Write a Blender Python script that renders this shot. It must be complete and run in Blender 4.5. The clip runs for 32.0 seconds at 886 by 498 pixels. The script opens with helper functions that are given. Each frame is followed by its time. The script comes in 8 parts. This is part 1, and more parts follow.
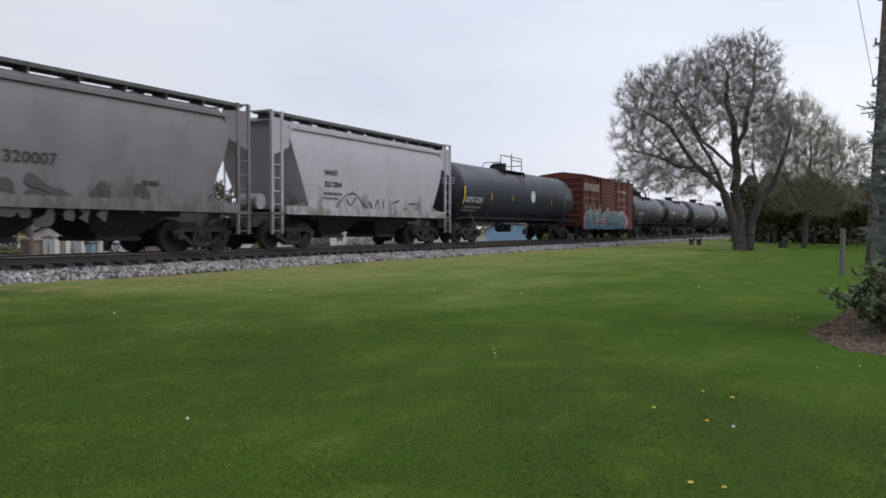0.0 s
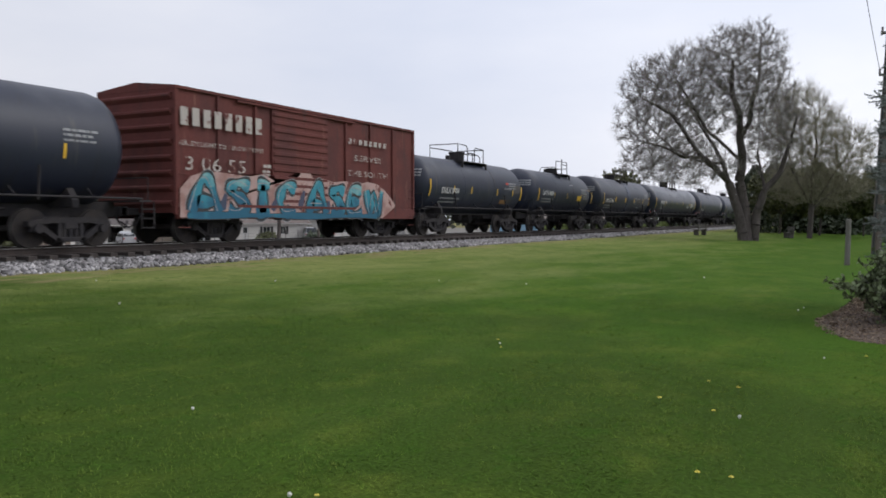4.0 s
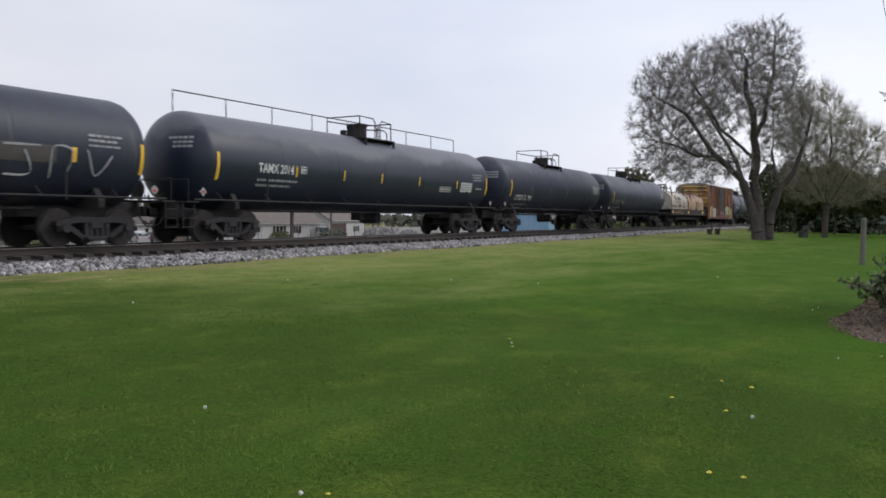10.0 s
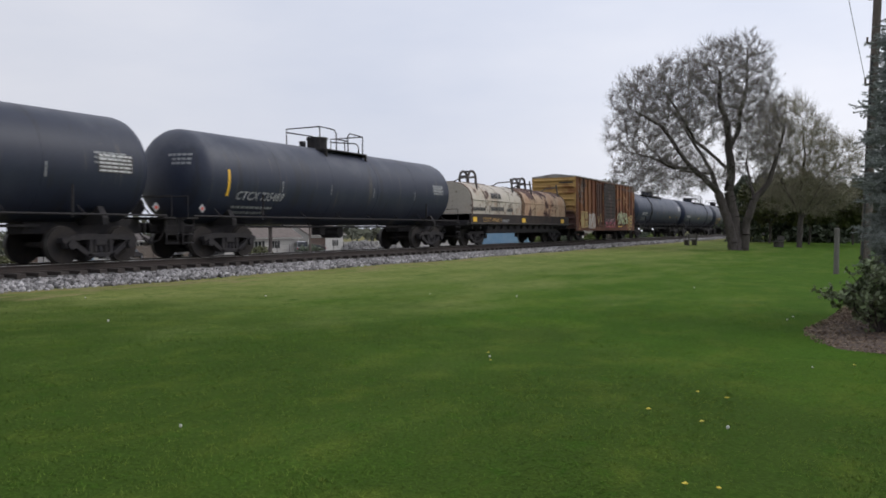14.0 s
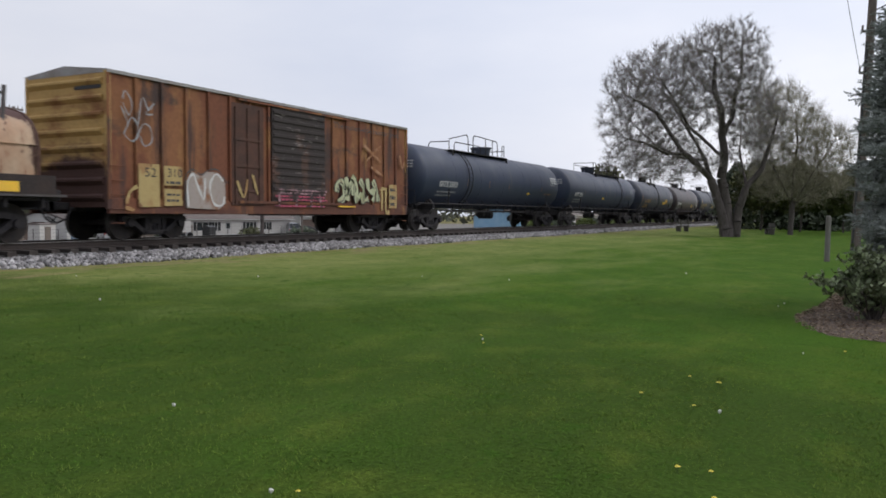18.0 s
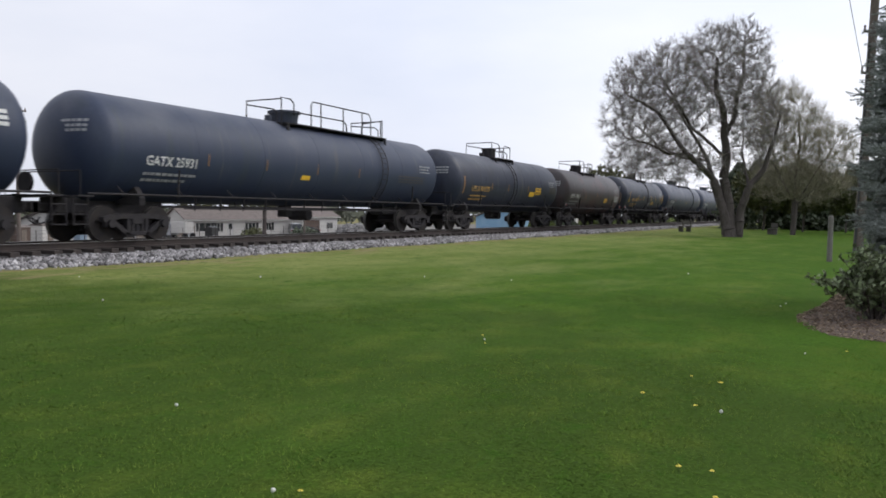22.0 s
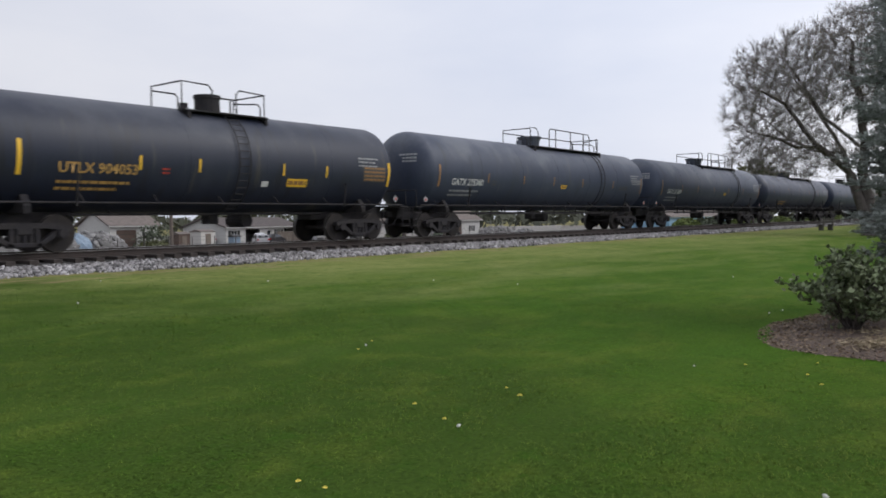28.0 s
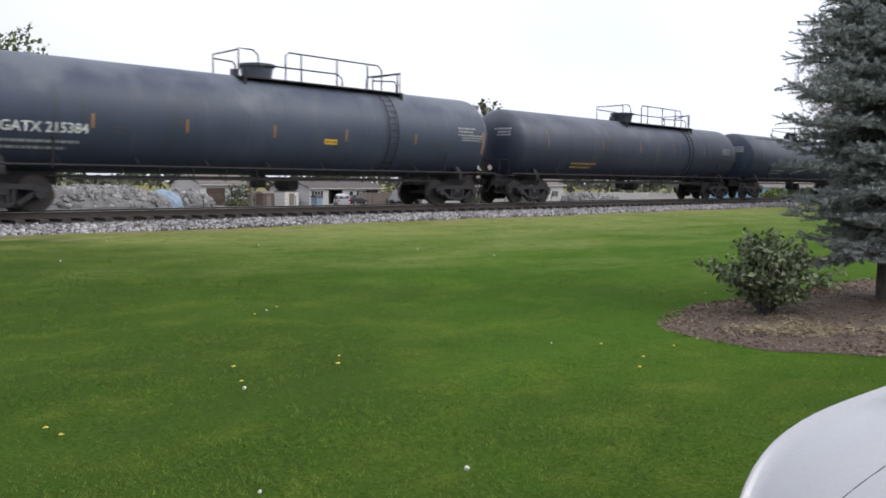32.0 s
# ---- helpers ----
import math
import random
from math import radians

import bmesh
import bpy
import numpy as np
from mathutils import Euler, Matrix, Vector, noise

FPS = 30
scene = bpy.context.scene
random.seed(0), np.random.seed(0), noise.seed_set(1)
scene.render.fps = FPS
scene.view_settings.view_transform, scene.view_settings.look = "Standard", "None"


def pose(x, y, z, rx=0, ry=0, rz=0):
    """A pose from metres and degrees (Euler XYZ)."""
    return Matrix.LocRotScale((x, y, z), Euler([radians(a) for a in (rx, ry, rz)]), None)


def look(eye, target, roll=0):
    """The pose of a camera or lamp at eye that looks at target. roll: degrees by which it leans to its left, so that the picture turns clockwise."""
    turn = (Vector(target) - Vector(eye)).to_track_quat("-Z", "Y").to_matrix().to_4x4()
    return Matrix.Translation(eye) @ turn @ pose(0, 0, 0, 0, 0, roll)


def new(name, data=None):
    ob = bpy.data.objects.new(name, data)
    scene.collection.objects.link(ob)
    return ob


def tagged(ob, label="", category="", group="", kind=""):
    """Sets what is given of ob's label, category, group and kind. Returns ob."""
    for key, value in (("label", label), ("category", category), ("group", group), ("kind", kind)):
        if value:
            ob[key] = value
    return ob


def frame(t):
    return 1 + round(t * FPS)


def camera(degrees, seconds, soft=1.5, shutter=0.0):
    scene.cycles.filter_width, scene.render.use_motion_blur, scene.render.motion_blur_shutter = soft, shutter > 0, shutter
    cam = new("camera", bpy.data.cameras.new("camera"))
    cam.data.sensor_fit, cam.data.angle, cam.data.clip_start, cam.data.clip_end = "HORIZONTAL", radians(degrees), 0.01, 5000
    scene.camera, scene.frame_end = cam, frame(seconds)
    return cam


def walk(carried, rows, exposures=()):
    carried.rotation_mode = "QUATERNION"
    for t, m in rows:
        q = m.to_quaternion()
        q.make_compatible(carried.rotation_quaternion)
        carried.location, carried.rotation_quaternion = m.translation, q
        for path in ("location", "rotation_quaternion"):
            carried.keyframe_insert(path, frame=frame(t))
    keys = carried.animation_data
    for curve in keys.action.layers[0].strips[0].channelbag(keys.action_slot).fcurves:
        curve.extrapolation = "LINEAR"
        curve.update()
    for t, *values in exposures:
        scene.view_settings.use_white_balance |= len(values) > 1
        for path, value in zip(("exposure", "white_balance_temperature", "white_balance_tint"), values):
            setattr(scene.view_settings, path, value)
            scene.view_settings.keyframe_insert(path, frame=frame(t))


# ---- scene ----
cam = camera(57.17, 32.0, soft=1.7, shutter=0.25)
# seconds, x, y, z, yaw, pitch, lean (degrees)
ROWS = [
    (0.0, 0.00, -0.00, 1.50, -62.40, -1.42, 0.10), (0.5, 0.00, -0.01, 1.50, -62.40, -1.32, 0.19), (1.0, 0.01, 0.01, 1.49, -62.50, -1.20, 0.07), (1.5, 0.00, 0.01, 1.50, -62.46, -1.30, 0.05),
    (2.0, 0.01, 0.02, 1.49, -62.09, -1.61, 0.09), (2.5, 0.00, 0.01, 1.49, -62.20, -1.66, -0.01), (4.5, 0.02, 0.02, 1.49, -61.85, -2.36, -0.04), (5.0, 0.02, 0.02, 1.48, -61.09, -2.36, -0.06),
    (5.5, 0.02, 0.02, 1.48, -61.23, -2.29, -0.08), (6.0, 0.02, 0.02, 1.48, -61.50, -2.20, -0.05), (6.5, 0.02, 0.02, 1.49, -61.60, -2.11, 0.10), (7.0, 0.02, 0.01, 1.49, -61.41, -1.77, 0.08),
    (7.5, 0.02, 0.01, 1.49, -61.16, -2.03, 0.09), (8.0, 0.02, 0.01, 1.49, -61.21, -1.98, 0.15), (8.5, 0.01, 0.01, 1.48, -61.00, -2.07, 0.14), (9.0, 0.02, 0.01, 1.48, -61.00, -2.11, 0.11),
    (9.5, 0.02, 0.01, 1.48, -60.95, -2.13, -0.00), (10.0, 0.02, 0.01, 1.49, -61.24, -2.10, -0.02), (10.5, 0.02, 0.01, 1.48, -61.10, -1.98, -0.05), (11.0, 0.02, 0.01, 1.49, -61.45, -1.88, 0.02),
    (11.5, 0.01, -0.00, 1.49, -61.67, -1.73, -0.10), (12.0, 0.01, -0.01, 1.49, -61.95, -1.56, -0.13), (12.5, 0.01, -0.02, 1.49, -62.77, -1.44, -0.38), (13.0, 0.01, -0.03, 1.49, -62.89, -1.36, -0.38),
    (13.5, 0.01, -0.02, 1.50, -62.92, -1.40, -0.31), (14.0, 0.02, -0.02, 1.50, -62.68, -1.17, -0.57), (14.5, 0.02, -0.02, 1.50, -63.59, -1.33, -0.44), (16.5, 0.01, 0.01, 1.50, -63.44, -1.95, 0.11),
    (17.0, 0.02, 0.00, 1.49, -63.14, -2.25, -0.04), (17.5, 0.02, 0.01, 1.49, -63.33, -2.28, 0.12), (18.0, 0.02, 0.01, 1.49, -63.25, -2.35, 0.14), (18.5, 0.02, 0.01, 1.49, -63.31, -2.22, 0.06),
    (19.0, 0.01, 0.01, 1.49, -63.27, -2.09, -0.11), (19.5, 0.02, -0.00, 1.48, -63.08, -2.04, -0.05), (20.0, 0.02, 0.00, 1.49, -63.16, -2.26, 0.03), (20.5, 0.02, 0.02, 1.48, -62.90, -2.62, 0.27),
    (21.0, 0.02, 0.02, 1.48, -62.83, -2.52, 0.25), (21.5, 0.02, 0.01, 1.48, -63.09, -2.36, 0.20), (22.0, 0.01, 0.00, 1.49, -63.09, -2.32, 0.08), (22.5, 0.02, 0.01, 1.49, -63.26, -2.08, 0.01),
    (23.0, 0.08, -0.11, 1.48, -63.63, -2.38, -0.91), (23.5, 0.24, -0.38, 1.48, -60.69, -2.57, 0.21), (24.0, 0.44, -0.57, 1.47, -60.86, -2.63, -0.40), (24.5, 0.62, -0.70, 1.49, -61.71, -2.35, -1.26),
    (26.5, 0.97, -1.88, 1.56, -53.85, -1.88, -1.95), (27.0, 1.28, -2.07, 1.49, -52.63, -4.96, 1.20), (27.5, 1.53, -2.28, 1.46, -53.39, -3.85, 0.74), (28.0, 1.73, -2.53, 1.50, -51.86, -2.10, -0.81),
    (28.5, 1.81, -2.94, 1.55, -52.89, -4.38, 1.43), (29.0, 1.98, -3.19, 1.53, -53.29, -2.55, 1.84), (29.5, 2.16, -3.40, 1.56, -52.16, -1.12, -0.66), (30.0, 2.29, -3.73, 1.58, -48.49, -3.54, 1.43),
    (30.5, 2.47, -3.92, 1.59, -47.93, -3.60, 0.10), (31.0, 2.66, -4.10, 1.64, -48.14, -2.83, -1.00), (31.5, 2.75, -4.36, 1.59, -45.11, -3.88, 1.40), (32.0, 2.90, -4.55, 1.65, -45.18, -4.67, 0.41),
]


def eye(x, y, z, yaw, pitch, lean):
    return pose(x, y, z, 0, 0, yaw) @ pose(0, 0, 0, 90 + pitch, 0, 0) @ pose(0, 0, 0, 0, 0, lean)


# the lens brightens a little as it turns away from the open sky
walk(cam, [(r[0], eye(*r[1:])) for r in ROWS], exposures=[(0.0, 0.16), (5.0, 0.2), (10.0, 0.2), (13.0, 0.10), (14.5, 0.08), (17.0, 0.14), (18.0, 0.16), (19.0, 0.30), (20.0, 0.32), (22.0, 0.36), (22.5, 0.32), (23.0, 0.18), (24.0, 0.30), (26.5, 0.42), (27.5, 0.52), (28.0, 0.20), (29.0, 0.34), (30.0, 0.42), (31.0, 0.32), (32.0, 0.66)])

# metres that the train has gone by every second second
GONE = [0.0, 17.69, 35.48, 53.35, 71.3, 89.35, 107.48, 125.7, 144.0, 162.4, 180.88, 199.44, 218.09, 236.82, 255.65, 274.68, 293.91]

# ---- world and light: a bright, evenly clouded sky ----
world = bpy.data.worlds.new("sky")
scene.world = world
world.use_nodes = True


def sky_nodes():
    nt = world.node_tree
    n, k = nt.nodes, nt.links
    n.clear()
    out, bg = n.new("ShaderNodeOutputWorld"), n.new("ShaderNodeBackground")
    sky = n.new("ShaderNodeTexSky")
    sky.sky_type, sky.sun_disc = "NISHITA", False
    sky.sun_elevation, sky.sun_rotation = radians(38), radians(SUN_TURN)
    sky.dust_density = 4.0
    co = n.new("ShaderNodeTexCoord")
    mp = n.new("ShaderNodeMapping")
    mp.inputs["Scale"].default_value = (1.0, 1.0, 3.2)
    nz = n.new("ShaderNodeTexNoise")
    nz.inputs["Scale"].default_value, nz.inputs["Detail"].default_value, nz.inputs["Roughness"].default_value = 1.7, 6.0, 0.5
    ramp = n.new("ShaderNodeValToRGB")
    ramp.color_ramp.elements[0].position, ramp.color_ramp.elements[1].position = 0.30, 0.72
    ramp.color_ramp.elements[0].color, ramp.color_ramp.elements[1].color = (0.69, 0.735, 0.87, 1), (0.90, 0.91, 0.985, 1)
    dim = n.new("ShaderNodeVectorMath")
    dim.operation = "SCALE"
    dim.inputs["Scale"].default_value = 0.09
    mix = n.new("ShaderNodeMix")
    mix.data_type, mix.inputs["Factor"].default_value = "RGBA", 0.9
    k.new(co.outputs["Generated"], mp.inputs["Vector"])
    k.new(mp.outputs["Vector"], nz.inputs["Vector"])
    k.new(nz.outputs["Fac"], ramp.inputs["Fac"])
    k.new(sky.outputs["Color"], dim.inputs[0])
    k.new(dim.outputs["Vector"], mix.inputs["A"])
    k.new(ramp.outputs["Color"], mix.inputs["B"])
    # the cloud is brightest about the hidden sun
    dot, glow, mul = n.new("ShaderNodeVectorMath"), n.new("ShaderNodeMapRange"), n.new("ShaderNodeVectorMath")
    dot.operation, mul.operation = "DOT_PRODUCT", "SCALE"
    dot.inputs[1].default_value = Vector(SUNWARD).normalized()
    glow.inputs["From Min"].default_value, glow.inputs["From Max"].default_value = -0.5, 1.0
    glow.inputs["To Min"].default_value, glow.inputs["To Max"].default_value = 0.71, 1.17
    k.new(co.outputs["Generated"], dot.inputs[0])
    k.new(dot.outputs["Value"], glow.inputs["Value"])
    k.new(glow.outputs["Result"], mul.inputs["Scale"])
    k.new(mix.outputs["Result"], mul.inputs[0])
    k.new(mul.outputs["Vector"], bg.inputs["Color"])
    bg.inputs["Strength"].default_value = SKY
    k.new(bg.outputs["Background"], out.inputs["Surface"])


SUN_TURN, SKY = 140.0, 1.0
SUNWARD = (38, -46, 52)
sky_nodes()
sun = new("sun", bpy.data.lights.new("sun", "SUN"))
sun.data.energy, sun.data.angle, sun.data.color = 0.85, radians(30), (1.0, 0.985, 0.96)
sun.matrix_world = look(SUNWARD, (0, 0, 0))


# ---- materials ----
def material(name, colour, rough=0.7, metal=0.0, second=None, scale=3.0, amount=0.5, fine=40.0, bump=0.15, third=None, stretch=(1, 1, 1), per_object=0.0, spec=0.5):
    """Principled surface whose colour wanders between colour and second at one scale and is speckled at a finer one."""
    m = bpy.data.materials.new(name)
    m.use_nodes = True
    nt = m.node_tree
    n, k = nt.nodes, nt.links
    b = n["Principled BSDF"]
    b.inputs["Roughness"].default_value, b.inputs["Metallic"].default_value = rough, metal
    b.inputs["Specular IOR Level"].default_value = spec
    second = second or tuple(c * 0.72 for c in colour)
    co, mp = n.new("ShaderNodeTexCoord"), n.new("ShaderNodeMapping")
    mp.inputs["Scale"].default_value = stretch
    k.new(co.outputs["Object"], mp.inputs["Vector"])
    a, f = n.new("ShaderNodeTexNoise"), n.new("ShaderNodeTexNoise")
    a.inputs["Scale"].default_value, a.inputs["Detail"].default_value = scale, 5.0
    f.inputs["Scale"].default_value, f.inputs["Detail"].default_value = fine, 3.0
    for t in (a, f):
        k.new(mp.outputs["Vector"], t.inputs["Vector"])
    r = n.new("ShaderNodeValToRGB")
    lo = 0.5 - 0.25 * (1.2 - amount)
    r.color_ramp.elements[0].position, r.color_ramp.elements[1].position = lo, 1 - lo + 0.1
    r.color_ramp.elements[0].color, r.color_ramp.elements[1].color = (*colour, 1), (*second, 1)
    if third:
        e = r.color_ramp.elements.new(0.86)
        e.color = (*third, 1)
    k.new(a.outputs["Fac"], r.inputs["Fac"])
    v = n.new("ShaderNodeHueSaturation")
    mr = n.new("ShaderNodeMapRange")
    mr.inputs["To Min"].default_value, mr.inputs["To Max"].default_value = 1 - 0.45 * amount, 1 + 0.45 * amount
    mr.inputs["From Min"].default_value, mr.inputs["From Max"].default_value = 0.25, 0.75
    k.new(f.outputs["Fac"], mr.inputs["Value"])
    last = mr.outputs["Result"]
    if per_object:
        oi, mo, mu = n.new("ShaderNodeObjectInfo"), n.new("ShaderNodeMapRange"), n.new("ShaderNodeMath")
        mo.inputs["To Min"].default_value, mo.inputs["To Max"].default_value = 1 - per_object, 1 + per_object
        mu.operation = "MULTIPLY"
        k.new(oi.outputs["Random"], mo.inputs["Value"])
        k.new(mo.outputs["Result"], mu.inputs[0])
        k.new(last, mu.inputs[1])
        last = mu.outputs["Value"]
    k.new(last, v.inputs["Value"])
    k.new(r.outputs["Color"], v.inputs["Color"])
    k.new(v.outputs["Color"], b.inputs["Base Color"])
    if bump:
        bp = n.new("ShaderNodeBump")
        bp.inputs["Strength"].default_value, bp.inputs["Distance"].default_value = bump, 0.02
        k.new(f.outputs["Fac"], bp.inputs["Height"])
        k.new(bp.outputs["Normal"], b.inputs["Normal"])
    return m


def islands(m, spread=0.25):
    """Lets each loose piece of a joined mesh differ in brightness."""
    nt = m.node_tree
    n, k = nt.nodes, nt.links
    b = n["Principled BSDF"]
    src = b.inputs["Base Color"].links[0].from_socket
    g, mo, h = n.new("ShaderNodeNewGeometry"), n.new("ShaderNodeMapRange"), n.new("ShaderNodeHueSaturation")
    mo.inputs["To Min"].default_value, mo.inputs["To Max"].default_value = 1 - spread, 1 + spread
    k.new(g.outputs["Random Per Island"], mo.inputs["Value"])
    k.new(mo.outputs["Result"], h.inputs["Value"])
    k.new(src, h.inputs["Color"])
    k.new(h.outputs["Color"], b.inputs["Base Color"])
    return m



def weathered(name, base, layers, rough=0.7, fine=30.0, amount=0.25, bump=0.1, spec=0.4, per_object=0.0):
    """Base paint under layers of (colour, scale on each axis, from, to[, axis, start, end, pull]): noise past 'from'
    shows the layer, and 'pull' makes it gather towards one end of an axis (rust creeping up from a sill, dry grass
    beside stone, sky sheen painted on a tank's top)."""
    m = material(name, base, rough, second=tuple(c * 0.86 for c in base), scale=1.3, fine=fine, amount=amount, bump=bump, spec=spec, per_object=per_object)
    nt = m.node_tree
    n, k = nt.nodes, nt.links
    hue = n["Principled BSDF"].inputs["Base Color"].links[0].from_node
    src = hue.inputs["Color"].links[0].from_socket
    co, xyz = n.new("ShaderNodeTexCoord"), n.new("ShaderNodeSeparateXYZ")
    k.new(co.outputs["Object"], xyz.inputs["Vector"])
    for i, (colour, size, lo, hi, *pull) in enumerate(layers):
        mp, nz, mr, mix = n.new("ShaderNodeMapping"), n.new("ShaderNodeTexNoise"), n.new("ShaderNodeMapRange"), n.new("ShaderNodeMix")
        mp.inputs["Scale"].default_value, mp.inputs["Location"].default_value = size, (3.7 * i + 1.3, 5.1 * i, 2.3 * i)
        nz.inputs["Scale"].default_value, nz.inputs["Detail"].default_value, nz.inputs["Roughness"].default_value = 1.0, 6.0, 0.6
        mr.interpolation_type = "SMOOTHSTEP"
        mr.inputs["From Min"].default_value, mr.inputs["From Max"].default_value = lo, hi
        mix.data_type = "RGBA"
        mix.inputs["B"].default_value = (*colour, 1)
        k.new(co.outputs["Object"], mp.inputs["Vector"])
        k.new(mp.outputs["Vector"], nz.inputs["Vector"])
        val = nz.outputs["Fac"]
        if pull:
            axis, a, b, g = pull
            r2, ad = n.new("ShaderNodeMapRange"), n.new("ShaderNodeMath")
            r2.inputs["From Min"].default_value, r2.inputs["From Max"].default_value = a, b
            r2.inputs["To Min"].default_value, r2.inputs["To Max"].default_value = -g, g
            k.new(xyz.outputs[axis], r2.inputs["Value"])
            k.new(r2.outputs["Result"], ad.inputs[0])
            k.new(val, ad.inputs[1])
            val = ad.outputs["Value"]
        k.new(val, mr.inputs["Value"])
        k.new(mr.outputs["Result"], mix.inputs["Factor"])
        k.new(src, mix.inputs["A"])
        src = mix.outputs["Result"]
    k.new(src, hue.inputs["Color"])
    return m


# the Y 1.5 to 13 layer colours grazing light and haze into the far grass
LAWN = (((0.0676, 0.121, 0.0127), (0.5, 0.6, 1), 0.42, 0.72), ((0.0348, 0.0883, 0.00765), (0.9, 1.1, 1), 0.48, 0.84), ((0.0929, 0.136, 0.0191), (0.35, 1.3, 1), 0.50, 0.84), ((0.181, 0.205, 0.0645), (0.25, 0.6, 1), 0.28, 0.86, "Y", 1.5, 13.0, 0.27),
        # the X layer darkens grass at low x to stand in for lens falloff
        ((0.0391, 0.0712, 0.0102), (0.35, 0.4, 1), 0.28, 0.78, "X", 15.0, 5.0, 0.27), ((0.232, 0.191, 0.0978), (0.6, 1.6, 1), 0.50, 0.80, "Y", 11.0, 14.6, 0.22), ((0.0898, 0.122, 0.0179), (1.1, 1.5, 1), 0.46, 0.88), ((0.0338, 0.0783, 0.00765), (3.4, 3.9, 1), 0.52, 0.80), ((0.0285, 0.0703, 0.00637), (8, 9, 1), 0.56, 0.78))
GRASS = weathered("lawn_grass", (0.0496, 0.106, 0.0102), LAWN, 0.95, fine=34, amount=0.7, bump=0.5, spec=0.04)
BLADE = islands(weathered("grass_blade", (0.076, 0.158, 0.015), tuple((tuple(c * 1.5 for c in y[0]), *y[1:]) for y in LAWN), 0.85, fine=45, amount=0.25, bump=0, spec=0.05), 0.35)

BALLAST = islands(material("ballast_stone", (0.31, 0.297, 0.295), 0.95, second=(0.13, 0.122, 0.118), scale=1.6, fine=25, amount=0.7, bump=0.4), 0.68)
# bed coloured far darker than its stones, to paint shade into the gaps
BED = material("ballast_bed", (0.055, 0.052, 0.05), 0.95, second=(0.03, 0.028, 0.027), third=(0.12, 0.115, 0.11), scale=14, fine=22, amount=0.9, bump=1.0)
RAIL = material("rail_steel", (0.045, 0.032, 0.027), 0.8, second=(0.03, 0.024, 0.022), scale=3, fine=30)
RAILTOP = material("rail_head", (0.42, 0.41, 0.40), 0.35, metal=0.8, scale=5, fine=50, amount=0.2, bump=0)
TIE = material("tie_wood", (0.0575, 0.04715, 0.0414), 0.95, second=(0.0345, 0.02875, 0.02645), scale=4, fine=40, stretch=(1, 0.2, 1))
# last layer of these three tank paints: sky sheen coloured in above Z 2.6
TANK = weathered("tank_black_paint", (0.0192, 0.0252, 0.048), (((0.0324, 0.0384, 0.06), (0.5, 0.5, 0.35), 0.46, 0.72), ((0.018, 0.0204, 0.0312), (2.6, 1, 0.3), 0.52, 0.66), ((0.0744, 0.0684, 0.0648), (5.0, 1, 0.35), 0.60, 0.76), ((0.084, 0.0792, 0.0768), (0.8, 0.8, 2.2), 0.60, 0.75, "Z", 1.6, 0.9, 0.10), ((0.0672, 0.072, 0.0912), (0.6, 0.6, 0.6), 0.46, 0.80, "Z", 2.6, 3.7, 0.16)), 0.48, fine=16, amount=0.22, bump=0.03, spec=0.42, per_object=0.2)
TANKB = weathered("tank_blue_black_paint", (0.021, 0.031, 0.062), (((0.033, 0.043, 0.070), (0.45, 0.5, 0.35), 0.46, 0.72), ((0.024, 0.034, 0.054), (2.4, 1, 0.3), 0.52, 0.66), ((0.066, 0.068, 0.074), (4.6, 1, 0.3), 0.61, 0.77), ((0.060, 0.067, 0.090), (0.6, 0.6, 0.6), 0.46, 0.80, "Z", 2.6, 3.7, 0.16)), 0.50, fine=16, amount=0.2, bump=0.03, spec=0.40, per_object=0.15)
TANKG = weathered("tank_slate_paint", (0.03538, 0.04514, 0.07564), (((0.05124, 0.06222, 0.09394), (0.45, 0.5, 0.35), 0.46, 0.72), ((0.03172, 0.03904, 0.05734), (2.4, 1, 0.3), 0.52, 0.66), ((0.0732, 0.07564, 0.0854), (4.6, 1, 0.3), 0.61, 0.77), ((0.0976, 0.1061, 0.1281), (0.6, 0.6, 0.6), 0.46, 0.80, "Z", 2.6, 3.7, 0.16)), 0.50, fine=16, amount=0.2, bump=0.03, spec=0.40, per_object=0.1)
# the pale Z layer paints the sky's reflection onto the navy upper shell
TANKN = weathered("tank_navy_paint_lit_top", (0.011, 0.017, 0.034), (((0.018, 0.025, 0.044), (0.5, 1, 0.4), 0.46, 0.70), ((0.085, 0.088, 0.105), (0.35, 0.4, 0.5), 0.42, 0.66, "Z", 2.45, 3.5, 0.30)), 0.40, fine=14, amount=0.2, bump=0.02, spec=0.45)
TANKR = weathered("tank_red_brown_paint", (0.046, 0.038, 0.041), (((0.066, 0.033, 0.033), (0.30, 1, 0.4), 0.53, 0.66), ((0.10, 0.085, 0.075), (4, 1, 0.4), 0.58, 0.74)), 0.5, fine=14, amount=0.3, bump=0.06)
TANKW = weathered("tank_worn_brown_paint", (0.056, 0.048, 0.044), (((0.10, 0.085, 0.068), (0.6, 1, 0.5), 0.46, 0.64), ((0.034, 0.031, 0.030), (3, 1, 0.4), 0.54, 0.68)), 0.62, fine=14, amount=0.3, bump=0.06, per_object=0.2)
SOOT = material("sooty_steel", (0.02625, 0.025, 0.02875), 0.85, second=(0.045, 0.04, 0.03875), scale=4, fine=25, bump=0.2, spec=0.22)
WHEEL = material("wheel_steel", (0.024, 0.022, 0.023), 0.8, second=(0.046, 0.037, 0.032), scale=5, fine=30, spec=0.25)
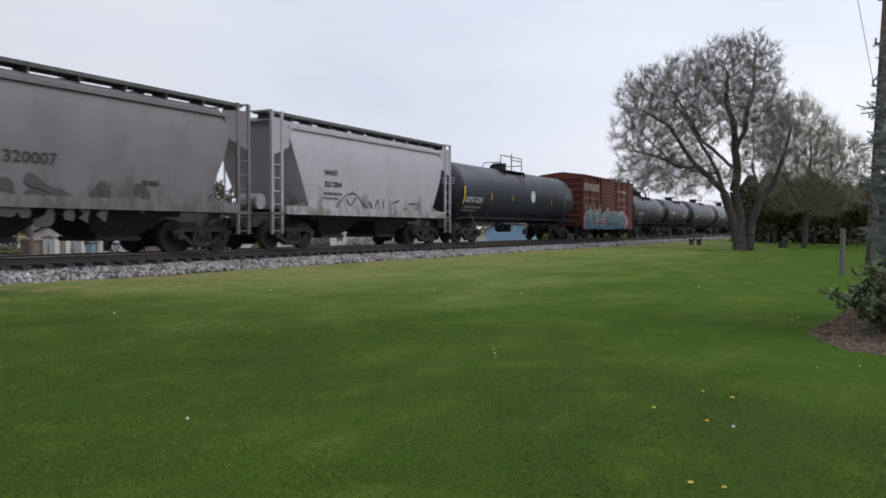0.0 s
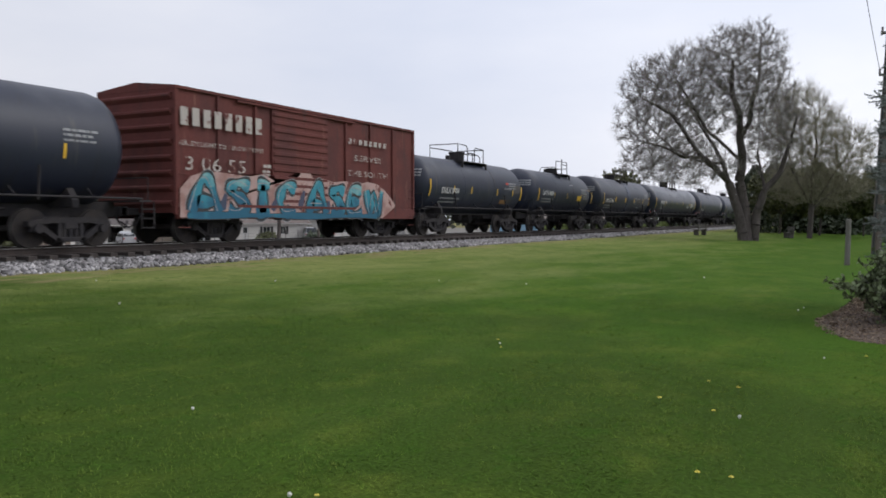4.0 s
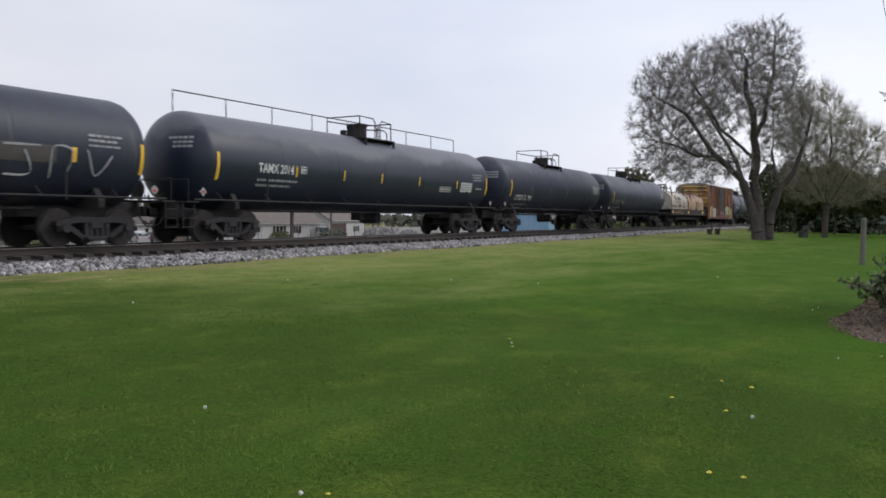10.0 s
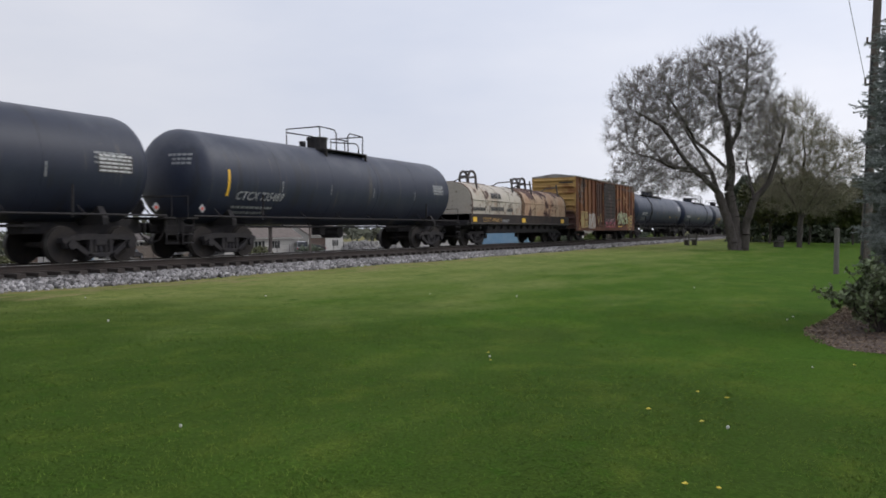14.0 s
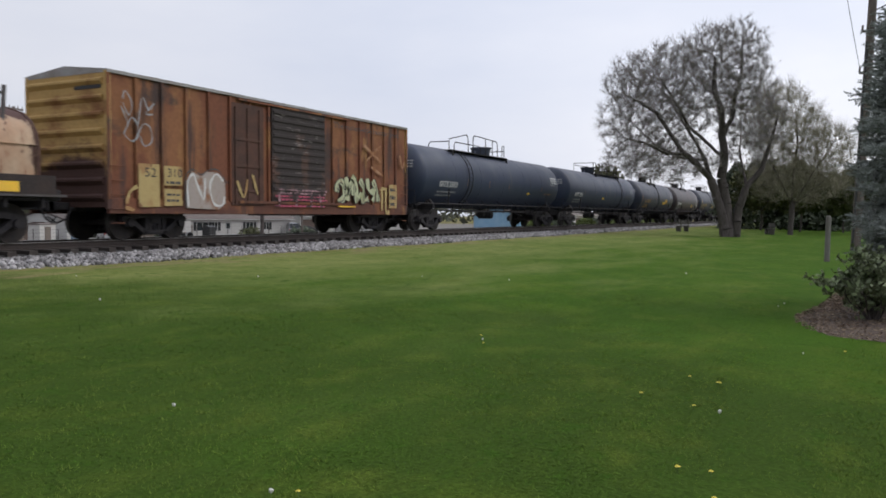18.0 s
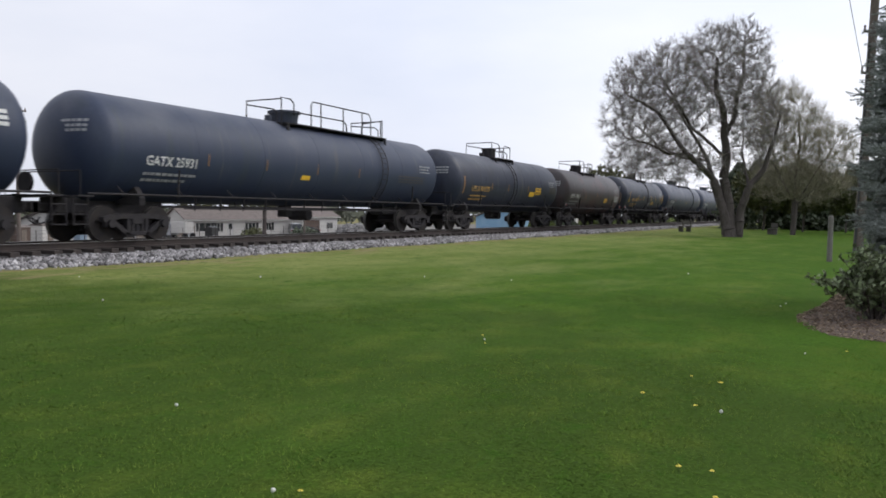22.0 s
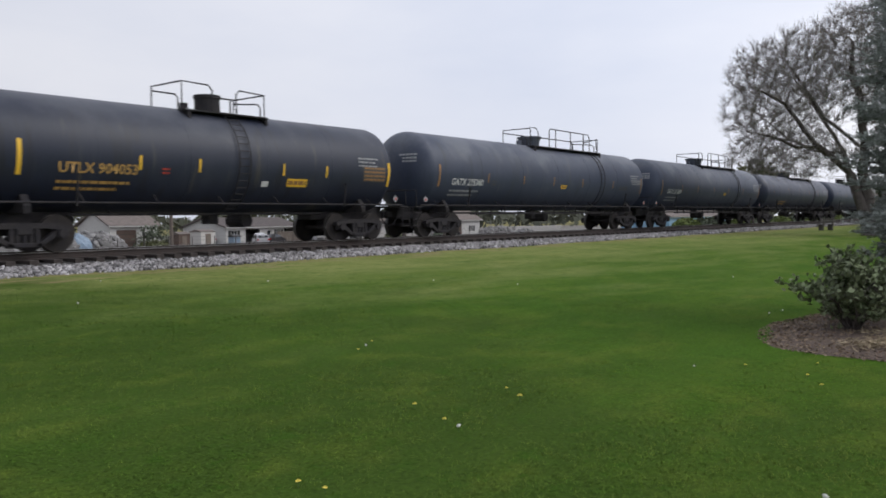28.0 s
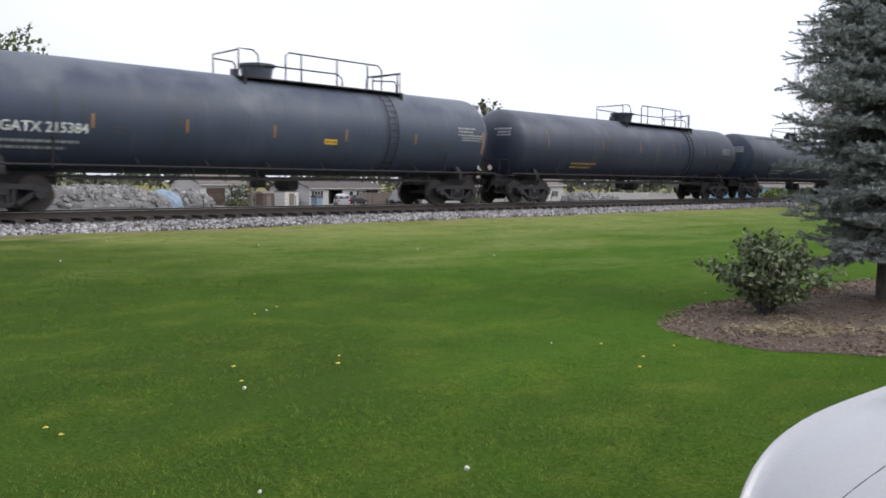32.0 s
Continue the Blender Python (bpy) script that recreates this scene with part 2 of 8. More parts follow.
TREAD = material("worn_wheel_rim", (0.10, 0.095, 0.09), 0.5, metal=0.5, scale=6, fine=40, amount=0.2, bump=0)
HOPPER = weathered("hopper_grey_paint", (0.40, 0.39, 0.43), (((0.35, 0.34, 0.375), (0.5, 1, 0.5), 0.45, 0.68), ((0.17, 0.155, 0.15), (2.2, 1, 0.9), 0.52, 0.74, "Z", 2.7, 1.2, 0.17), ((0.22, 0.19, 0.17), (7.0, 1, 0.4), 0.64, 0.76)), 0.6, fine=5, amount=0.07, bump=0.01)
HOPGREY = weathered("hopper_dull_grey_paint", (0.168, 0.164, 0.180), (((0.13, 0.126, 0.136), (0.5, 1, 0.5), 0.45, 0.68), ((0.085, 0.078, 0.076), (2.2, 1, 0.9), 0.52, 0.74, "Z", 2.7, 1.2, 0.17)), 0.6, fine=5, amount=0.07, bump=0.01)
HOPDARK = material("hopper_grimy_paint", (0.12, 0.115, 0.115), 0.8, second=(0.065, 0.06, 0.06), scale=1.5, fine=16)
YELLOW = material("reflective_yellow", (0.85, 0.52, 0.03), 0.45, second=(0.7, 0.42, 0.05), scale=5, fine=40, amount=0.2, bump=0)
WHITE = material("white_lettering", (0.62, 0.62, 0.61), 0.6, second=(0.5, 0.5, 0.5), scale=6, fine=40, amount=0.35, bump=0)
FADED = material("faded_white_print", (0.32, 0.33, 0.34), 0.7, second=(0.2, 0.2, 0.21), scale=6, fine=40, amount=0.4, bump=0)
GOLD = material("gold_lettering", (0.50, 0.30, 0.08), 0.6, second=(0.34, 0.2, 0.07), scale=6, fine=40, amount=0.3, bump=0)
ORANGE = material("faded_orange_reflector", (0.32, 0.16, 0.05), 0.6, second=(0.20, 0.12, 0.06), scale=5, fine=40, amount=0.3, bump=0)
PATCH = material("grey_brown_repaint", (0.075, 0.066, 0.062), 0.6, second=(0.05, 0.046, 0.046), scale=3, fine=30, amount=0.4, bump=0)
BLACK = material("black_lettering", (0.025, 0.025, 0.028), 0.6, scale=6, fine=40, amount=0.3, bump=0)
REDP = material("red_print", (0.5, 0.05, 0.03), 0.6, scale=6, fine=40, amount=0.3, bump=0)
RUSTBOX = weathered("boxcar_red_paint", (0.132, 0.038, 0.033), (((0.092, 0.031, 0.029), (0.6, 1, 0.5), 0.46, 0.64), ((0.065, 0.033, 0.030), (2.4, 1, 0.35), 0.55, 0.72), ((0.20, 0.090, 0.072), (5.5, 1, 0.5), 0.60, 0.76)), 0.78, fine=14, amount=0.25, bump=0.08, spec=0.3)
YELBOX = weathered("boxcar_yellow_paint", (0.245, 0.108, 0.050), (((0.165, 0.062, 0.034), (0.8, 1, 0.4), 0.44, 0.58), ((0.32, 0.17, 0.062), (1.6, 1, 0.5), 0.55, 0.72), ((0.075, 0.042, 0.034), (2.6, 1, 0.30), 0.52, 0.66), ((0.058, 0.040, 0.036), (0.5, 1, 0.8), 0.56, 0.70), ((0.11, 0.048, 0.034), (1.4, 1, 1.2), 0.50, 0.66, "Z", 1.9, 0.8, 0.14)), 0.8, fine=12, amount=0.3, bump=0.08, spec=0.3)
YELEND = weathered("boxcar_end_yellow", (0.46, 0.30, 0.115), (((0.22, 0.105, 0.045), (1, 0.7, 1.5), 0.48, 0.68), ((0.075, 0.040, 0.034), (1, 0.9, 1.6), 0.42, 0.64, "Z", 3.3, 1.3, 0.28)), 0.8, fine=12, amount=0.3, bump=0.08, spec=0.3)
# rusty dark door; its pale level streaks are painted highlights on the louvres
DOORBR = weathered("boxcar_dark_door_lit_louvres", (0.042, 0.034, 0.033), (((0.10, 0.055, 0.042), (0.9, 1, 0.7), 0.52, 0.68), ((0.20, 0.18, 0.17), (1.8, 1, 13), 0.60, 0.72)), 0.8, fine=14, amount=0.3, bump=0.1, spec=0.3)
ROOF = material("galvanised_roof", (0.30, 0.30, 0.30), 0.6, second=(0.18, 0.15, 0.13), scale=1.5, fine=20)
COIL = weathered("coil_cover_white", (0.50, 0.455, 0.39), (((0.42, 0.335, 0.26), (0.7, 0.7, 0.5), 0.47, 0.66), ((0.25, 0.115, 0.065), (5.5, 1.6, 0.8), 0.60, 0.70), ((0.085, 0.046, 0.038), (1.9, 1.9, 1.1), 0.61, 0.65, "Z", 2.2, 3.2, 0.04), ((0.075, 0.042, 0.036), (5.5, 4.5, 3.2), 0.66, 0.70)), 0.75, fine=9, amount=0.22, bump=0.1)
COILT = weathered("coil_cover_tan", (0.46, 0.33, 0.225), (((0.40, 0.25, 0.16), (0.8, 0.8, 0.5), 0.46, 0.62), ((0.22, 0.095, 0.055), (5.0, 1.4, 0.7), 0.56, 0.66), ((0.085, 0.042, 0.036), (1.1, 1.3, 0.9), 0.49, 0.54, "Z", 2.0, 3.1, 0.09), ((0.075, 0.040, 0.034), (5.5, 4.5, 3.0), 0.65, 0.69)), 0.75, fine=9, amount=0.22, bump=0.1)
BAIL = material("grey_lifting_steel", (0.075, 0.07, 0.07), 0.75, second=(0.05, 0.035, 0.03), scale=4, fine=25)
WORN = weathered("worn_white_lettering", (0.44, 0.40, 0.37), (((0.13, 0.042, 0.036), (4.0, 1, 3.5), 0.52, 0.60),), 0.75, fine=30, amount=0.3, bump=0)
SILL = material("coil_side_sill", (0.030, 0.026, 0.026), 0.85, second=(0.055, 0.038, 0.032), scale=2, fine=16, spec=0.3)
SPRAYB = material("dark_spray_paint", (0.045, 0.043, 0.045), 0.7, second=(0.07, 0.066, 0.066), scale=3, fine=20, amount=0.4, bump=0)
RUNS = material("thin_rust_run", (0.044, 0.030, 0.036), 0.7, second=(0.028, 0.026, 0.038), scale=2, fine=14, amount=0.5, bump=0)
RUST = material("bare_rust", (0.085, 0.038, 0.026), 0.9, second=(0.05, 0.028, 0.022), scale=3, fine=25, bump=0.2)


# ---- mesh helpers ----
def thing(name, m, label, category, group="", kind=""):
    e = new(name)
    e.matrix_world = m
    return tagged(e, label, category, group, kind)


def to_mesh(name, bm, mat, smooth=False):
    me = bpy.data.meshes.new(name)
    bm.to_mesh(me)
    bm.free()
    me.materials.append(mat)
    if smooth:
        me.shade_smooth()
        me.set_sharp_from_angle(angle=radians(35))
    return me


def part(name, bm, mat, parent=None, label="", smooth=False, at=None, kind=""):
    me = bm if isinstance(bm, bpy.types.Mesh) else to_mesh(name, bm, mat, smooth)
    ob = new(name, me)
    ob.parent = parent
    if at is not None:
        ob.matrix_basis = at
    return tagged(ob, label, kind=kind)


def box(bm, x0, x1, y0, y1, z0, z1, bevel=0.0):
    r = bmesh.ops.create_cube(bm, size=1.0, matrix=Matrix.Translation(((x0 + x1) / 2, (y0 + y1) / 2, (z0 + z1) / 2)) @ Matrix.Diagonal((x1 - x0, y1 - y0, z1 - z0, 1)))
    if bevel:
        es = {e for v in r["verts"] for e in v.link_edges}
        bmesh.ops.bevel(bm, geom=list(es), offset=bevel, segments=1, affect="EDGES")
    return bm


def boxm(*a, bevel=0.0):
    return box(bmesh.new(), *a, bevel=bevel)


def rod(bm, a, b, r, seg=8, r2=None):
    a, b = Vector(a), Vector(b)
    d = b - a
    m = Matrix.Translation((a + b) / 2) @ d.to_track_quat("Z", "Y").to_matrix().to_4x4()
    bmesh.ops.create_cone(bm, cap_ends=True, segments=seg, radius1=r, radius2=r if r2 is None else r2, depth=d.length, matrix=m)
    return bm


def pipe(bm, pts, r, seg=6):
    """A bent tube through the points, in one piece."""
    pts = [Vector(p) for p in pts]
    rings, u = [], None
    for i, p in enumerate(pts):
        d = (pts[min(i + 1, len(pts) - 1)] - pts[max(i - 1, 0)]).normalized()
        u = d.orthogonal().normalized() if u is None else (u - d * u.dot(d)).normalized()
        w = d.cross(u)
        rings.append([bm.verts.new(p + (u * math.cos(k * 2 * math.pi / seg) + w * math.sin(k * 2 * math.pi / seg)) * r) for k in range(seg)])
    for a, b in zip(rings, rings[1:]):
        for k in range(seg):
            bm.faces.new((a[k], a[(k + 1) % seg], b[(k + 1) % seg], b[k]))
    bm.faces.new(rings[0][::-1])
    bm.faces.new(rings[-1])
    return bm


def prism(bm, outline, axis, lo, hi):
    """A closed outline of (u, v) pairs, drawn out along an axis."""
    def at(u, v, w):
        return {"x": (w, u, v), "y": (u, w, v), "z": (u, v, w)}[axis]
    a = [bm.verts.new(at(u, v, lo)) for u, v in outline]
    b = [bm.verts.new(at(u, v, hi)) for u, v in outline]
    n = len(a)
    for i in range(n):
        bm.faces.new((a[i], a[(i + 1) % n], b[(i + 1) % n], b[i]))
    bm.faces.new(a[::-1])
    bm.faces.new(b)
    bmesh.ops.recalc_face_normals(bm, faces=bm.faces)
    return bm


def turned(bm, profile, seg=48, zc=0.0, yc=0.0):
    """A body turned about the x axis from (x, radius) pairs."""
    rings = []
    for x, r in profile:
        if r < 1e-4:
            rings.append([bm.verts.new((x, yc, zc))])
        else:
            rings.append([bm.verts.new((x, yc + r * math.sin(2 * math.pi * i / seg), zc + r * math.cos(2 * math.pi * i / seg))) for i in range(seg)])
    for a, b in zip(rings, rings[1:]):
        for i in range(seg):
            j = (i + 1) % seg
            f = [a[i % len(a)], b[i % len(b)], b[j % len(b)], a[j % len(a)]]
            f = list(dict.fromkeys(f))
            if len(f) > 2:
                bm.faces.new(f)
    bmesh.ops.recalc_face_normals(bm, faces=bm.faces)
    return bm


def letters(text, height, mat, bend=None, width=None, name="lettering", slant=0.0, bold=0.0):
    """A mesh of raised writing in the xz plane, its left foot at the origin, facing -y; bend(x, z) gives its depth."""
    c = bpy.data.curves.new(name, "FONT")
    c.body, c.size, c.resolution_u, c.offset, c.shear = text, height / 0.7, 2, bold, slant
    ob = bpy.data.objects.new(name, c)
    me = bpy.data.meshes.new_from_object(ob)
    bpy.data.objects.remove(ob)
    bpy.data.curves.remove(c)
    co = np.empty(len(me.vertices) * 3)
    me.vertices.foreach_get("co", co)
    co = co.reshape(-1, 3)
    w = max(co[:, 0].max(), 1e-3) if len(co) else 1
    k = (width / w) if width else 1.0
    x, z = co[:, 0] * k, co[:, 1]
    y = np.array([bend(a, b) for a, b in zip(x, z)]) if bend else 0 * x
    me.vertices.foreach_set("co", np.stack([x, y, z], 1).ravel())
    me.materials.clear()
    me.materials.append(mat)
    me.update()
    return me


def joined(name, verts, faces, mat, smooth=False):
    me = bpy.data.meshes.new(name)
    me.from_pydata(verts, [], faces)
    me.materials.append(mat)
    if smooth:
        me.shade_smooth()
    me.update()
    return me


def grid_mesh(name, verts, n_per, idx, mat):
    """Fast mesh from arrays: verts (N, 3); idx (F, k) of equal-sized faces."""
    me = bpy.data.meshes.new(name)
    verts, idx = np.asarray(verts, np.float32), np.asarray(idx, np.int32)
    me.vertices.add(len(verts))
    me.vertices.foreach_set("co", verts.ravel())
    me.loops.add(idx.size)
    me.loops.foreach_set("vertex_index", idx.ravel())
    me.polygons.add(len(idx))
    me.polygons.foreach_set("loop_start", np.arange(0, idx.size, idx.shape[1], dtype=np.int32))
    me.polygons.foreach_set("loop_total", np.full(len(idx), idx.shape[1], np.int32))
    me.materials.append(mat)
    me.update(calc_edges=True)
    return me


# ---- plan, in metres: the track runs along x ----
TRACK, RAILZ = 18.08, 0.83


def lawn(x, y):
    """Height of the ground."""
    x, y = np.asarray(x, float), np.asarray(y, float)
    near = 0.031 * np.clip(y - 0.5, 0, 14)
    wave = 0.02 * np.sin(x * 0.7 + y * 0.3) * np.sin(y * 0.5 - x * 0.2)
    far = np.clip((y - 21.5) / 5, 0, 1)
    deep = -0.25 - 1.45 * np.clip((y - 30) / 30, 0, 1)
    return (near + wave) * (1 - far) + deep * far


def ground():
    xs = np.concatenate([[-2500, -600, -200, -80, -40], np.arange(-20, 100, 1.0), [110, 130, 160, 200, 300, 600, 2500]])
    ys = np.concatenate([[-2500, -600, -200, -80, -40, -25], np.arange(-16, 28, 1.0), [32, 40, 60, 90, 130, 200, 400, 900, 2500]])
    X, Y = np.meshgrid(xs, ys, indexing="ij")
    v = np.stack([X, Y, lawn(X, Y)], -1).reshape(-1, 3)
    nx, ny = len(xs), len(ys)
    i = np.arange(nx * ny).reshape(nx, ny)
    q = np.stack([i[:-1, :-1], i[1:, :-1], i[1:, 1:], i[:-1, 1:]], -1).reshape(-1, 4)
    me = grid_mesh("ground", v, 4, q, GRASS)
    me.shade_smooth()
    tagged(new("ground", me), "mown green lawn with paler patches", "lawn", kind="structure")


ground()


def track():
    bm = bmesh.new()
    t = TRACK
    prism(bm, [(t - 3.75, 0.2), (t - 3.5, 0.43), (t - 2.0, 0.49), (t - 1.3, 0.51), (t - 1.2, 0.58), (t + 2.1, 0.58), (t + 4.2, 0.1), (t + 4.4, -0.4), (t - 3.75, -0.4)], "x", -60, 420)
    bed = part("ballast_bed", bm, BED, None, "grey crushed stone track bed", kind="structure")
    tagged(bed, category="track bed")
    rng = np.random.default_rng(4)
    # loose stones on the shoulder facing the lawn
    n = 21000
    x = np.concatenate([rng.uniform(2, 45, 15000), rng.uniform(45, 110, 6000)])
    y = t - 3.75 + 2.35 * rng.random(n) ** 0.9
    z = np.interp(y, [t - 3.8, t - 3.5, t - 2.0, t - 1.3], [0.41, 0.43, 0.49, 0.51])
    s = rng.uniform(0.024, 0.08, n) * np.where(x > 45, 1.25, 1)
    base = np.array([(1, 0, 0), (-1, 0, 0), (0, 1, 0), (0, -1, 0), (0, 0, 1), (0, 0, -1)], float)
    tri = np.array([(0, 2, 4), (2, 1, 4), (1, 3, 4), (3, 0, 4), (2, 0, 5), (1, 2, 5), (3, 1, 5), (0, 3, 5)])
    j = rng.uniform(0.55, 1.35, (n, 6, 1))
    q = rng.normal(size=(n, 3, 3))
    u, _, w = np.linalg.svd(q)
    v = (base[None] * j * s[:, None, None]) @ (u @ w) + np.stack([x, y, z + s * 0.3], -1)[:, None]
    idx = (tri[None] + 6 * np.arange(n)[:, None, None]).reshape(-1, 3)
    part("ballast_stone", grid_mesh("ballast_stone", v.reshape(-1, 3), 3, idx, BALLAST), None, bed, kind="stuff")
    tie = to_mesh("tie", box(bmesh.new(), -0.115, 0.115, -1.3, 1.3, -0.1, 0.09, bevel=0.01), TIE)
    for k in range(230):
        part("tie", tie, None, bed, at=pose(-20 + 0.55 * k, t + rng.uniform(-0.03, 0.03), 0.575, 0, 0, rng.uniform(-1, 1)))
    prof = [(-0.07, 0), (0.07, 0), (0.07, 0.02), (0.012, 0.035), (0.012, 0.125), (0.036, 0.135), (0.036, 0.165), (-0.036, 0.165), (-0.036, 0.135), (-0.012, 0.125), (-0.012, 0.035), (-0.07, 0.02)]
    for side in (-1, 1):
        c = t + side * 0.752
        r = tagged(part("rail", prism(bmesh.new(), [(c + a, RAILZ - 0.172 + b) for a, b in prof], "x", -60, 420), RAIL, None, "rust-brown steel rail", kind="structure"), category="rail")
        part("rail_head", boxm(-60, 420, c - 0.034, c + 0.034, RAILZ - 0.006, RAILZ + 0.001), RAILTOP, r, "bright worn running surface")


track()

# ---- rolling stock; a car's own space has x along the track, z from the rail top, its near side at -y ----
WR = 0.457


def wheelset_mesh():
    bm = bmesh.new()
    rod(bm, (0, -1.05, 0), (0, 1.05, 0), 0.075, 10)
    for s in (-1, 1):
        rod(bm, (0, s * 0.70, 0), (0, s * 0.83, 0), WR, 28)
        rod(bm, (0, s * 0.665, 0), (0, s * 0.70, 0), WR + 0.025, 28)
        for k in range(3):
            a = k * 2.094
            rod(bm, (0.22 * math.cos(a), s * 0.82, 0.22 * math.sin(a)), (0.22 * math.cos(a), s * 0.836, 0.22 * math.sin(a)), 0.05, 8)
    me = to_mesh("wheelset", bm, WHEEL, True)
    me.materials.append(TREAD)
    for p in me.polygons:
        c = Vector((p.center.x, 0, p.center.z)).length
        if c > WR - 0.02 and abs(p.center.y) > 0.69 and abs(p.normal.y) < 0.5:
            p.material_index = 1
    return me


def sideframe_mesh():
    bm = bmesh.new()
    # cast side frame: top member, two diagonals, pedestals, seen from the side
    prism(bm, [(-1.12, 0.50), (-1.12, 0.62), (-0.62, 0.72), (0.62, 0.72), (1.12, 0.62), (1.12, 0.50), (0.55, 0.58), (-0.55, 0.58)], "y", -0.10, 0.10)
    for s in (-1, 1):
        prism(bm, [(s * 0.95, 0.52), (s * 0.72, 0.52), (s * 0.22, 0.16), (s * 0.40, 0.16)][::s], "y", -0.09, 0.09)
        box(bm, s * 0.89 - 0.16, s * 0.89 + 0.16, -0.09, 0.09, 0.36, 0.60, bevel=0.02)
        box(bm, s * 0.30 - 0.05, s * 0.30 + 0.05, -0.08, 0.08, 0.2, 0.62)
        rod(bm, (s * 0.89, -0.16, 0.457), (s * 0.89, -0.04, 0.457), 0.115, 12)
    box(bm, -0.42, 0.42, -0.09, 0.09, 0.13, 0.25, bevel=0.02)
    for i in range(3):
        rod(bm, (-0.16 + 0.16 * i, -0.02, 0.25), (-0.16 + 0.16 * i, -0.02, 0.58), 0.065, 8)
    return to_mesh("side_frame", bm, SOOT)


WHEELSET, SIDEFRAME = wheelset_mesh(), sideframe_mesh()
BOLSTER = to_mesh("bolster", box(box(bmesh.new(), -0.2, 0.2, -1.1, 1.1, 0.42, 0.66, bevel=0.03), -0.5, 0.5, -0.35, 0.35, 0.6, 0.86), SOOT)
TURNING = []


def truck(car, x):
    """Two axles 1.78 m apart in a cast frame."""
    t = part("truck", BOLSTER, None, car, "grimy cast steel truck", at=pose(x, 0, 0))
    for s in (-1, 1):
        part("side_frame", SIDEFRAME, None, t, at=pose(0, s * 1.0, 0) @ (Matrix.Identity(4) if s < 0 else pose(0, 0, 0, 0, 0, 180)))
        w = part("wheelset", WHEELSET, None, t, at=pose(s * 0.89, 0, WR))
        TURNING.append((w, s * 0.89))


def coupler(car, x, s):
    bm = boxm(min(x, x + s * 0.75), max(x, x + s * 0.75), -0.09, 0.09, 0.78, 0.98, bevel=0.02)
    box(bm, x + s * 0.75 - 0.14, x + s * 0.75 + 0.14, -0.17, 0.17, 0.74, 1.02, bevel=0.04)
    part("coupler", bm, SOOT, car)
    part("air_hose", pipe(bmesh.new(), [(x + s * 0.3, -0.3, 0.85), (x + s * 0.5, -0.32, 0.55), (x + s * 0.72, -0.25, 0.45), (x + s * 0.9, -0.15, 0.62)], 0.025), SOOT, car)


CARS = []
SHELL = {}


def begin(kind, left, right, label, group="cars of the freight train"):
    mid = (left + right) / 2
    c = thing(kind, pose(mid, TRACK, RAILZ), label, kind.replace("_", " "), group)
    CARS.append((c, mid))
    return c, right - left


def bars(parent, x, z, rows, bend, mat, name="stencil"):
    """Lines of writing too small to read: rows of (dx, dz, length, height)."""
    bm = bmesh.new()
    for dx, dz, ln, ht in rows:
        k = 0.0
        rr = random.Random(int(ln * 977) + int(dz * 313))
        while k < ln:
            w = min(rr.uniform(0.06, 0.22), ln - k)
            x0, x1, z0, z1 = x + dx + k, x + dx + k + w, z + dz, z + dz + ht
            v = [bm.verts.new((a, bend(a, b) - 0.004, b)) for a, b in ((x0, z0), (x1, z0), (x1, z1), (x0, z1))]
            bm.faces.new(v)
            k += w + 0.035
    return part(name, bm, mat, parent, kind="stuff")


def shell_patch(bm, x0, x1, a0, a1, R, zc, n=6, th=0.006):
    """A strip on a tank's near side between two heights (angles up from level, degrees)."""
    rows = []
    for i in range(n + 1):
        a = radians(a0 + (a1 - a0) * i / n)
        rows.append([bm.verts.new((x, -(R + th) * math.cos(a), zc + (R + th) * math.sin(a))) for x in (x0, x1)])
    for p, q in zip(rows, rows[1:]):
        bm.faces.new((p[0], p[1], q[1], q[0]))
    return bm


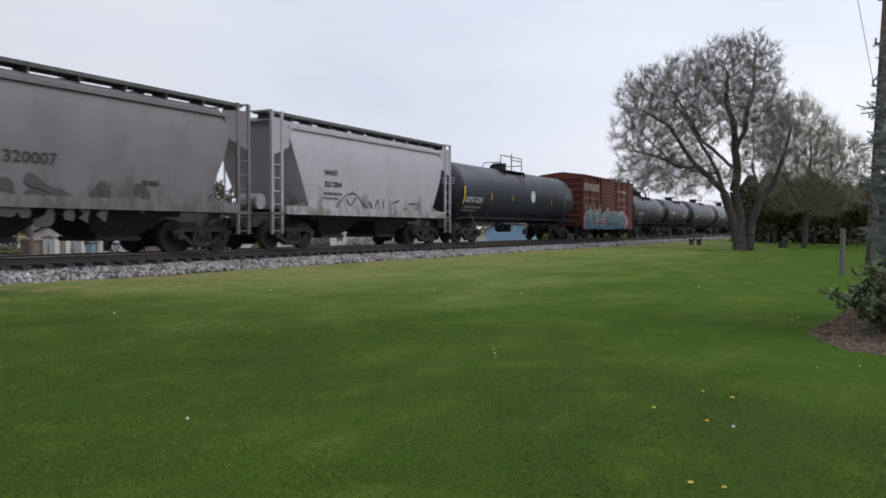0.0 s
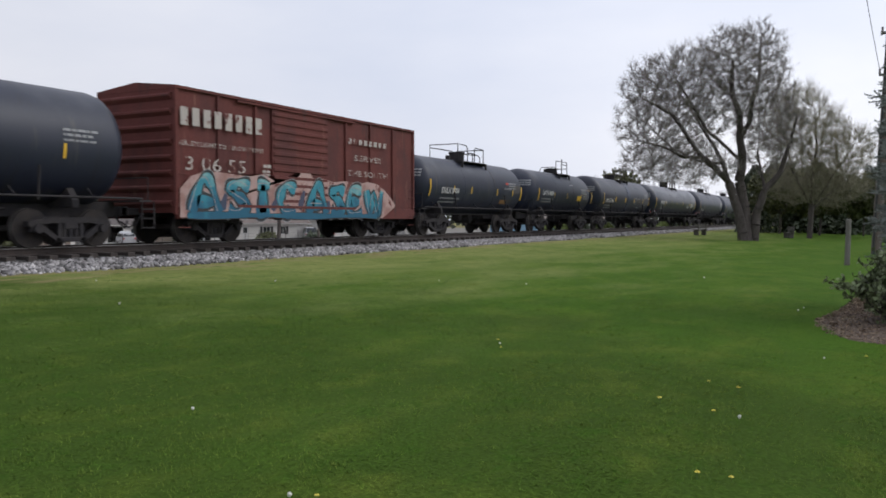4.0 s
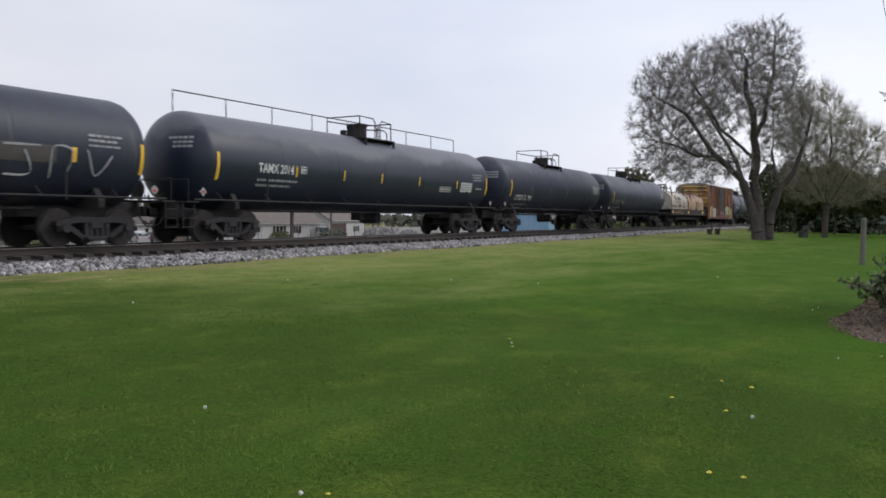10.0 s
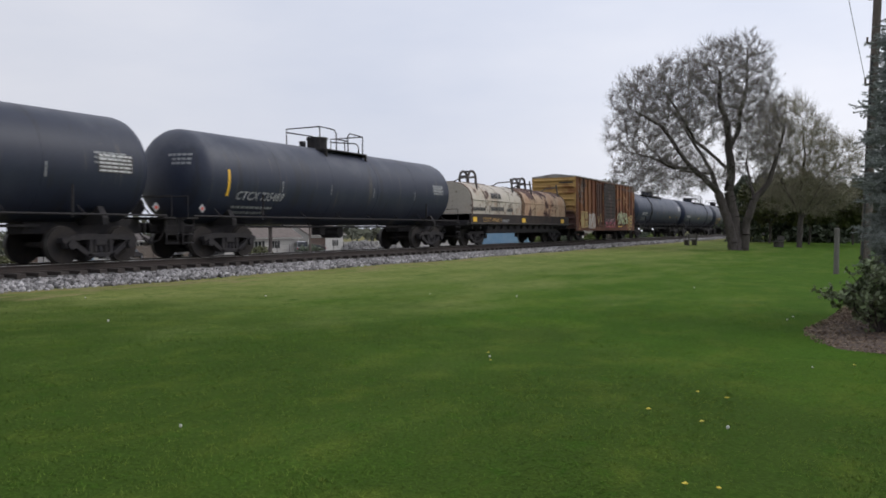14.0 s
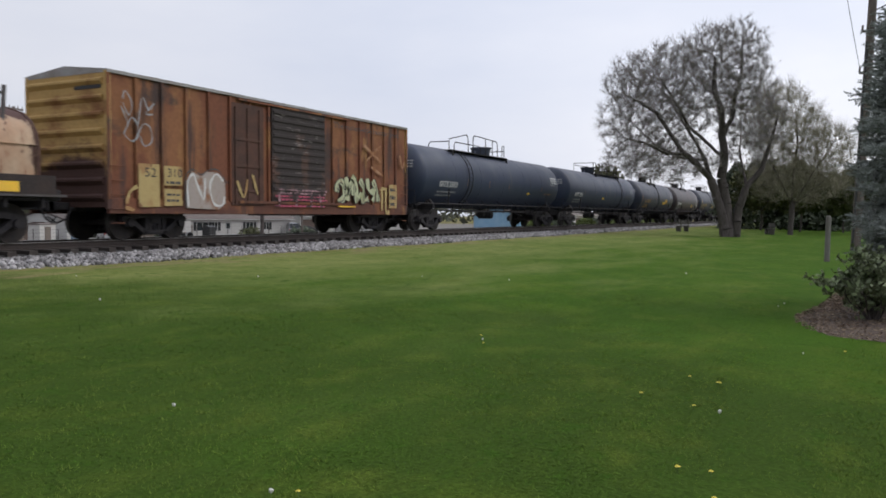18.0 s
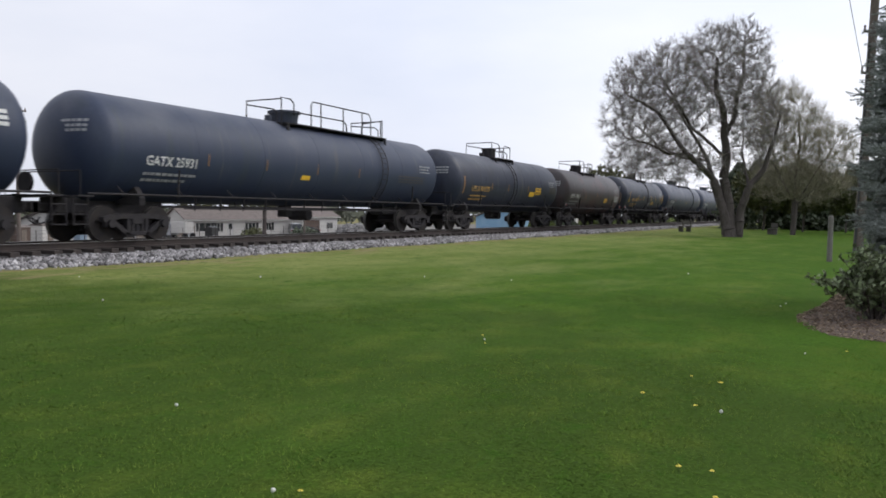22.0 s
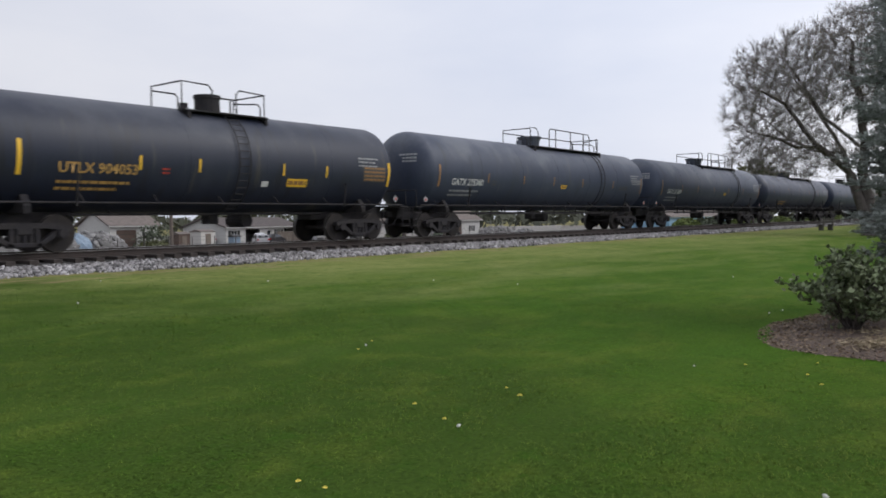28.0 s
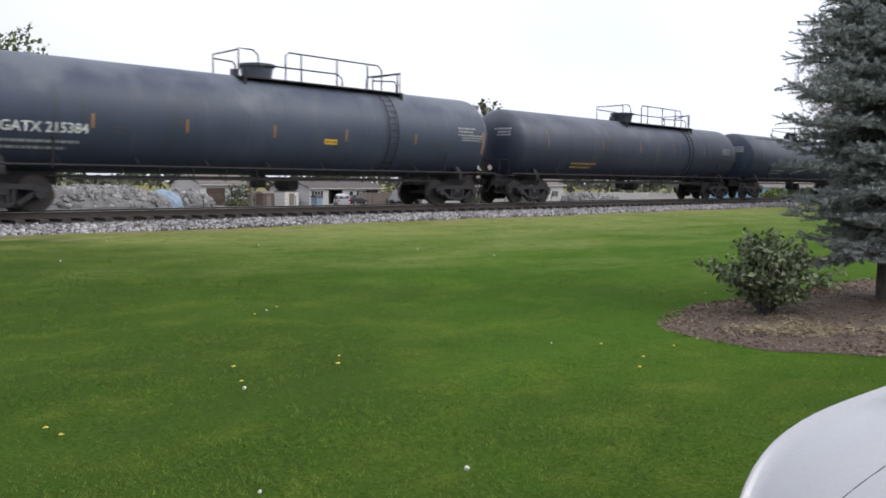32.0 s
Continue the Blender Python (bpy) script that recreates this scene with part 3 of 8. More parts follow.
def railing(car, x0, x1, z, style, flip=False):
    """Handrails round the top platform."""
    R = 0.024
    for y in (-0.75,):
        bm = bmesh.new()
        if style == "arch":
            m = x0 + (x1 - x0) * 0.64
            pipe(bm, [(x0, y, z - 0.12), (x0, y, z + 0.80), (x0 + 0.88, y, z + 0.78), (x0 + 1.02, y, z + 0.64), (x0 + 1.02, y, z)], R)
            pipe(bm, [(x1, y, z - 0.3), (x1, y, z + 0.70), (m + 0.12, y, z + 0.74), (m, y, z + 0.62), (m, y, z)], R)
            pipe(bm, [(x0 + 1.02, y, z + 0.44), (m, y, z + 0.44)], R)
            rod(bm, (m - 0.22, y, z), (m - 0.22, y, z + 0.44), R, 6)
        elif style == "long" and flip:
            pipe(bm, [(x0 + 0.1, y, z), (x0 + 0.1, y, z + 0.52), (x0 + 2.05, y, z + 0.88), (x0 + 2.25, y, z + 0.72), (x0 + 2.28, y, z)], R)
            pipe(bm, [(x0 + 0.65, y, z - 0.05), (x0 + 0.65, y, z + 0.3), (x0 + 0.8, y, z + 0.42), (x0 + 3.6, y, z + 0.42), (x0 + 3.75, y, z + 0.3), (x0 + 3.75, y, z)], R)
            a, b = x0 + 2.85, x1 - 0.95
            pipe(bm, [(a, y, z), (a, y, z + 0.80), (a + 0.12, y, z + 0.92), (b - 0.15, y, z + 0.84), (b, y, z + 0.7), (b, y, z)], R)
            for k in (0.5, 0.78):
                rod(bm, (a + (b - a) * k, y, z), (a + (b - a) * k, y, z + 0.86), R, 6)
            for x in (x1 - 0.3, x1):
                rod(bm, (x, y, z - 0.15), (x, y, z + 0.66), R, 6)
            pipe(bm, [(x1 - 0.3, y, z + 0.66), (x1, y, z + 0.66)], R)
        elif style == "long":
            pipe(bm, [(x0, y, z - 0.1), (x0, y, z + 0.84), (x0 + 0.5, y, z + 0.84), (x0 + 0.68, y, z + 0.70), (x0 + 0.70, y, z + 0.3)], R)
            a, b = x0 + 1.68, x1 - 0.87
            pipe(bm, [(a, y, z), (a, y, z + 0.78), (a + 0.12, y, z + 0.90), (b - 0.15, y, z + 0.88), (b, y, z + 0.72), (b, y, z)], R)
            pipe(bm, [(a - 0.75, y, z + 0.42), (a + 2.05, y, z + 0.42), (a + 2.25, y, z + 0.28), (a + 2.25, y, z)], R)
            for k in (0.15, 0.51, 0.84):
                rod(bm, (a + (b - a) * k, y, z), (a + (b - a) * k, y, z + 0.88), R, 6)
            pipe(bm, [(x1 - 1.55, y, z), (x1 - 1.55, y, z + 0.34), (x1 - 1.43, y, z + 0.46), (x1, y, z + 0.72), (x1, y, z - 0.15)], R)
            rod(bm, (x1 - 0.12, y, z - 0.1), (x1 - 0.12, y, z + 0.7), R, 6)
        elif style == "square":
            pipe(bm, [(x0, y, z - 0.15), (x0, y, z + 0.78), (x1, y, z + 0.78), (x1, y, z - 0.25)], R)
            m = (x0 + x1) / 2
            rod(bm, (m, y, z), (m, y, z + 0.95), R * 1.3, 6)
            pipe(bm, [(m, y, z + 0.62), (x1, y, z + 0.62)], R)
        part("handrail", bm, SOOT, car)
    if style == "arch" or style == "long" and not flip:
        # the rail runs on round the far corner of the platform
        for x, up in ((x0, 0.80), (x1, 0.70)):
            bm = pipe(bmesh.new(), [(x, -0.75, z + up), (x, 0.75, z + up), (x, 0.75, z - 0.1)], R)
            pipe(bm, [(x, 0.75, z + up - 0.12), (x, -0.42, z + 0.46), (x, -0.56, z + 0.34), (x, -0.56, z)], R)
            part("end_rail", bm, SOOT, car)
        return
    for x in (x0, x1):
        part("end_rail", pipe(bmesh.new(), [(x, -0.75, z + 0.4), (x, 0.2, z + 0.4), (x, 0.3, z + 0.3), (x, 0.3, z)], R), SOOT, car)


def tank_car(left, right, mat, label, mark="", number="", ink=None, R=1.45, zc=2.46, top=0.0, span=(-1.35, 1.45), style="arch", stripes=(), stripe_mat=None, mark_x=-6.0, mark_w=2.0, mark_size=0.25, dome=0.42,
             placards=(), walkway=False, fine=True, mark_z=1.93, belt=0.0, slant=0.0, flip=False, arcs=(), bands=(), band_mat=None, band_w=0.07):
    c, L = begin("tank_car", left, right, label)
    SHELL[c.name] = (R, zc)
    h = L / 2
    a = h - 0.62
    hd = 0.72
    prof = [(-a + hd * (1 - math.cos(t)), R * math.sin(t)) for t in [i * math.pi / 16 for i in range(9)]]
    seams = []
    n = max(3, int(L / 3.2))
    for i in range(1, n):
        x = -a + hd + (2 * a - 2 * hd) * i / n
        seams += [(x - 0.012, R), (x - 0.007, R + 0.004), (x + 0.007, R + 0.004), (x + 0.012, R)]
    prof = prof + seams + [(-x, r) for x, r in prof[::-1]]
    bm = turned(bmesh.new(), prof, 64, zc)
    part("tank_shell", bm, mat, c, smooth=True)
    tx = h - 2.35
    for s in (-1, 1):
        truck(c, s * tx)
        coupler(c, s * (h - 0.78), s)
        bm = boxm(min(s * (tx - 1.6), s * (h - 0.45)), max(s * (tx - 1.6), s * (h - 0.45)), -0.32, 0.32, 0.72, 1.12, bevel=0.02)
        prism(bm, [(-1.25, 0.95), (1.25, 0.95), (1.25, 1.12), (1.05, 1.42), (0.7, 1.2), (0, 1.05), (-0.7, 1.2), (-1.05, 1.42), (-1.25, 1.12)], "x", s * tx - 0.09, s * tx + 0.09)
        part("stub_sill", bm, SOOT, c, "black steel stub sill and saddle")
        bm = boxm(s * (h - 0.42) - 0.22, s * (h - 0.42) + 0.22, -1.45, 1.45, 1.12, 1.16)
        for y in (-1.4, 1.4):
            pipe(bm, [(s * (h - 0.3), y, 1.16), (s * (h - 0.3), y, 1.75)], 0.015)
            for k in range(3):
                rod(bm, (s * (h - 0.3) - 0.2, y, 0.45 + 0.24 * k), (s * (h - 0.3) + 0.2, y, 0.45 + 0.24 * k), 0.016, 6)
            for xx in (-0.2, 0.2):
                rod(bm, (s * (h - 0.3) + xx, y, 0.42), (s * (h - 0.3) + xx, y, 1.14), 0.018, 6)
        pipe(bm, [(s * (h - 0.3), -1.4, 1.75), (s * (h - 0.3), 1.4, 1.75)], 0.015)
        part("end_platform", bm, SOOT, c)
        bm = pipe(bmesh.new(), [(s * (tx - 1.1), -1.42, 1.12), (s * (tx - 1.1), -R - 0.03, 1.9)], 0.03)
        part("grab_iron", bm, SOOT, c)
        bm = bmesh.new()
        rod(bm, (s * (h - 0.22), 0.55, 1.5), (s * (h - 0.3), 0.55, 1.5), 0.27, 16)
        part("brake_wheel", bm, SOOT, c) if s < 0 else bm.free()
    # running pipes along both sides
    for y in (-1.42, 1.42):
        bm = pipe(bmesh.new(), [(-h + 0.5, y, 1.2), (h - 0.5, y, 1.2)], 0.028, 8)
        k = -h + 1.6
        while k < h - 1:
            rod(bm, (k, y, 1.2), (k, y * 0.82, 1.42), 0.02, 6)
            k += 2.05
        part("side_rail", bm, SOOT, c)
    if style == "long":
        # hangers and a lower pipe below the near side
        bm = pipe(bmesh.new(), [(-tx + 1.5, -1.25, 0.86), (tx - 1.5, -1.25, 0.86)], 0.022, 6)
        k = -tx + 1.9
        while k < tx - 1.6:
            rod(bm, (k, -1.3, 1.2), (k, -1.25, 0.80), 0.024, 6)
            k += 1.03
        part("pipe_hanger", bm, SOOT, c)
    bm = bmesh.new()
    rod(bm, (-tx + 1.3, -0.5, 0.92), (tx - 1.3, -0.5, 0.92), 0.035, 6)
    rod(bm, (top + 1.3, -0.1, 0.72), (top + 1.3, 0.7, 0.72), 0.22, 14)
    box(bm, top - 0.18, top + 0.18, -0.2, 0.2, 0.62, 1.12, bevel=0.03)
    for k in (-3.2, -1.7, 2.9):
        rod(bm, (k, -0.5, 0.92), (k, -0.35, 1.25), 0.03, 6)
    part("brake_rigging", bm, SOOT, c)
    z = zc + R
    bm = bmesh.new()
    wide = style == "long"
    rod(bm, (top, 0, z - 0.12), (top, 0, z + dome * 0.8), 0.44 if wide else 0.37, 20, 0.52 if wide else 0.37)
    rod(bm, (top, 0, z + dome * 0.8), (top, 0, z + dome), 0.58 if wide else 0.40, 20)
    rod(bm, (top - 0.75, 0.1, z - 0.08), (top - 0.75, 0.1, z + 0.22), 0.12, 12)
    part("valve_dome", bm, mat if wide else SOOT, c, "dark valve housing")
    lo, hi = span
    bm = bmesh.new()
    for y in (-0.72, 0.72):
        box(bm, lo, hi, y - 0.22, y + 0.22, z - 0.13, z - 0.09)
    for x in (lo + 0.1, hi - 0.1):
        box(bm, x - 0.04, x + 0.04, -0.9, 0.9, z - 0.22, z - 0.12)
        box(bm, x - 0.04, x + 0.04, -0.98, -0.9, z - 0.4, z - 0.12)
    part("top_platform", bm, SOOT, c)
    railing(c, lo, hi, z - 0.1, style, flip)
    # ladder over the side
    arc = [(-(R + 0.07) * math.cos(radians(q)), zc + (R + 0.07) * math.sin(radians(q))) for q in range(-62, 60, 8)]
    lx = top + 0.15
    if wide:
        lx = lo + 1.0 if flip else hi - 1.0
    if ink is GOLD or wide:
        lad = part("ladder", pipe(bmesh.new(), [(lx - 0.2, y, zz) for y, zz in arc], 0.018, 5), SOOT, c)
        part("ladder_rail", pipe(bmesh.new(), [(lx + 0.2, y, zz) for y, zz in arc], 0.018, 5), SOOT, lad)
        rung = to_mesh("rung", rod(bmesh.new(), (lx - 0.2, 0, 0), (lx + 0.2, 0, 0), 0.014, 5), SOOT)
        for y, zz in arc:
            part("rung", rung, None, lad, at=Matrix.Translation((0, y, zz)))
    if walkway:
        for y in (0.45,):
            bm = boxm(-a + 1.0, a - 1.0, y - 0.3, y + 0.3, z - 0.14, z - 0.1)
            part("walkway", bm, SOOT, c)
        bm = bmesh.new()
        for y in (0.25,):
            pipe(bm, [(-a + 0.7, y, z - 0.4), (-a + 0.7, y, z + 0.62), (a - 0.9, y, z + 0.62), (a - 0.9, y, z - 0.3)], 0.02)
            for k in range(1, 8):
                xx = -a + 0.7 + (2 * a - 1.6) * k / 8
                rod(bm, (xx, y, z - 0.3), (xx, y, z + 0.62), 0.018, 6)
        part("walkway_rail", bm, SOOT, c)
    if belt:
        part("jacket_band", turned(bmesh.new(), [(belt - 0.45, R - 0.02), (belt - 0.42, R + 0.012), (belt + 0.42, R + 0.012), (belt + 0.45, R - 0.02)], 64, zc), TANKB if mat is TANK else TANK, c, "paler jacket band", smooth=True)
    for x in arcs:
        part("reflective_stripe", shell_patch(bmesh.new(), x - 0.05, x + 0.05, -24, 8, R + 0.004, zc), stripe_mat or YELLOW, c)
    for x in bands:
        part("reflective_stripe", shell_patch(bmesh.new(), x - band_w / 2, x + band_w / 2, -15, -1, R + 0.004, zc), band_mat or YELLOW, c)
    for fx, a0, a1, w in stripes:
        part("reflective_stripe", shell_patch(bmesh.new(), (fx - 0.5) * L, (fx - 0.5) * L + w, a0, a1, R + 0.004, zc), stripe_mat or YELLOW, c)

    def bend(x, zz):
        return -math.sqrt(max((R + 0.012) ** 2 - (zz - zc) ** 2, 0.0))
    if number:
        mx = mark_x
        me = letters(mark + " " + number, mark_size, ink or WHITE, lambda x, q: bend(x, q + mark_z), width=mark_w, slant=slant, bold=0.006)
        part("reporting_mark", me, None, c, at=Matrix.Translation((mx, 0, mark_z)), kind="stuff")
    if fine:
        mx = mark_x
        bars(c, mx, mark_z, [(0, -0.26, 1.9, 0.07), (0, -0.42, 1.6, 0.07)], bend, FADED if ink is None else (ink if ink is GOLD else FADED))
        ex = 0.5 * L - 1.9
        bars(c, ex - 0.9, zc + 0.05, [(0, 0.22, 0.95, 0.06), (0, 0.1, 0.8, 0.06), (0, -0.02, 0.9, 0.05)], bend, FADED)
        # head stencil on the end that faces the lens
        bm = bmesh.new()
        for dz, ln in ((0.55, 0.75), (0.42, 0.55), (0.3, 0.6)):
            y0 = -1.0
            k = 0
            while k < ln:
                w = 0.12
                vs = []
                for yy, q in ((y0 + k, dz), (y0 + k + w, dz), (y0 + k + w, dz + 0.07), (y0 + k, dz + 0.07)):
                    rr = min(math.hypot(yy, q) / R, 0.999)
                    vs.append(bm.verts.new((-a + hd * (1 - math.sqrt(1 - rr * rr)) - 0.008, yy, zc + q)))
                bm.faces.new(vs)
                k += w + 0.03
        part("head_stencil", bm, FADED, c, kind="stuff")
    for s in placards:
        x = s * (h - 0.85)
        pl = part("placard", prism(bmesh.new(), [(x - 0.13, 1.42), (x, 1.29), (x + 0.13, 1.42), (x, 1.55)], "y", -1.40, -1.385), FADED, c, "worn white diamond placard")
        part("placard_symbol", prism(bmesh.new(), [(x - 0.06, 1.41), (x, 1.35), (x + 0.06, 1.41), (x, 1.47)], "y", -1.408, -1.4), REDP, pl)
    return c


def round_side(R, zc):
    return lambda x, z: -math.sqrt(max((R + 0.012) ** 2 - (z - zc) ** 2, 0.01))


def panel(c, x0, x1, z0, z1, mat, rows=0, ink=None):
    """A painted or stuck panel on a tank's near side, with rows of small print."""
    R, zc = SHELL[c.name]
    a0, a1 = (math.degrees(math.asin(min(max((z - zc) / R, -1), 1))) for z in (z0, z1))
    if mat:
        part("side_panel", shell_patch(bmesh.new(), x0, x1, a0, a1, R + 0.003, zc), mat, c)
    if rows:
        h = (z1 - z0) / rows
        bars(c, x0 + 0.04, z0, [(0, h * (k + 0.25), x1 - x0 - 0.08, h * 0.5) for k in range(rows)], lambda x, z: round_side(R, zc)(x, z) - 0.004, ink or FADED)


def hopper_car(left, right, label, paint, bays):
    c, L = begin("hopper_car", left, right, label)
    h = L / 2
    b = h - 1.15
    zt, zs = 4.2, 1.35
    # curved side body, with ends that slope in below
    outline = [(-1.50, zs), (-1.54, 2.0), (-1.56, 2.7), (-1.52, 3.5), (-1.38, 3.98), (-1.1, zt), (1.1, zt), (1.38, 3.98), (1.52, 3.5), (1.56, 2.7), (1.54, 2.0), (1.50, zs)]
    bm = bmesh.new()

    def end_x(z):
        return b - 0.25 - max(0.0, 3.35 - z) * 0.50 - (0.10 if z > 3.6 else 0)
    n = len(outline)
    for s in (1,):
        A = [bm.verts.new((-end_x(z), y, z)) for y, z in outline]
        B = [bm.verts.new((end_x(z), y, z)) for y, z in outline]
        for i in range(n):
            bm.faces.new((A[i], A[(i + 1) % n], B[(i + 1) % n], B[i]))
        bm.faces.new(A[::-1])
        bm.faces.new(B)
    bmesh.ops.recalc_face_normals(bm, faces=bm.faces)
    part("hopper_body", bm, paint, c, "smooth grey curved hopper side", smooth=True)
    for y in (-1.52, 1.52):
        s = 1 if y > 0 else -1
        part("side_sill", boxm(-b, b, y - 0.05, y + 0.05, zs - 0.22, zs + 0.06), paint, c)
        part("roof_eave", boxm(-b + 0.2, b - 0.2, s * 1.42 - 0.06, s * 1.42 + 0.06, 3.92, 4.02), paint, c)
    bm = boxm(-b + 0.1, b - 0.1, -0.55, 0.55, zt - 0.02, zt + 0.12, bevel=0.03)
    for k in range(7):
        x = -b + 0.6 + (2 * b - 1.2) * k / 6
        box(bm, x - 0.12, x + 0.12, -0.7, 0.7, zt + 0.06, zt + 0.17, bevel=0.02)
    part("hatch_trough", bm, paint, c, "grey roof hatches")
    for y in (-0.95, 0.95):
        bm = boxm(-h + 0.55, h - 0.55, y - 0.28, y + 0.28, zt + 0.13, zt + 0.23)
        for k in range(12):
            x = -h + 0.8 + (L - 1.6) * k / 11
            box(bm, x - 0.012, x + 0.012, y - 0.28, y + 0.28, zt - 0.02, zt + 0.2)
        part("running_board", bm, HOPDARK, c, "dark grated running board")
    part("centre_sill", boxm(-b + 1.8, b - 1.8, -1.1, 1.1, 0.98, zs - 0.01, bevel=0.02), SOOT, c)
    for i in range(bays):
        x = (i - (bays - 1) / 2) * (2 * b - 3.6) / bays
        bm = bmesh.new()
        w = (2 * b - 3.9) / bays / 2
        v0 = [bm.verts.new((x + sx * w, sy * 1.3, zs)) for sx, sy in ((-1, -1), (1, -1), (1, 1), (-1, 1))]
        v1 = [bm.verts.new((x + sx * 0.6, sy * 0.6, 0.42)) for sx, sy in ((-1, -1), (1, -1), (1, 1), (-1, 1))]
        for k in range(4):
            bm.faces.new((v0[k], v0[(k + 1) % 4], v1[(k + 1) % 4], v1[k]))
        bm.faces.new(v1[::-1])
        box(bm, x - 0.7, x + 0.7, -0.75, 0.75, 0.34, 0.46)
        bmesh.ops.recalc_face_normals(bm, faces=bm.faces)
        part("discharge_bay", bm, SOOT, c)
    for s in (-1, 1):
        truck(c, s * (h - 2.1))
        coupler(c, s * (h - 0.78), s)
        bm = boxm(min(s * (b - 2.5), s * (h - 0.5)), max(s * (b - 2.5), s * (h - 0.5)), -0.3, 0.3, 0.72, 1.12)
        box(bm, s * (h - 0.75) - 0.28, s * (h - 0.75) + 0.28, -1.5, 1.5, 1.1, 1.2)
        part("end_sill", bm, HOPDARK, c)
        for y in (-1.45, 1.45):
            lad = part("end_ladder", boxm(s * (h - 0.55) - 0.05, s * (h - 0.55) + 0.05, y - 0.04, y + 0.04, 0.5, zt + 0.2), paint, c, "grey end ladder")
            part("ladder_post", boxm(s * (h - 1.02) - 0.05, s * (h - 1.02) + 0.05, y - 0.04, y + 0.04, 0.5, zt + 0.2), paint, lad)
            for k in range(9):
                part("rung", rod(bmesh.new(), (s * (h - 0.55), y, 0.6 + 0.42 * k), (s * (h - 1.02), y, 0.6 + 0.42 * k), 0.018, 6), paint, lad)
            # gusset plate beside the ladder
            bm = prism(bmesh.new(), [(s * (h - 0.6), 3.0), (s * (h - 0.6), 4.2), (s * (b - 0.5), 4.1), (s * (b - 0.25), 3.3)][::int(s)], "y", y - 0.015, y + 0.015)
            part("end_gusset", bm, paint, c)
            bm = prism(bmesh.new(), [(s * (h - 1.05), 1.15), (s * (b - 2.2), 1.15), (s * (b - 1.6), 1.7), (s * (h - 1.05), 1.3)], "y", y - 0.012, y + 0.012)
            part("slope_brace", bm, HOPDARK, c)
        bm = pipe(bmesh.new(), [(s * (h - 0.55), -1.45, zt + 0.2), (s * (h - 0.55), 1.45, zt + 0.2)], 0.03)
        pipe(bm, [(s * (h - 0.55), -0.5, 1.2), (s * (h - 0.55), -0.5, zt + 0.2)], 0.025)
        pipe(bm, [(s * (h - 0.55), 0.5, 1.2), (s * (h - 0.55), 0.5, zt + 0.2)], 0.025)
        part("end_frame", bm, paint, c)
    bm = bmesh.new()
    rod(bm, (-h + 0.9, -0.7, 1.55), (-h + 0.9, 0.1, 1.55), 0.26, 14)
    part("air_reservoir", bm, paint, c)

    def bend(x, z):
        return -np.interp(z, [zs, 2.0, 2.7, 3.5, 3.98], [1.50, 1.54, 1.56, 1.52, 1.38]) - 0.012
    return c, L, bend


def label_on(car, text, x, z, size, mat, bend, width=None, slant=0.0, bold=0.0, name="lettering"):
    me = letters(text, size, mat, lambda a, q: bend(x + a, z + q), width, name, slant, bold)
    part(name, me, None, car, at=Matrix.Translation((x, 0, z)), kind="stuff")


def spray(car, strokes, mat, bend, r, name="graffiti", z=0.0):
    """Sprayed lines: each stroke a run of (x, z) points, drawn as a flat ribbon on the side."""
    for pts in strokes:
        bm = bmesh.new()
        fine = []
        for i in range(len(pts) - 1):
            p0, p1, p2, p3 = pts[max(i - 1, 0)], pts[i], pts[i + 1], pts[min(i + 2, len(pts) - 1)]
            for k in range(5):
                t = k / 5
                fine.append(tuple(0.5 * (2 * b + (c - a) * t + (2 * a - 5 * b + 4 * c - d) * t * t + (3 * b - a - 3 * c + d) * t ** 3) for a, b, c, d in zip(p0, p1, p2, p3)))
        fine.append(pts[-1])
        last = None
        for i, (x, q) in enumerate(fine):
            dx, dz = np.subtract(fine[min(i + 1, len(fine) - 1)], fine[max(i - 1, 0)])
            ln = math.hypot(dx, dz) or 1
            w = r * (0.8 + 0.3 * math.sin(i * 0.9))
            pr = [bm.verts.new((x + k * -dz / ln * w, bend(x, q) - 0.002 - z, q + k * dx / ln * w)) for k in (-1, 1)]
            if last:
                bm.faces.new((last[0], pr[0], pr[1], last[1]))
            last = pr
        part(name, bm, mat, car)


def blob(car, pts, mat, bend, z=0.0, name="graffiti_fill"):
    bm = bmesh.new()
    bm.faces.new([bm.verts.new((x, bend(x, q) - 0.001 - z, q)) for x, q in pts])
    bmesh.ops.triangulate(bm, faces=bm.faces[:])
    return part(name, bm, mat, car)


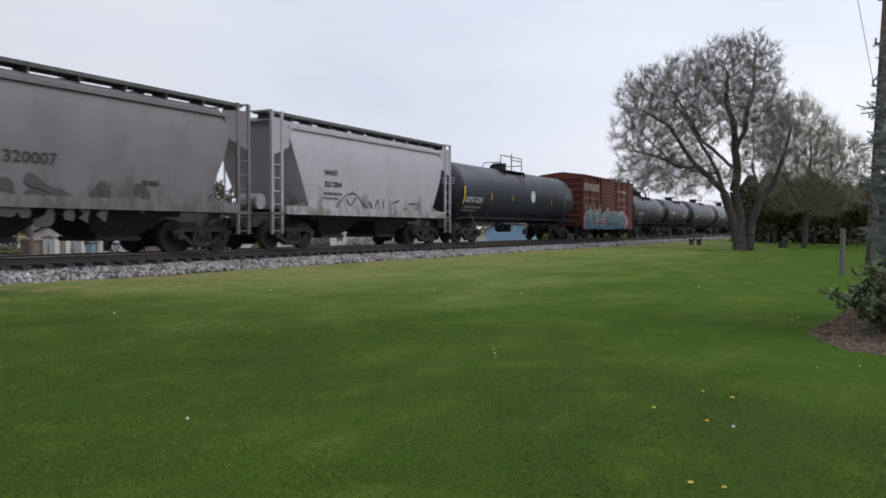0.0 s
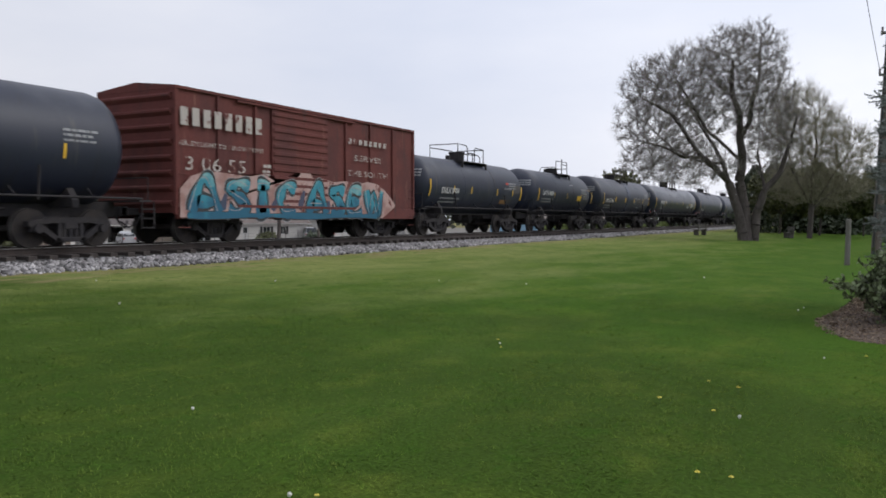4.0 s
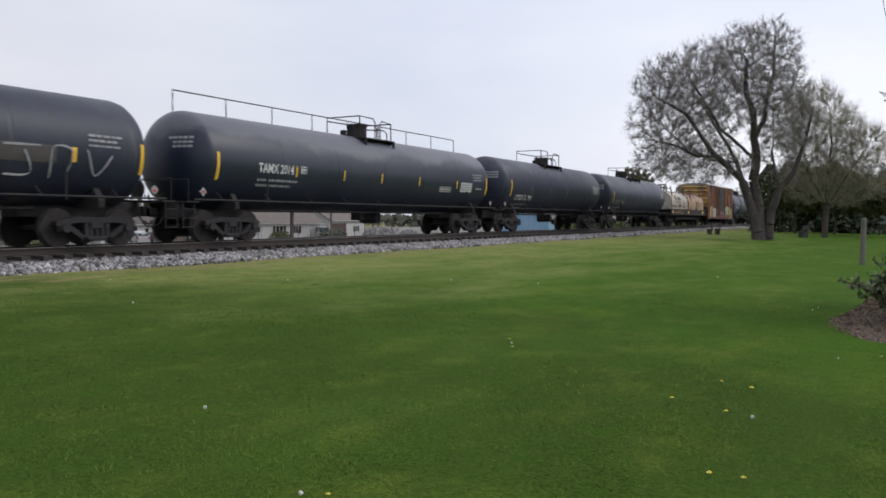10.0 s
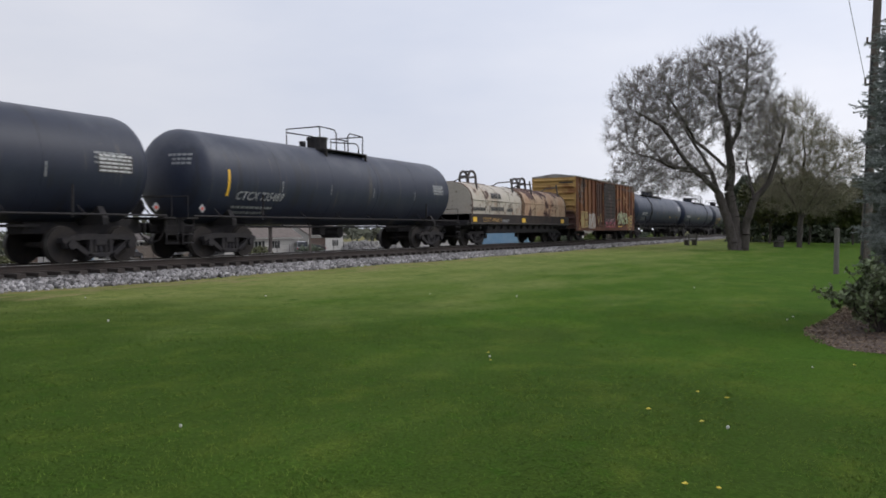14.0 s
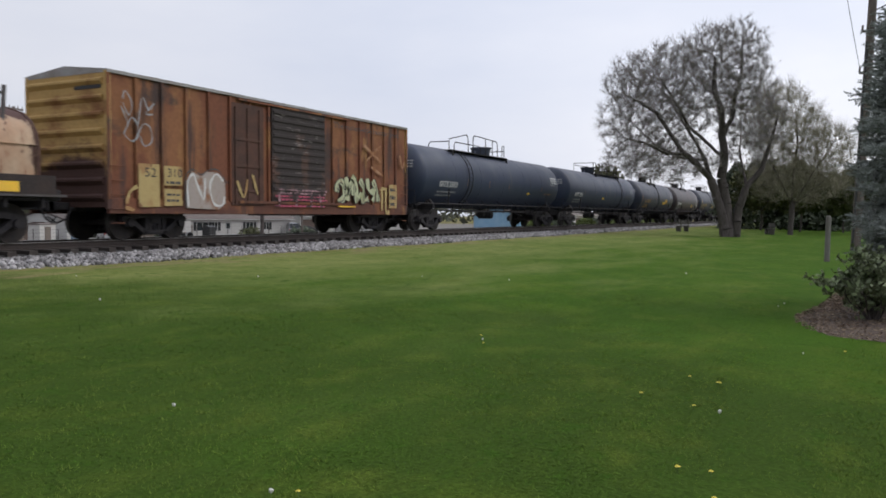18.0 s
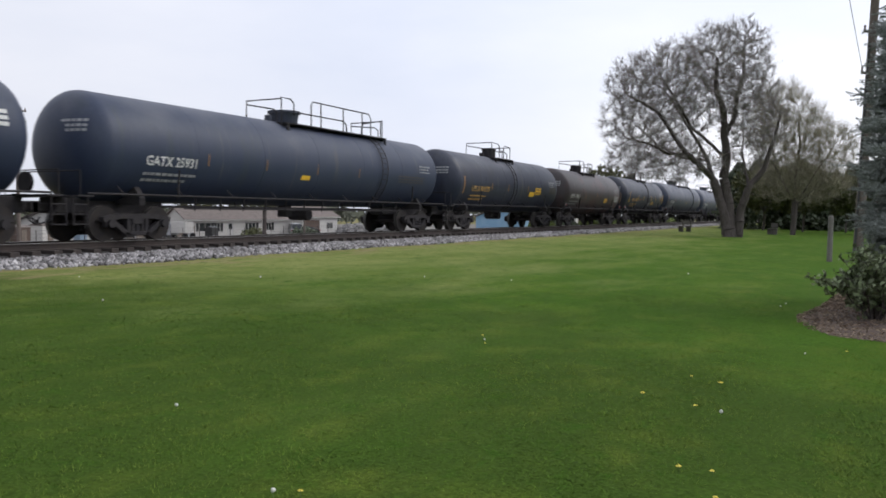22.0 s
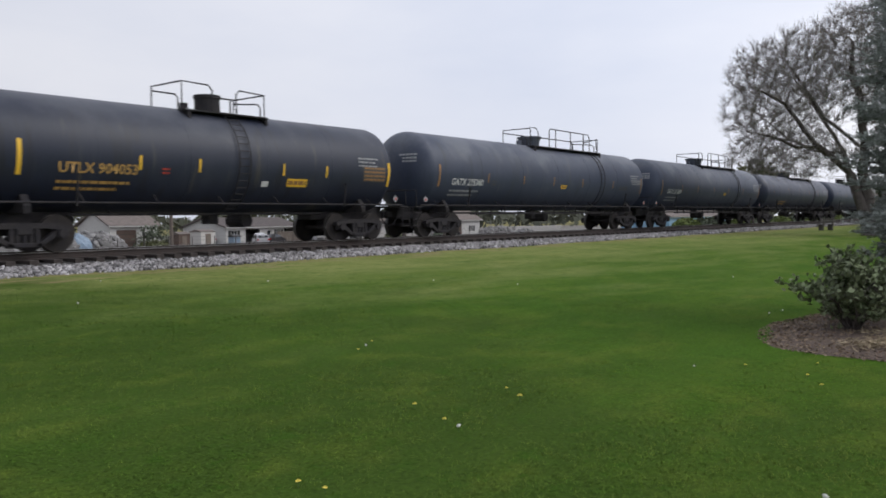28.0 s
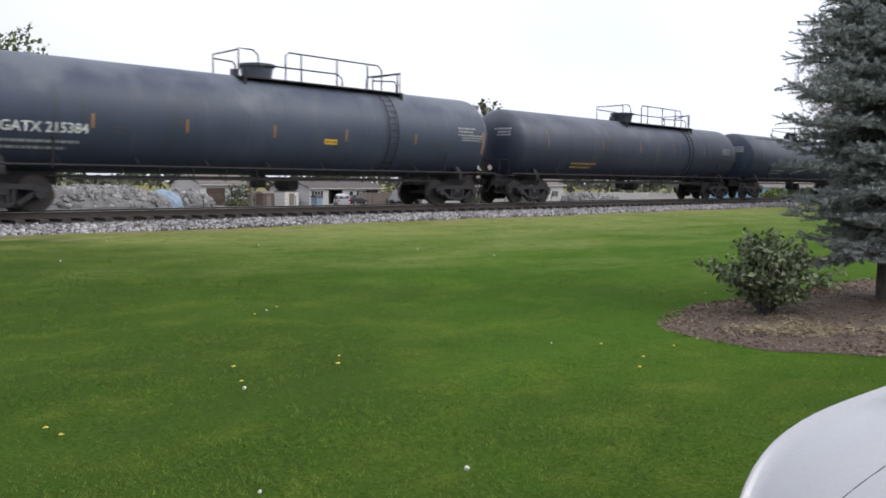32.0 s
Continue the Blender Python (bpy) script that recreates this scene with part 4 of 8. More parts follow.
def box_car(left, right, label, side, end, door, zt, ribs, door_at, roof):
    c, L = begin("box_car", left, right, label)
    h = L / 2
    b = h - 0.60
    zf = 1.05
    part("car_body", boxm(-b, b, -1.46, 1.46, zf, zt - 0.25), side, c, smooth=False)
    bm = prism(bmesh.new(), [(-1.53, zt - 0.25), (-1.53, zt - 0.17), (0, zt), (1.53, zt - 0.17), (1.53, zt - 0.25)], "x", -b - 0.04, b + 0.04)
    top = part("roof", bm, roof, c)
    for k in range(14):
        x = -b + 2 * b * (k + 0.5) / 14
        part("roof_rib", prism(bmesh.new(), [(-1.5, zt - 0.17), (0, zt + 0.02), (1.5, zt - 0.17), (1.5, zt - 0.155), (0, zt + 0.03), (-1.5, zt - 0.155)], "x", x - 0.04, x + 0.04), roof, top)
    for s in (-1, 1):
        # ribbed steel end
        wall = part("ribbed_end", boxm(s * b - 0.03, s * b + 0.03, -1.46, 1.46, zf - 0.2, zt - 0.2), end, c)
        for k in range(8):
            z = zf + 0.1 + (zt - zf - 0.5) * k / 7
            part("end_rib", prism(bmesh.new(), [(s * (b + 0.02), z - 0.17), (s * (b + 0.13), z - 0.06), (s * (b + 0.13), z - 0.01), (s * (b + 0.02), z + 0.05)][::int(s)], "y", -1.38, 1.38), end, wall)
        for y in (-1.46, 1.46):
            part("corner_post", boxm(s * b - 0.06, s * b + 0.09, y - 0.05, y + 0.05, zf - 0.25, zt - 0.2, bevel=0.012), end, wall)
        truck(c, s * (h - 2.5))
        coupler(c, s * (h - 0.78), s)
        for y in (-1.5, 1.5):
            xx = s * (b - 0.25)
            for k in range(5):
                part("grab_iron", rod(bmesh.new(), (xx - 0.2, y - 0.03, 0.45 + 0.36 * k), (xx + 0.2, y - 0.03, 0.45 + 0.36 * k), 0.014, 6), side, c)
    for y in (-1.46, 1.46):
        part("side_sill", boxm(-b, b, y - 0.045, y + 0.045, zf - 0.36, zf + 0.03, bevel=0.01), side, c)
    bm = boxm(-b + 0.05, b - 0.05, -1.40, 1.40, zf - 0.16, zf + 0.02)
    box(bm, -h + 0.8, h - 0.8, -0.3, 0.3, 0.75, zf)
    box(bm, -2.2, 2.2, -1.44, -1.38, zf - 0.4, zf - 0.1)
    part("underframe", bm, SOOT, c)
    d0, d1 = door_at
    for k in range(ribs + 1):
        x = -b + 2 * b * k / ribs
        if not d0 - 0.1 < x < d1 + 0.1:
            part("side_post", boxm(x - 0.05, x + 0.05, -1.53, -1.45, zf, zt - 0.26, bevel=0.012), side, c)
            part("side_post", boxm(x - 0.05, x + 0.05, 1.45, 1.53, zf, zt - 0.26, bevel=0.012), side, c)
    bm = boxm(d0, d1, -1.53, -1.455, zf + 0.05, zt - 0.33)
    dr = part("sliding_door", bm, door, c, "ribbed sliding door")
    n = 12
    for k in range(n):
        z = zf + 0.2 + (zt - zf - 0.7) * k / (n - 1)
        part("door_rib", boxm(d0 + 0.05, d1 - 0.05, -1.565, -1.528, z - 0.06, z + 0.06, bevel=0.015), door, dr)
    bm = boxm(d0 - 1.6, d1 + 1.6, -1.58, -1.48, zf - 0.03, zf + 0.05)
    box(bm, d0 - 1.6, d1 + 1.6, -1.58, -1.48, zt - 0.34, zt - 0.28)
    part("door_track", bm, side, c)
    return c, L, b


def flat(y):
    return lambda x, z: y


def coil_car(left, right):
    c, L = begin("coil_car", left, right, "rusty cream coil car with two rounded covers")
    h = L / 2
    for s in (-1, 1):
        truck(c, s * (h - 2.5))
        coupler(c, s * (h - 0.78), s)
    bm = boxm(-h + 0.7, h - 0.7, -1.40, 1.40, 0.98, 1.24, bevel=0.02)
    box(bm, -h + 3.2, h - 3.2, -1.3, 1.3, 0.60, 1.0, bevel=0.05)
    for k in range(16):
        x = -h + 1.2 + (L - 2.4) * k / 15
        box(bm, x - 0.04, x + 0.04, -1.44, 1.44, 0.82, 1.06)
    part("trough_frame", bm, SOOT, c, "dark grimy trough frame")
    for y in (-1.45, 1.45):
        part("side_sill", boxm(-h + 0.9, h - 0.9, y - 0.04, y + 0.04, 1.12, 1.56), SILL, c, "dark side sill")
        part("walkway_ledge", boxm(-h + 0.7, h - 0.7, y - 0.16, y + 0.10, 1.07, 1.12), BAIL, c, "thin grey walkway ledge")
    label_on(c, "CSXT 496011", -5.87, 1.17, 0.22, GOLD, flat(-1.497), width=2.3)
    bars(c, -3.4, 1.2, [(0, 0.05, 0.9, 0.05), (0, -0.03, 0.7, 0.05)], flat(-1.497), FADED)
    for x, w in ((-7.0, 0.42), (-0.70, 0.5), (5.75, 0.55)):
        part("reflective_panel", boxm(x, x + w, -1.505, -1.492, 1.17, 1.40), YELLOW, c)
    for s in (-1, 1):
        x0, x1 = (-0.30, h - 1.25) if s > 0 else (-h + 1.15, -0.52)
        paint = COILT if s > 0 else COIL
        prof = [(-1.42, 1.56), (-1.44, 2.15), (-1.36, 2.52), (-1.20, 2.78), (-0.9, 3.0), (-0.35, 3.15), (0.35, 3.15), (0.9, 3.0), (1.20, 2.78), (1.36, 2.52), (1.44, 2.15), (1.42, 1.56)]
        cov = part("coil_cover", prism(bmesh.new(), prof, "x", x0, x1), paint, c, "tan cover eaten by rust" if s > 0 else "dirty white cover pitted with rust", smooth=True)
        for k in range(5):
            x = x0 + 0.05 + (x1 - x0 - 0.1) * k / 4
            part("cover_rib", prism(bmesh.new(), [(y * 1.012, 1.56 + (z - 1.56) * 1.012) for y, z in prof], "x", x - 0.04, x + 0.04), paint if 0 < k < 4 else RUST, cov, smooth=True)
        rng = random.Random(3 + s)

        def skin(a):
            """Point of the near side at a, from 0 at the sill to 5 near the ridge."""
            i = min(int(max(a, 0)), 4)
            f = min(max(a - i, 0.0), 1.0)
            (y0, z0), (y1, z1) = prof[i], prof[i + 1]
            up = Vector((0, y0 + (y1 - y0) * f, max(z0 + (z1 - z0) * f - 1.9, 0.0))).normalized()
            return Vector((0, y0 + (y1 - y0) * f, z0 + (z1 - z0) * f)) + 0.012 * up
        # runs of rust below pits and along the seam
        for k in range(80):
            bm = bmesh.new()
            x = rng.choice([x0 + 0.05 + (x1 - x0 - 0.1) * rng.randint(0, 4) / 4 + rng.uniform(-0.2, 0.2), rng.uniform(x0 + 0.1, x1 - 0.1)])
            x = min(max(x, x0 + 0.05), x1 - 0.05)
            top_a = rng.choice((rng.uniform(0.2, 1.05), rng.uniform(1.0, 4.6)))
            w, ln = rng.uniform(0.012, 0.055), rng.uniform(0.15, 0.8)
            lft, rgt = [], []
            for j in range(6):
                f = j / 5
                p = skin(top_a - ln * f)
                ww = w * (1.1 - 0.9 * f) * rng.uniform(0.5, 1.4) + 0.004
                lft.append(bm.verts.new((x - ww, p.y, p.z)))
                rgt.append(bm.verts.new((x + ww * rng.uniform(0.5, 1.2), p.y, p.z)))
            for j in range(5):
                bm.faces.new((lft[j], rgt[j], rgt[j + 1], lft[j + 1]))
            part("rust_streak", bm, RUST, cov)
        part("cover_rail", pipe(bmesh.new(), [(x0 + 0.1, -1.46, 2.24), (x1 - 0.1, -1.46, 2.24)], 0.02), paint, cov)
        m = -4.44 if s < 0 else 2.5
        for y in (-0.24, 0.24):
            bm = bmesh.new()
            pipe(bm, [(m - 0.46, y, 3.10), (m - 0.45, y, 3.5), (m - 0.32, y, 3.72), (m - 0.1, y, 3.8), (m + 0.1, y, 3.8), (m + 0.32, y, 3.72), (m + 0.45, y, 3.5), (m + 0.46, y, 3.10)], 0.065, 8)
            part("lifting_bail", bm, BAIL, cov)
        for dx in (-0.45, 0.0, 0.45):
            part("bail_bar", rod(bmesh.new(), (m + dx, -0.26, 3.52 if dx else 3.79), (m + dx, 0.26, 3.52 if dx else 3.79), 0.05, 8), BAIL, cov)
        part("top_plate", boxm(m - 1.0, m + 1.5, -0.3, 0.3, 3.14, 3.2, bevel=0.01), RUST, cov)
        for x in ((-5.85, -1.25) if s < 0 else (1.58, 6.15)):
            part("cover_guide", rod(bmesh.new(), (x, -1.18, 2.72), (x + 0.2, -0.98, 3.56), 0.05, 8), BAIL, cov)
            part("guide_brace", pipe(bmesh.new(), [(x + 0.15, -1.02, 3.40), (x - 0.9, -0.7, 3.30), (x - 1.2, -0.5, 3.12)], 0.035), BAIL, cov)
    # faded emblem and name as plain dark shapes
    g = flat(-1.46)
    round_side = lambda x, z: float(np.interp(z, [2.15, 2.52, 2.78], [-1.445, -1.38, -1.21])) - 0.02
    for x in (-4.66, -4.22, -3.78):
        blob(c, [(x, 2.36), (x + 0.36, 2.36), (x + 0.36, 2.5), (x, 2.5)], SPRAYB, round_side, 0.004, "emblem_block")
        blob(c, [(x + 0.03, 2.52), (x + 0.39, 2.52), (x + 0.39, 2.64), (x + 0.03, 2.64)], SPRAYB, round_side, 0.004, "emblem_block")
    bars(c, -4.64, 2.19, [(0, 0, 1.3, 0.05)], g, SPRAYB)
    bars(c, -4.75, 1.74, [(0, 0, 1.6, 0.2)], g, SPRAYB)
    bars(c, -6.9, 1.72, [(0, 0, 1.4, 0.16)], g, SPRAYB)
    bars(c, -2.75, 1.72, [(0, 0, 0.8, 0.16)], g, SPRAYB)
    return c, L


def train():
    st = ((0.13, -8, 22, 0.10), (0.32, -6, 14, 0.06), (0.47, -6, 14, 0.06), (0.62, -6, 14, 0.06), (0.77, -6, 14, 0.06), (0.945, -14, 22, 0.09))
    thin = tuple((a, b, c, 0.035) for a, b, c, d in st)
    c, L, bend = hopper_car(3.0, 19.65, "grey covered hopper with dark sprayed lettering along the bottom", HOPGREY, 3)
    label_on(c, "320007", -0.5 * L + 8.14, 2.12, 0.26, BLACK, bend, width=1.35, bold=0.01)
    x = -0.5 * L + 7.8
    spray(c, [[(x, 0.90), (x + 0.1, 1.50), (x + 0.5, 1.60), (x + 0.6, 1.10), (x + 0.2, 1.00)], [(x + 0.9, 1.80), (x + 1.4, 1.60), (x + 2.0, 1.35), (x + 2.6, 1.30), (x + 2.9, 1.75), (x + 3.1, 1.30), (x + 2.9, 0.90)], [(x + 0.9, 0.90), (x + 0.9, 1.40), (x + 1.4, 1.40), (x + 1.5, 0.90), (x + 1.1, 0.80)],
              [(x + 2.0, 0.85), (x + 2.1, 1.20), (x + 2.5, 1.15), (x + 2.4, 0.85)], [(x - 1.2, 0.90), (x - 0.9, 1.60), (x - 0.4, 1.30), (x - 0.3, 0.85)], [(x + 3.9, 1.60), (x + 4.2, 1.70), (x + 4.3, 1.40), (x + 4.1, 1.10)]], SPRAYB, bend, 0.14)
    bars(c, x + 4.15, 1.77, [(0, 0, 0.55, 0.13)], bend, BLACK)
    c, L, bend = hopper_car(19.65, 33.0, "pale grey two-bay covered hopper with thin sprayed line", HOPPER, 2)
    label_on(c, "NAHX", -0.5 * L + 3.18, 2.52, 0.18, BLACK, bend, width=0.80, bold=0.012)
    label_on(c, "321204", -0.5 * L + 3.18, 2.12, 0.18, BLACK, bend, width=1.04, bold=0.012)
    x = -0.5 * L + 3.65
    spray(c, [[(x, 1.13), (x + 0.7, 1.78), (x + 1.4, 1.93), (x + 2.0, 1.58), (x + 2.6, 1.18)], [(x + 2.5, 1.68), (x + 2.7, 1.33), (x + 3.0, 1.78), (x + 3.1, 1.38)], [(x + 3.4, 1.83), (x + 3.4, 1.38)], [(x + 4.6, 1.78), (x + 4.0, 1.63), (x + 4.2, 1.33), (x + 5.2, 1.48)], [(x + 5.3, 1.68), (x + 6.2, 1.68)], [(x + 0.9, 1.75), (x + 1.15, 1.5), (x + 1.5, 1.8)], [(x + 2.2, 1.2), (x + 2.4, 1.7), (x + 2.6, 1.25)], [(x + 3.8, 1.3), (x + 4.5, 1.25), (x + 5.6, 1.4)]], SPRAYB, bend, 0.03)
    bars(c, x - 0.5, 1.84, [(0, 0, 1.1, 0.09), (0, -0.15, 0.9, 0.06)], bend, HOPDARK)
    c = tank_car(33.0, 50.9, TANK, "black tank car with yellow side stripes and a white disc", "GATX", "10250", mark_x=-7.74, mark_w=1.83, mark_z=1.94, top=-0.7, span=(-2.2, 0.7), arcs=(-7.92,), bands=(-4.88, -2.17, 3.74, 6.19), style="square", dome=0.35)
    R, zc = 1.45, 2.46
    me = bmesh.new()
    bmesh.ops.create_circle(me, cap_ends=True, segments=24, radius=0.33, matrix=Matrix.Translation((0.74, -R - 0.012, zc)) @ pose(0, 0, 0, 90, 0, 0))
    part("white_disc", me, WHITE, c)
    for x, w, lo in ((-0.75, 0.22, 5), (-0.5, 0.16, -12), (-0.3, 0.3, 18), (0.02, 0.12, 30)):
        part("rust_run", shell_patch(bmesh.new(), x, x + w, lo, 78, R + 0.002, zc), RUNS, c, "faint rust run below the dome")
    # red boxcar
    c, L, b = box_car(50.9, 64.8, "rust-red ribbed boxcar with blue and pink graffiti", RUSTBOX, RUSTBOX, RUSTBOX, 4.44, 8, (-2.44, 0.47), RUSTBOX)
    f = flat(-1.56)
    for k in range(8):
        x = -6.25 + 0.43 * k
        part("worn_block", boxm(x, x + 0.27, -1.563, -1.56, 3.22 + 0.01 * (k % 2), 3.72), WORN, c)
    label_on(c, "GREEN LIGHT TO INNOVATIONS", -6.3, 2.68, 0.13, WORN, f, width=3.4)
    label_on(c, "3 06 55", -6.14, 2.02, 0.38, WORN, f, width=2.45)
    for t, x, z, w in (("SERVES", 1.99, 2.78, 1.9), ("THE SOUTH", 1.58, 2.22, 2.7)):
        label_on(c, t, x, z, 0.2, WORN, f, width=w)
    for k in range(8):
        x = 1.67 + 0.33 * k
        part("worn_block", boxm(x, x + 0.2, -1.563, -1.56, 3.36, 3.55), WORN, c)
    bars(c, -2.9, 2.0, [(0, 0.25, 0.35, 0.1), (-0.05, 0.1, 0.4, 0.07), (0, 0, 0.3, 0.07)], f, WORN)
    # pale cloud with a ragged edge behind the piece
    edge = [(-6.3, 0.72), (-6.3, 1.5), (-5.9, 1.85), (-5.4, 2.0), (-4.9, 2.02), (-4.2, 1.98), (-3.5, 1.95), (-2.9, 2.05), (-2.2, 1.8), (-1.7, 1.95), (-1.25, 1.98), (-1.0, 2.25), (-0.65, 2.28), (-0.4, 2.02), (0.2, 2.05), (0.7, 1.95), (1.5, 2.02), (2.3, 1.95), (2.9, 2.05), (3.6, 1.98), (4.1, 1.75), (4.5, 1.5), (4.85, 1.2), (4.4, 0.95), (3.9, 0.72)]
    blob(c, edge, PINK, f, 0.002)
    glyphs = [[[(0.08, 0), (0.38, 0.96), (0.66, 0.96), (0.95, 0)], [(0.25, 0.34), (0.8, 0.34)]], [[(0.95, 0.86), (0.5, 1.0), (0.12, 0.75), (0.5, 0.52), (0.9, 0.28), (0.5, 0.02), (0.05, 0.1)]], [[(0.5, 0.02), (0.52, 0.98)], [(0.2, 0.96), (0.9, 0.98)], [(0.1, 0.03), (0.9, 0.03)]],
              [[(0.95, 0.86), (0.45, 1.0), (0.12, 0.5), (0.4, 0.04), (0.95, 0.08)]], [[(0.9, 0.95), (0.15, 0.95), (0.1, 0.05), (0.95, 0.05)], [(0.15, 0.5), (0.75, 0.5)]], [[(0.05, 1.0), (0.25, 0.05), (0.5, 0.8), (0.72, 0.05), (1.0, 1.0)]]]
    runs = []
    for g, x0, x1 in ((0, -6.0, -4.75), (1, -4.5, -3.5), (2, -3.35, -2.55), (3, -2.25, -1.3), (0, -0.75, 0.36), (1, 0.55, 1.42), (4, 1.65, 2.55), (5, 2.75, 3.85)):
        runs += [[(x0 + u * (x1 - x0), 0.86 + v * 0.88) for u, v in run] for run in glyphs[g]]
    base = [[(-6.05, 0.78), (-3.0, 0.79), (0.0, 0.78), (3.5, 0.80)]]
    spray(c, runs, FADED, f, 0.282, "graffiti_halo", z=0.004)
    spray(c, runs, BLACK, f, 0.262, "graffiti_outline", z=0.007)
    spray(c, base, BLACK, f, 0.12, "graffiti_outline", z=0.008)
    spray(c, base, TEAL, f, 0.095, z=0.010)
    spray(c, runs, TEAL, f, 0.178, z=0.012)
    spray(c, [[(q[0] - 0.09, q[1] + 0.05) for q in r] for r in runs[::2]], FADED, f, 0.016, "graffiti_highlight", z=0.016)
    spray(c, [[(-1.15, 1.0), (-0.9, 1.6)], [(-4.7, 0.95), (-4.55, 1.4)], [(-2.5, 0.95), (-2.3, 1.3)], [(0.4, 0.9), (0.45, 1.3)]], SHADEP, f, 0.12, z=0.009)
    # run of tank cars
    c = tank_car(64.8, 77.3, TANK, "short black tank car with yellow stripes", "DVLX", "5004", R=1.30, zc=2.23, mark_x=-3.95, mark_w=1.68, mark_z=1.85, arcs=(-5.0, 5.12), bands=(-2.75, -0.95, 2.0, 3.95), style="arch")
    panel(c, 4.04, 4.88, 2.03, 2.45, PATCH)
    panel(c, 3.07, 3.42, 2.46, 2.56, REDP)
    panel(c, 2.71, 3.72, 2.2, 2.3, None, rows=1)
    panel(c, 2.59, 3.35, 1.48, 1.68, ORANGE)
    panel(c, 3.42, 3.93, 1.5, 1.72, PATCH)
    c = tank_car(77.3, 89.2, TANK, "short black tank car with orange panels at one end", "GATX", "8488", R=1.29, zc=2.30, mark_x=-3.85, mark_w=1.8, mark_z=2.1, top=1.0, span=(-0.2, 1.8), arcs=(-4.39, 5.35), bands=(-1.85, 0.42, 3.15), style="square", dome=0.3)
    panel(c, 2.33, 3.05, 1.85, 2.18, YELLOW)
    panel(c, 3.4, 4.2, 1.94, 2.4, PATCH, rows=3)
    panel(c, 4.36, 5.0, 2.5, 2.68, None, rows=2, ink=ORANGE)
    panel(c, 1.0, 1.7, 2.75, 2.88, None, rows=1)
    c = tank_car(89.2, 105.1, TANK, "black tank car with a pale dust band and scrawled white lines", "GATX", "203467", R=1.40, zc=2.36, mark_x=-5.61, mark_w=2.08, mark_z=1.92, span=(-0.6, 1.6), arcs=(-6.0, 6.72), bands=(-3.1, -0.45, 2.05, 4.75), band_w=0.14, style="square", belt=0.55, dome=0.36, placards=(1,))
    x, tb = 2.3, round_side(1.41, 2.36)
    spray(c, [[(x, 1.6), (x + 0.05, 2.35), (x + 0.5, 2.25), (x + 0.1, 1.9)], [(x + 0.7, 2.3), (x + 1.6, 2.32)], [(x + 0.8, 1.65), (x + 1.4, 1.7), (x + 1.2, 2.2)], [(x + 1.9, 1.6), (x + 1.9, 2.3), (x + 2.4, 2.25), (x + 2.3, 1.7)], [(x + 2.8, 2.3), (x + 3.1, 1.7), (x + 3.5, 2.2)]], FADED, tb, 0.025)
    panel(c, 2.9, 4.3, 1.95, 2.35, PATCH)
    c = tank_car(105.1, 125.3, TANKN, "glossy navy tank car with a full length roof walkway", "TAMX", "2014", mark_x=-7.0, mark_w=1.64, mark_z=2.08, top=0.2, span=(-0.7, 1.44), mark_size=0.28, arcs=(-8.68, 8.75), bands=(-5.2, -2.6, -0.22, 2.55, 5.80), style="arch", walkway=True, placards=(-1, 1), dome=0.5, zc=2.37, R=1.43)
    panel(c, 4.32, 5.28, 1.83, 2.04, WHITE, rows=2, ink=BLACK)
    panel(c, 6.15, 7.26, 1.86, 2.29, FADED, rows=4, ink=WHITE)
    panel(c, -5.0, -4.72, 2.13, 2.36, WHITE, rows=2, ink=BLACK)
    panel(c, 7.6, 8.2, 2.0, 2.09, None, rows=1, ink=WHITE)
    c = tank_car(125.3, 142.3, TANK, "black tank car with slanted white numbers", "CTCX", "733091", R=1.43, zc=2.42, mark_x=-6.28, mark_w=2.24, mark_z=1.66, top=0.5, arcs=(-6.9,), bands=(-4.23, -1.6, 1.21, 4.37), band_mat=FADED, band_w=0.045, style="arch", slant=0.25, placards=(-1, 1))
    panel(c, 5.81, 6.87, 2.24, 2.71, PATCH, rows=5, ink=WHITE)
    c = tank_car(142.3, 159.9, TANK, "black tank car with slanted grey numbers", "CTCX", "735489", R=1.42, zc=2.40, mark_x=-6.46, mark_w=2.28, mark_z=1.73, top=-0.5, ink=FADED, arcs=(-6.84,), bands=(-4.31, -1.6, 1.2, 4.4), band_mat=FADED, band_w=0.04, style="arch", slant=0.25, placards=(-1,))
    panel(c, 6.0, 7.0, 2.3, 2.7, None, rows=3)
    coil_car(159.9, 176.2)
    # yellow boxcar
    c, L, b = box_car(176.2, 192.5, "rust-streaked yellow boxcar covered in graffiti", YELBOX, YELEND, DOORBR, 4.45, 17, (-1.2, 1.7), ROOF)
    f = flat(-1.56)
    plug = part("plug_door", boxm(-3.1, -1.62, -1.535, -1.455, 0.95, 4.02, bevel=0.01), RUST, c, "rust-brown plug door")
    for x in (-2.95, -2.4, -1.85):
        part("lock_rod", rod(bmesh.new(), (x, -1.55, 1.0), (x, -1.55, 3.9), 0.025, 8), RUST, plug)
    for z in (1.35, 2.1, 2.9):
        part("lock_bar", boxm(-3.0, -1.7, -1.56, -1.535, z, z + 0.09, bevel=0.01), RUST, plug)
    label_on(c, "The nationwide boxcar pool", 2.2, 3.78, 0.2, SPRAYB, f, width=4.6)
    label_on(c, "52", -6.47, 1.66, 0.24, BLACK, f, width=0.42)
    label_on(c, "310", -5.68, 1.68, 0.24, BLACK, f, width=0.55)
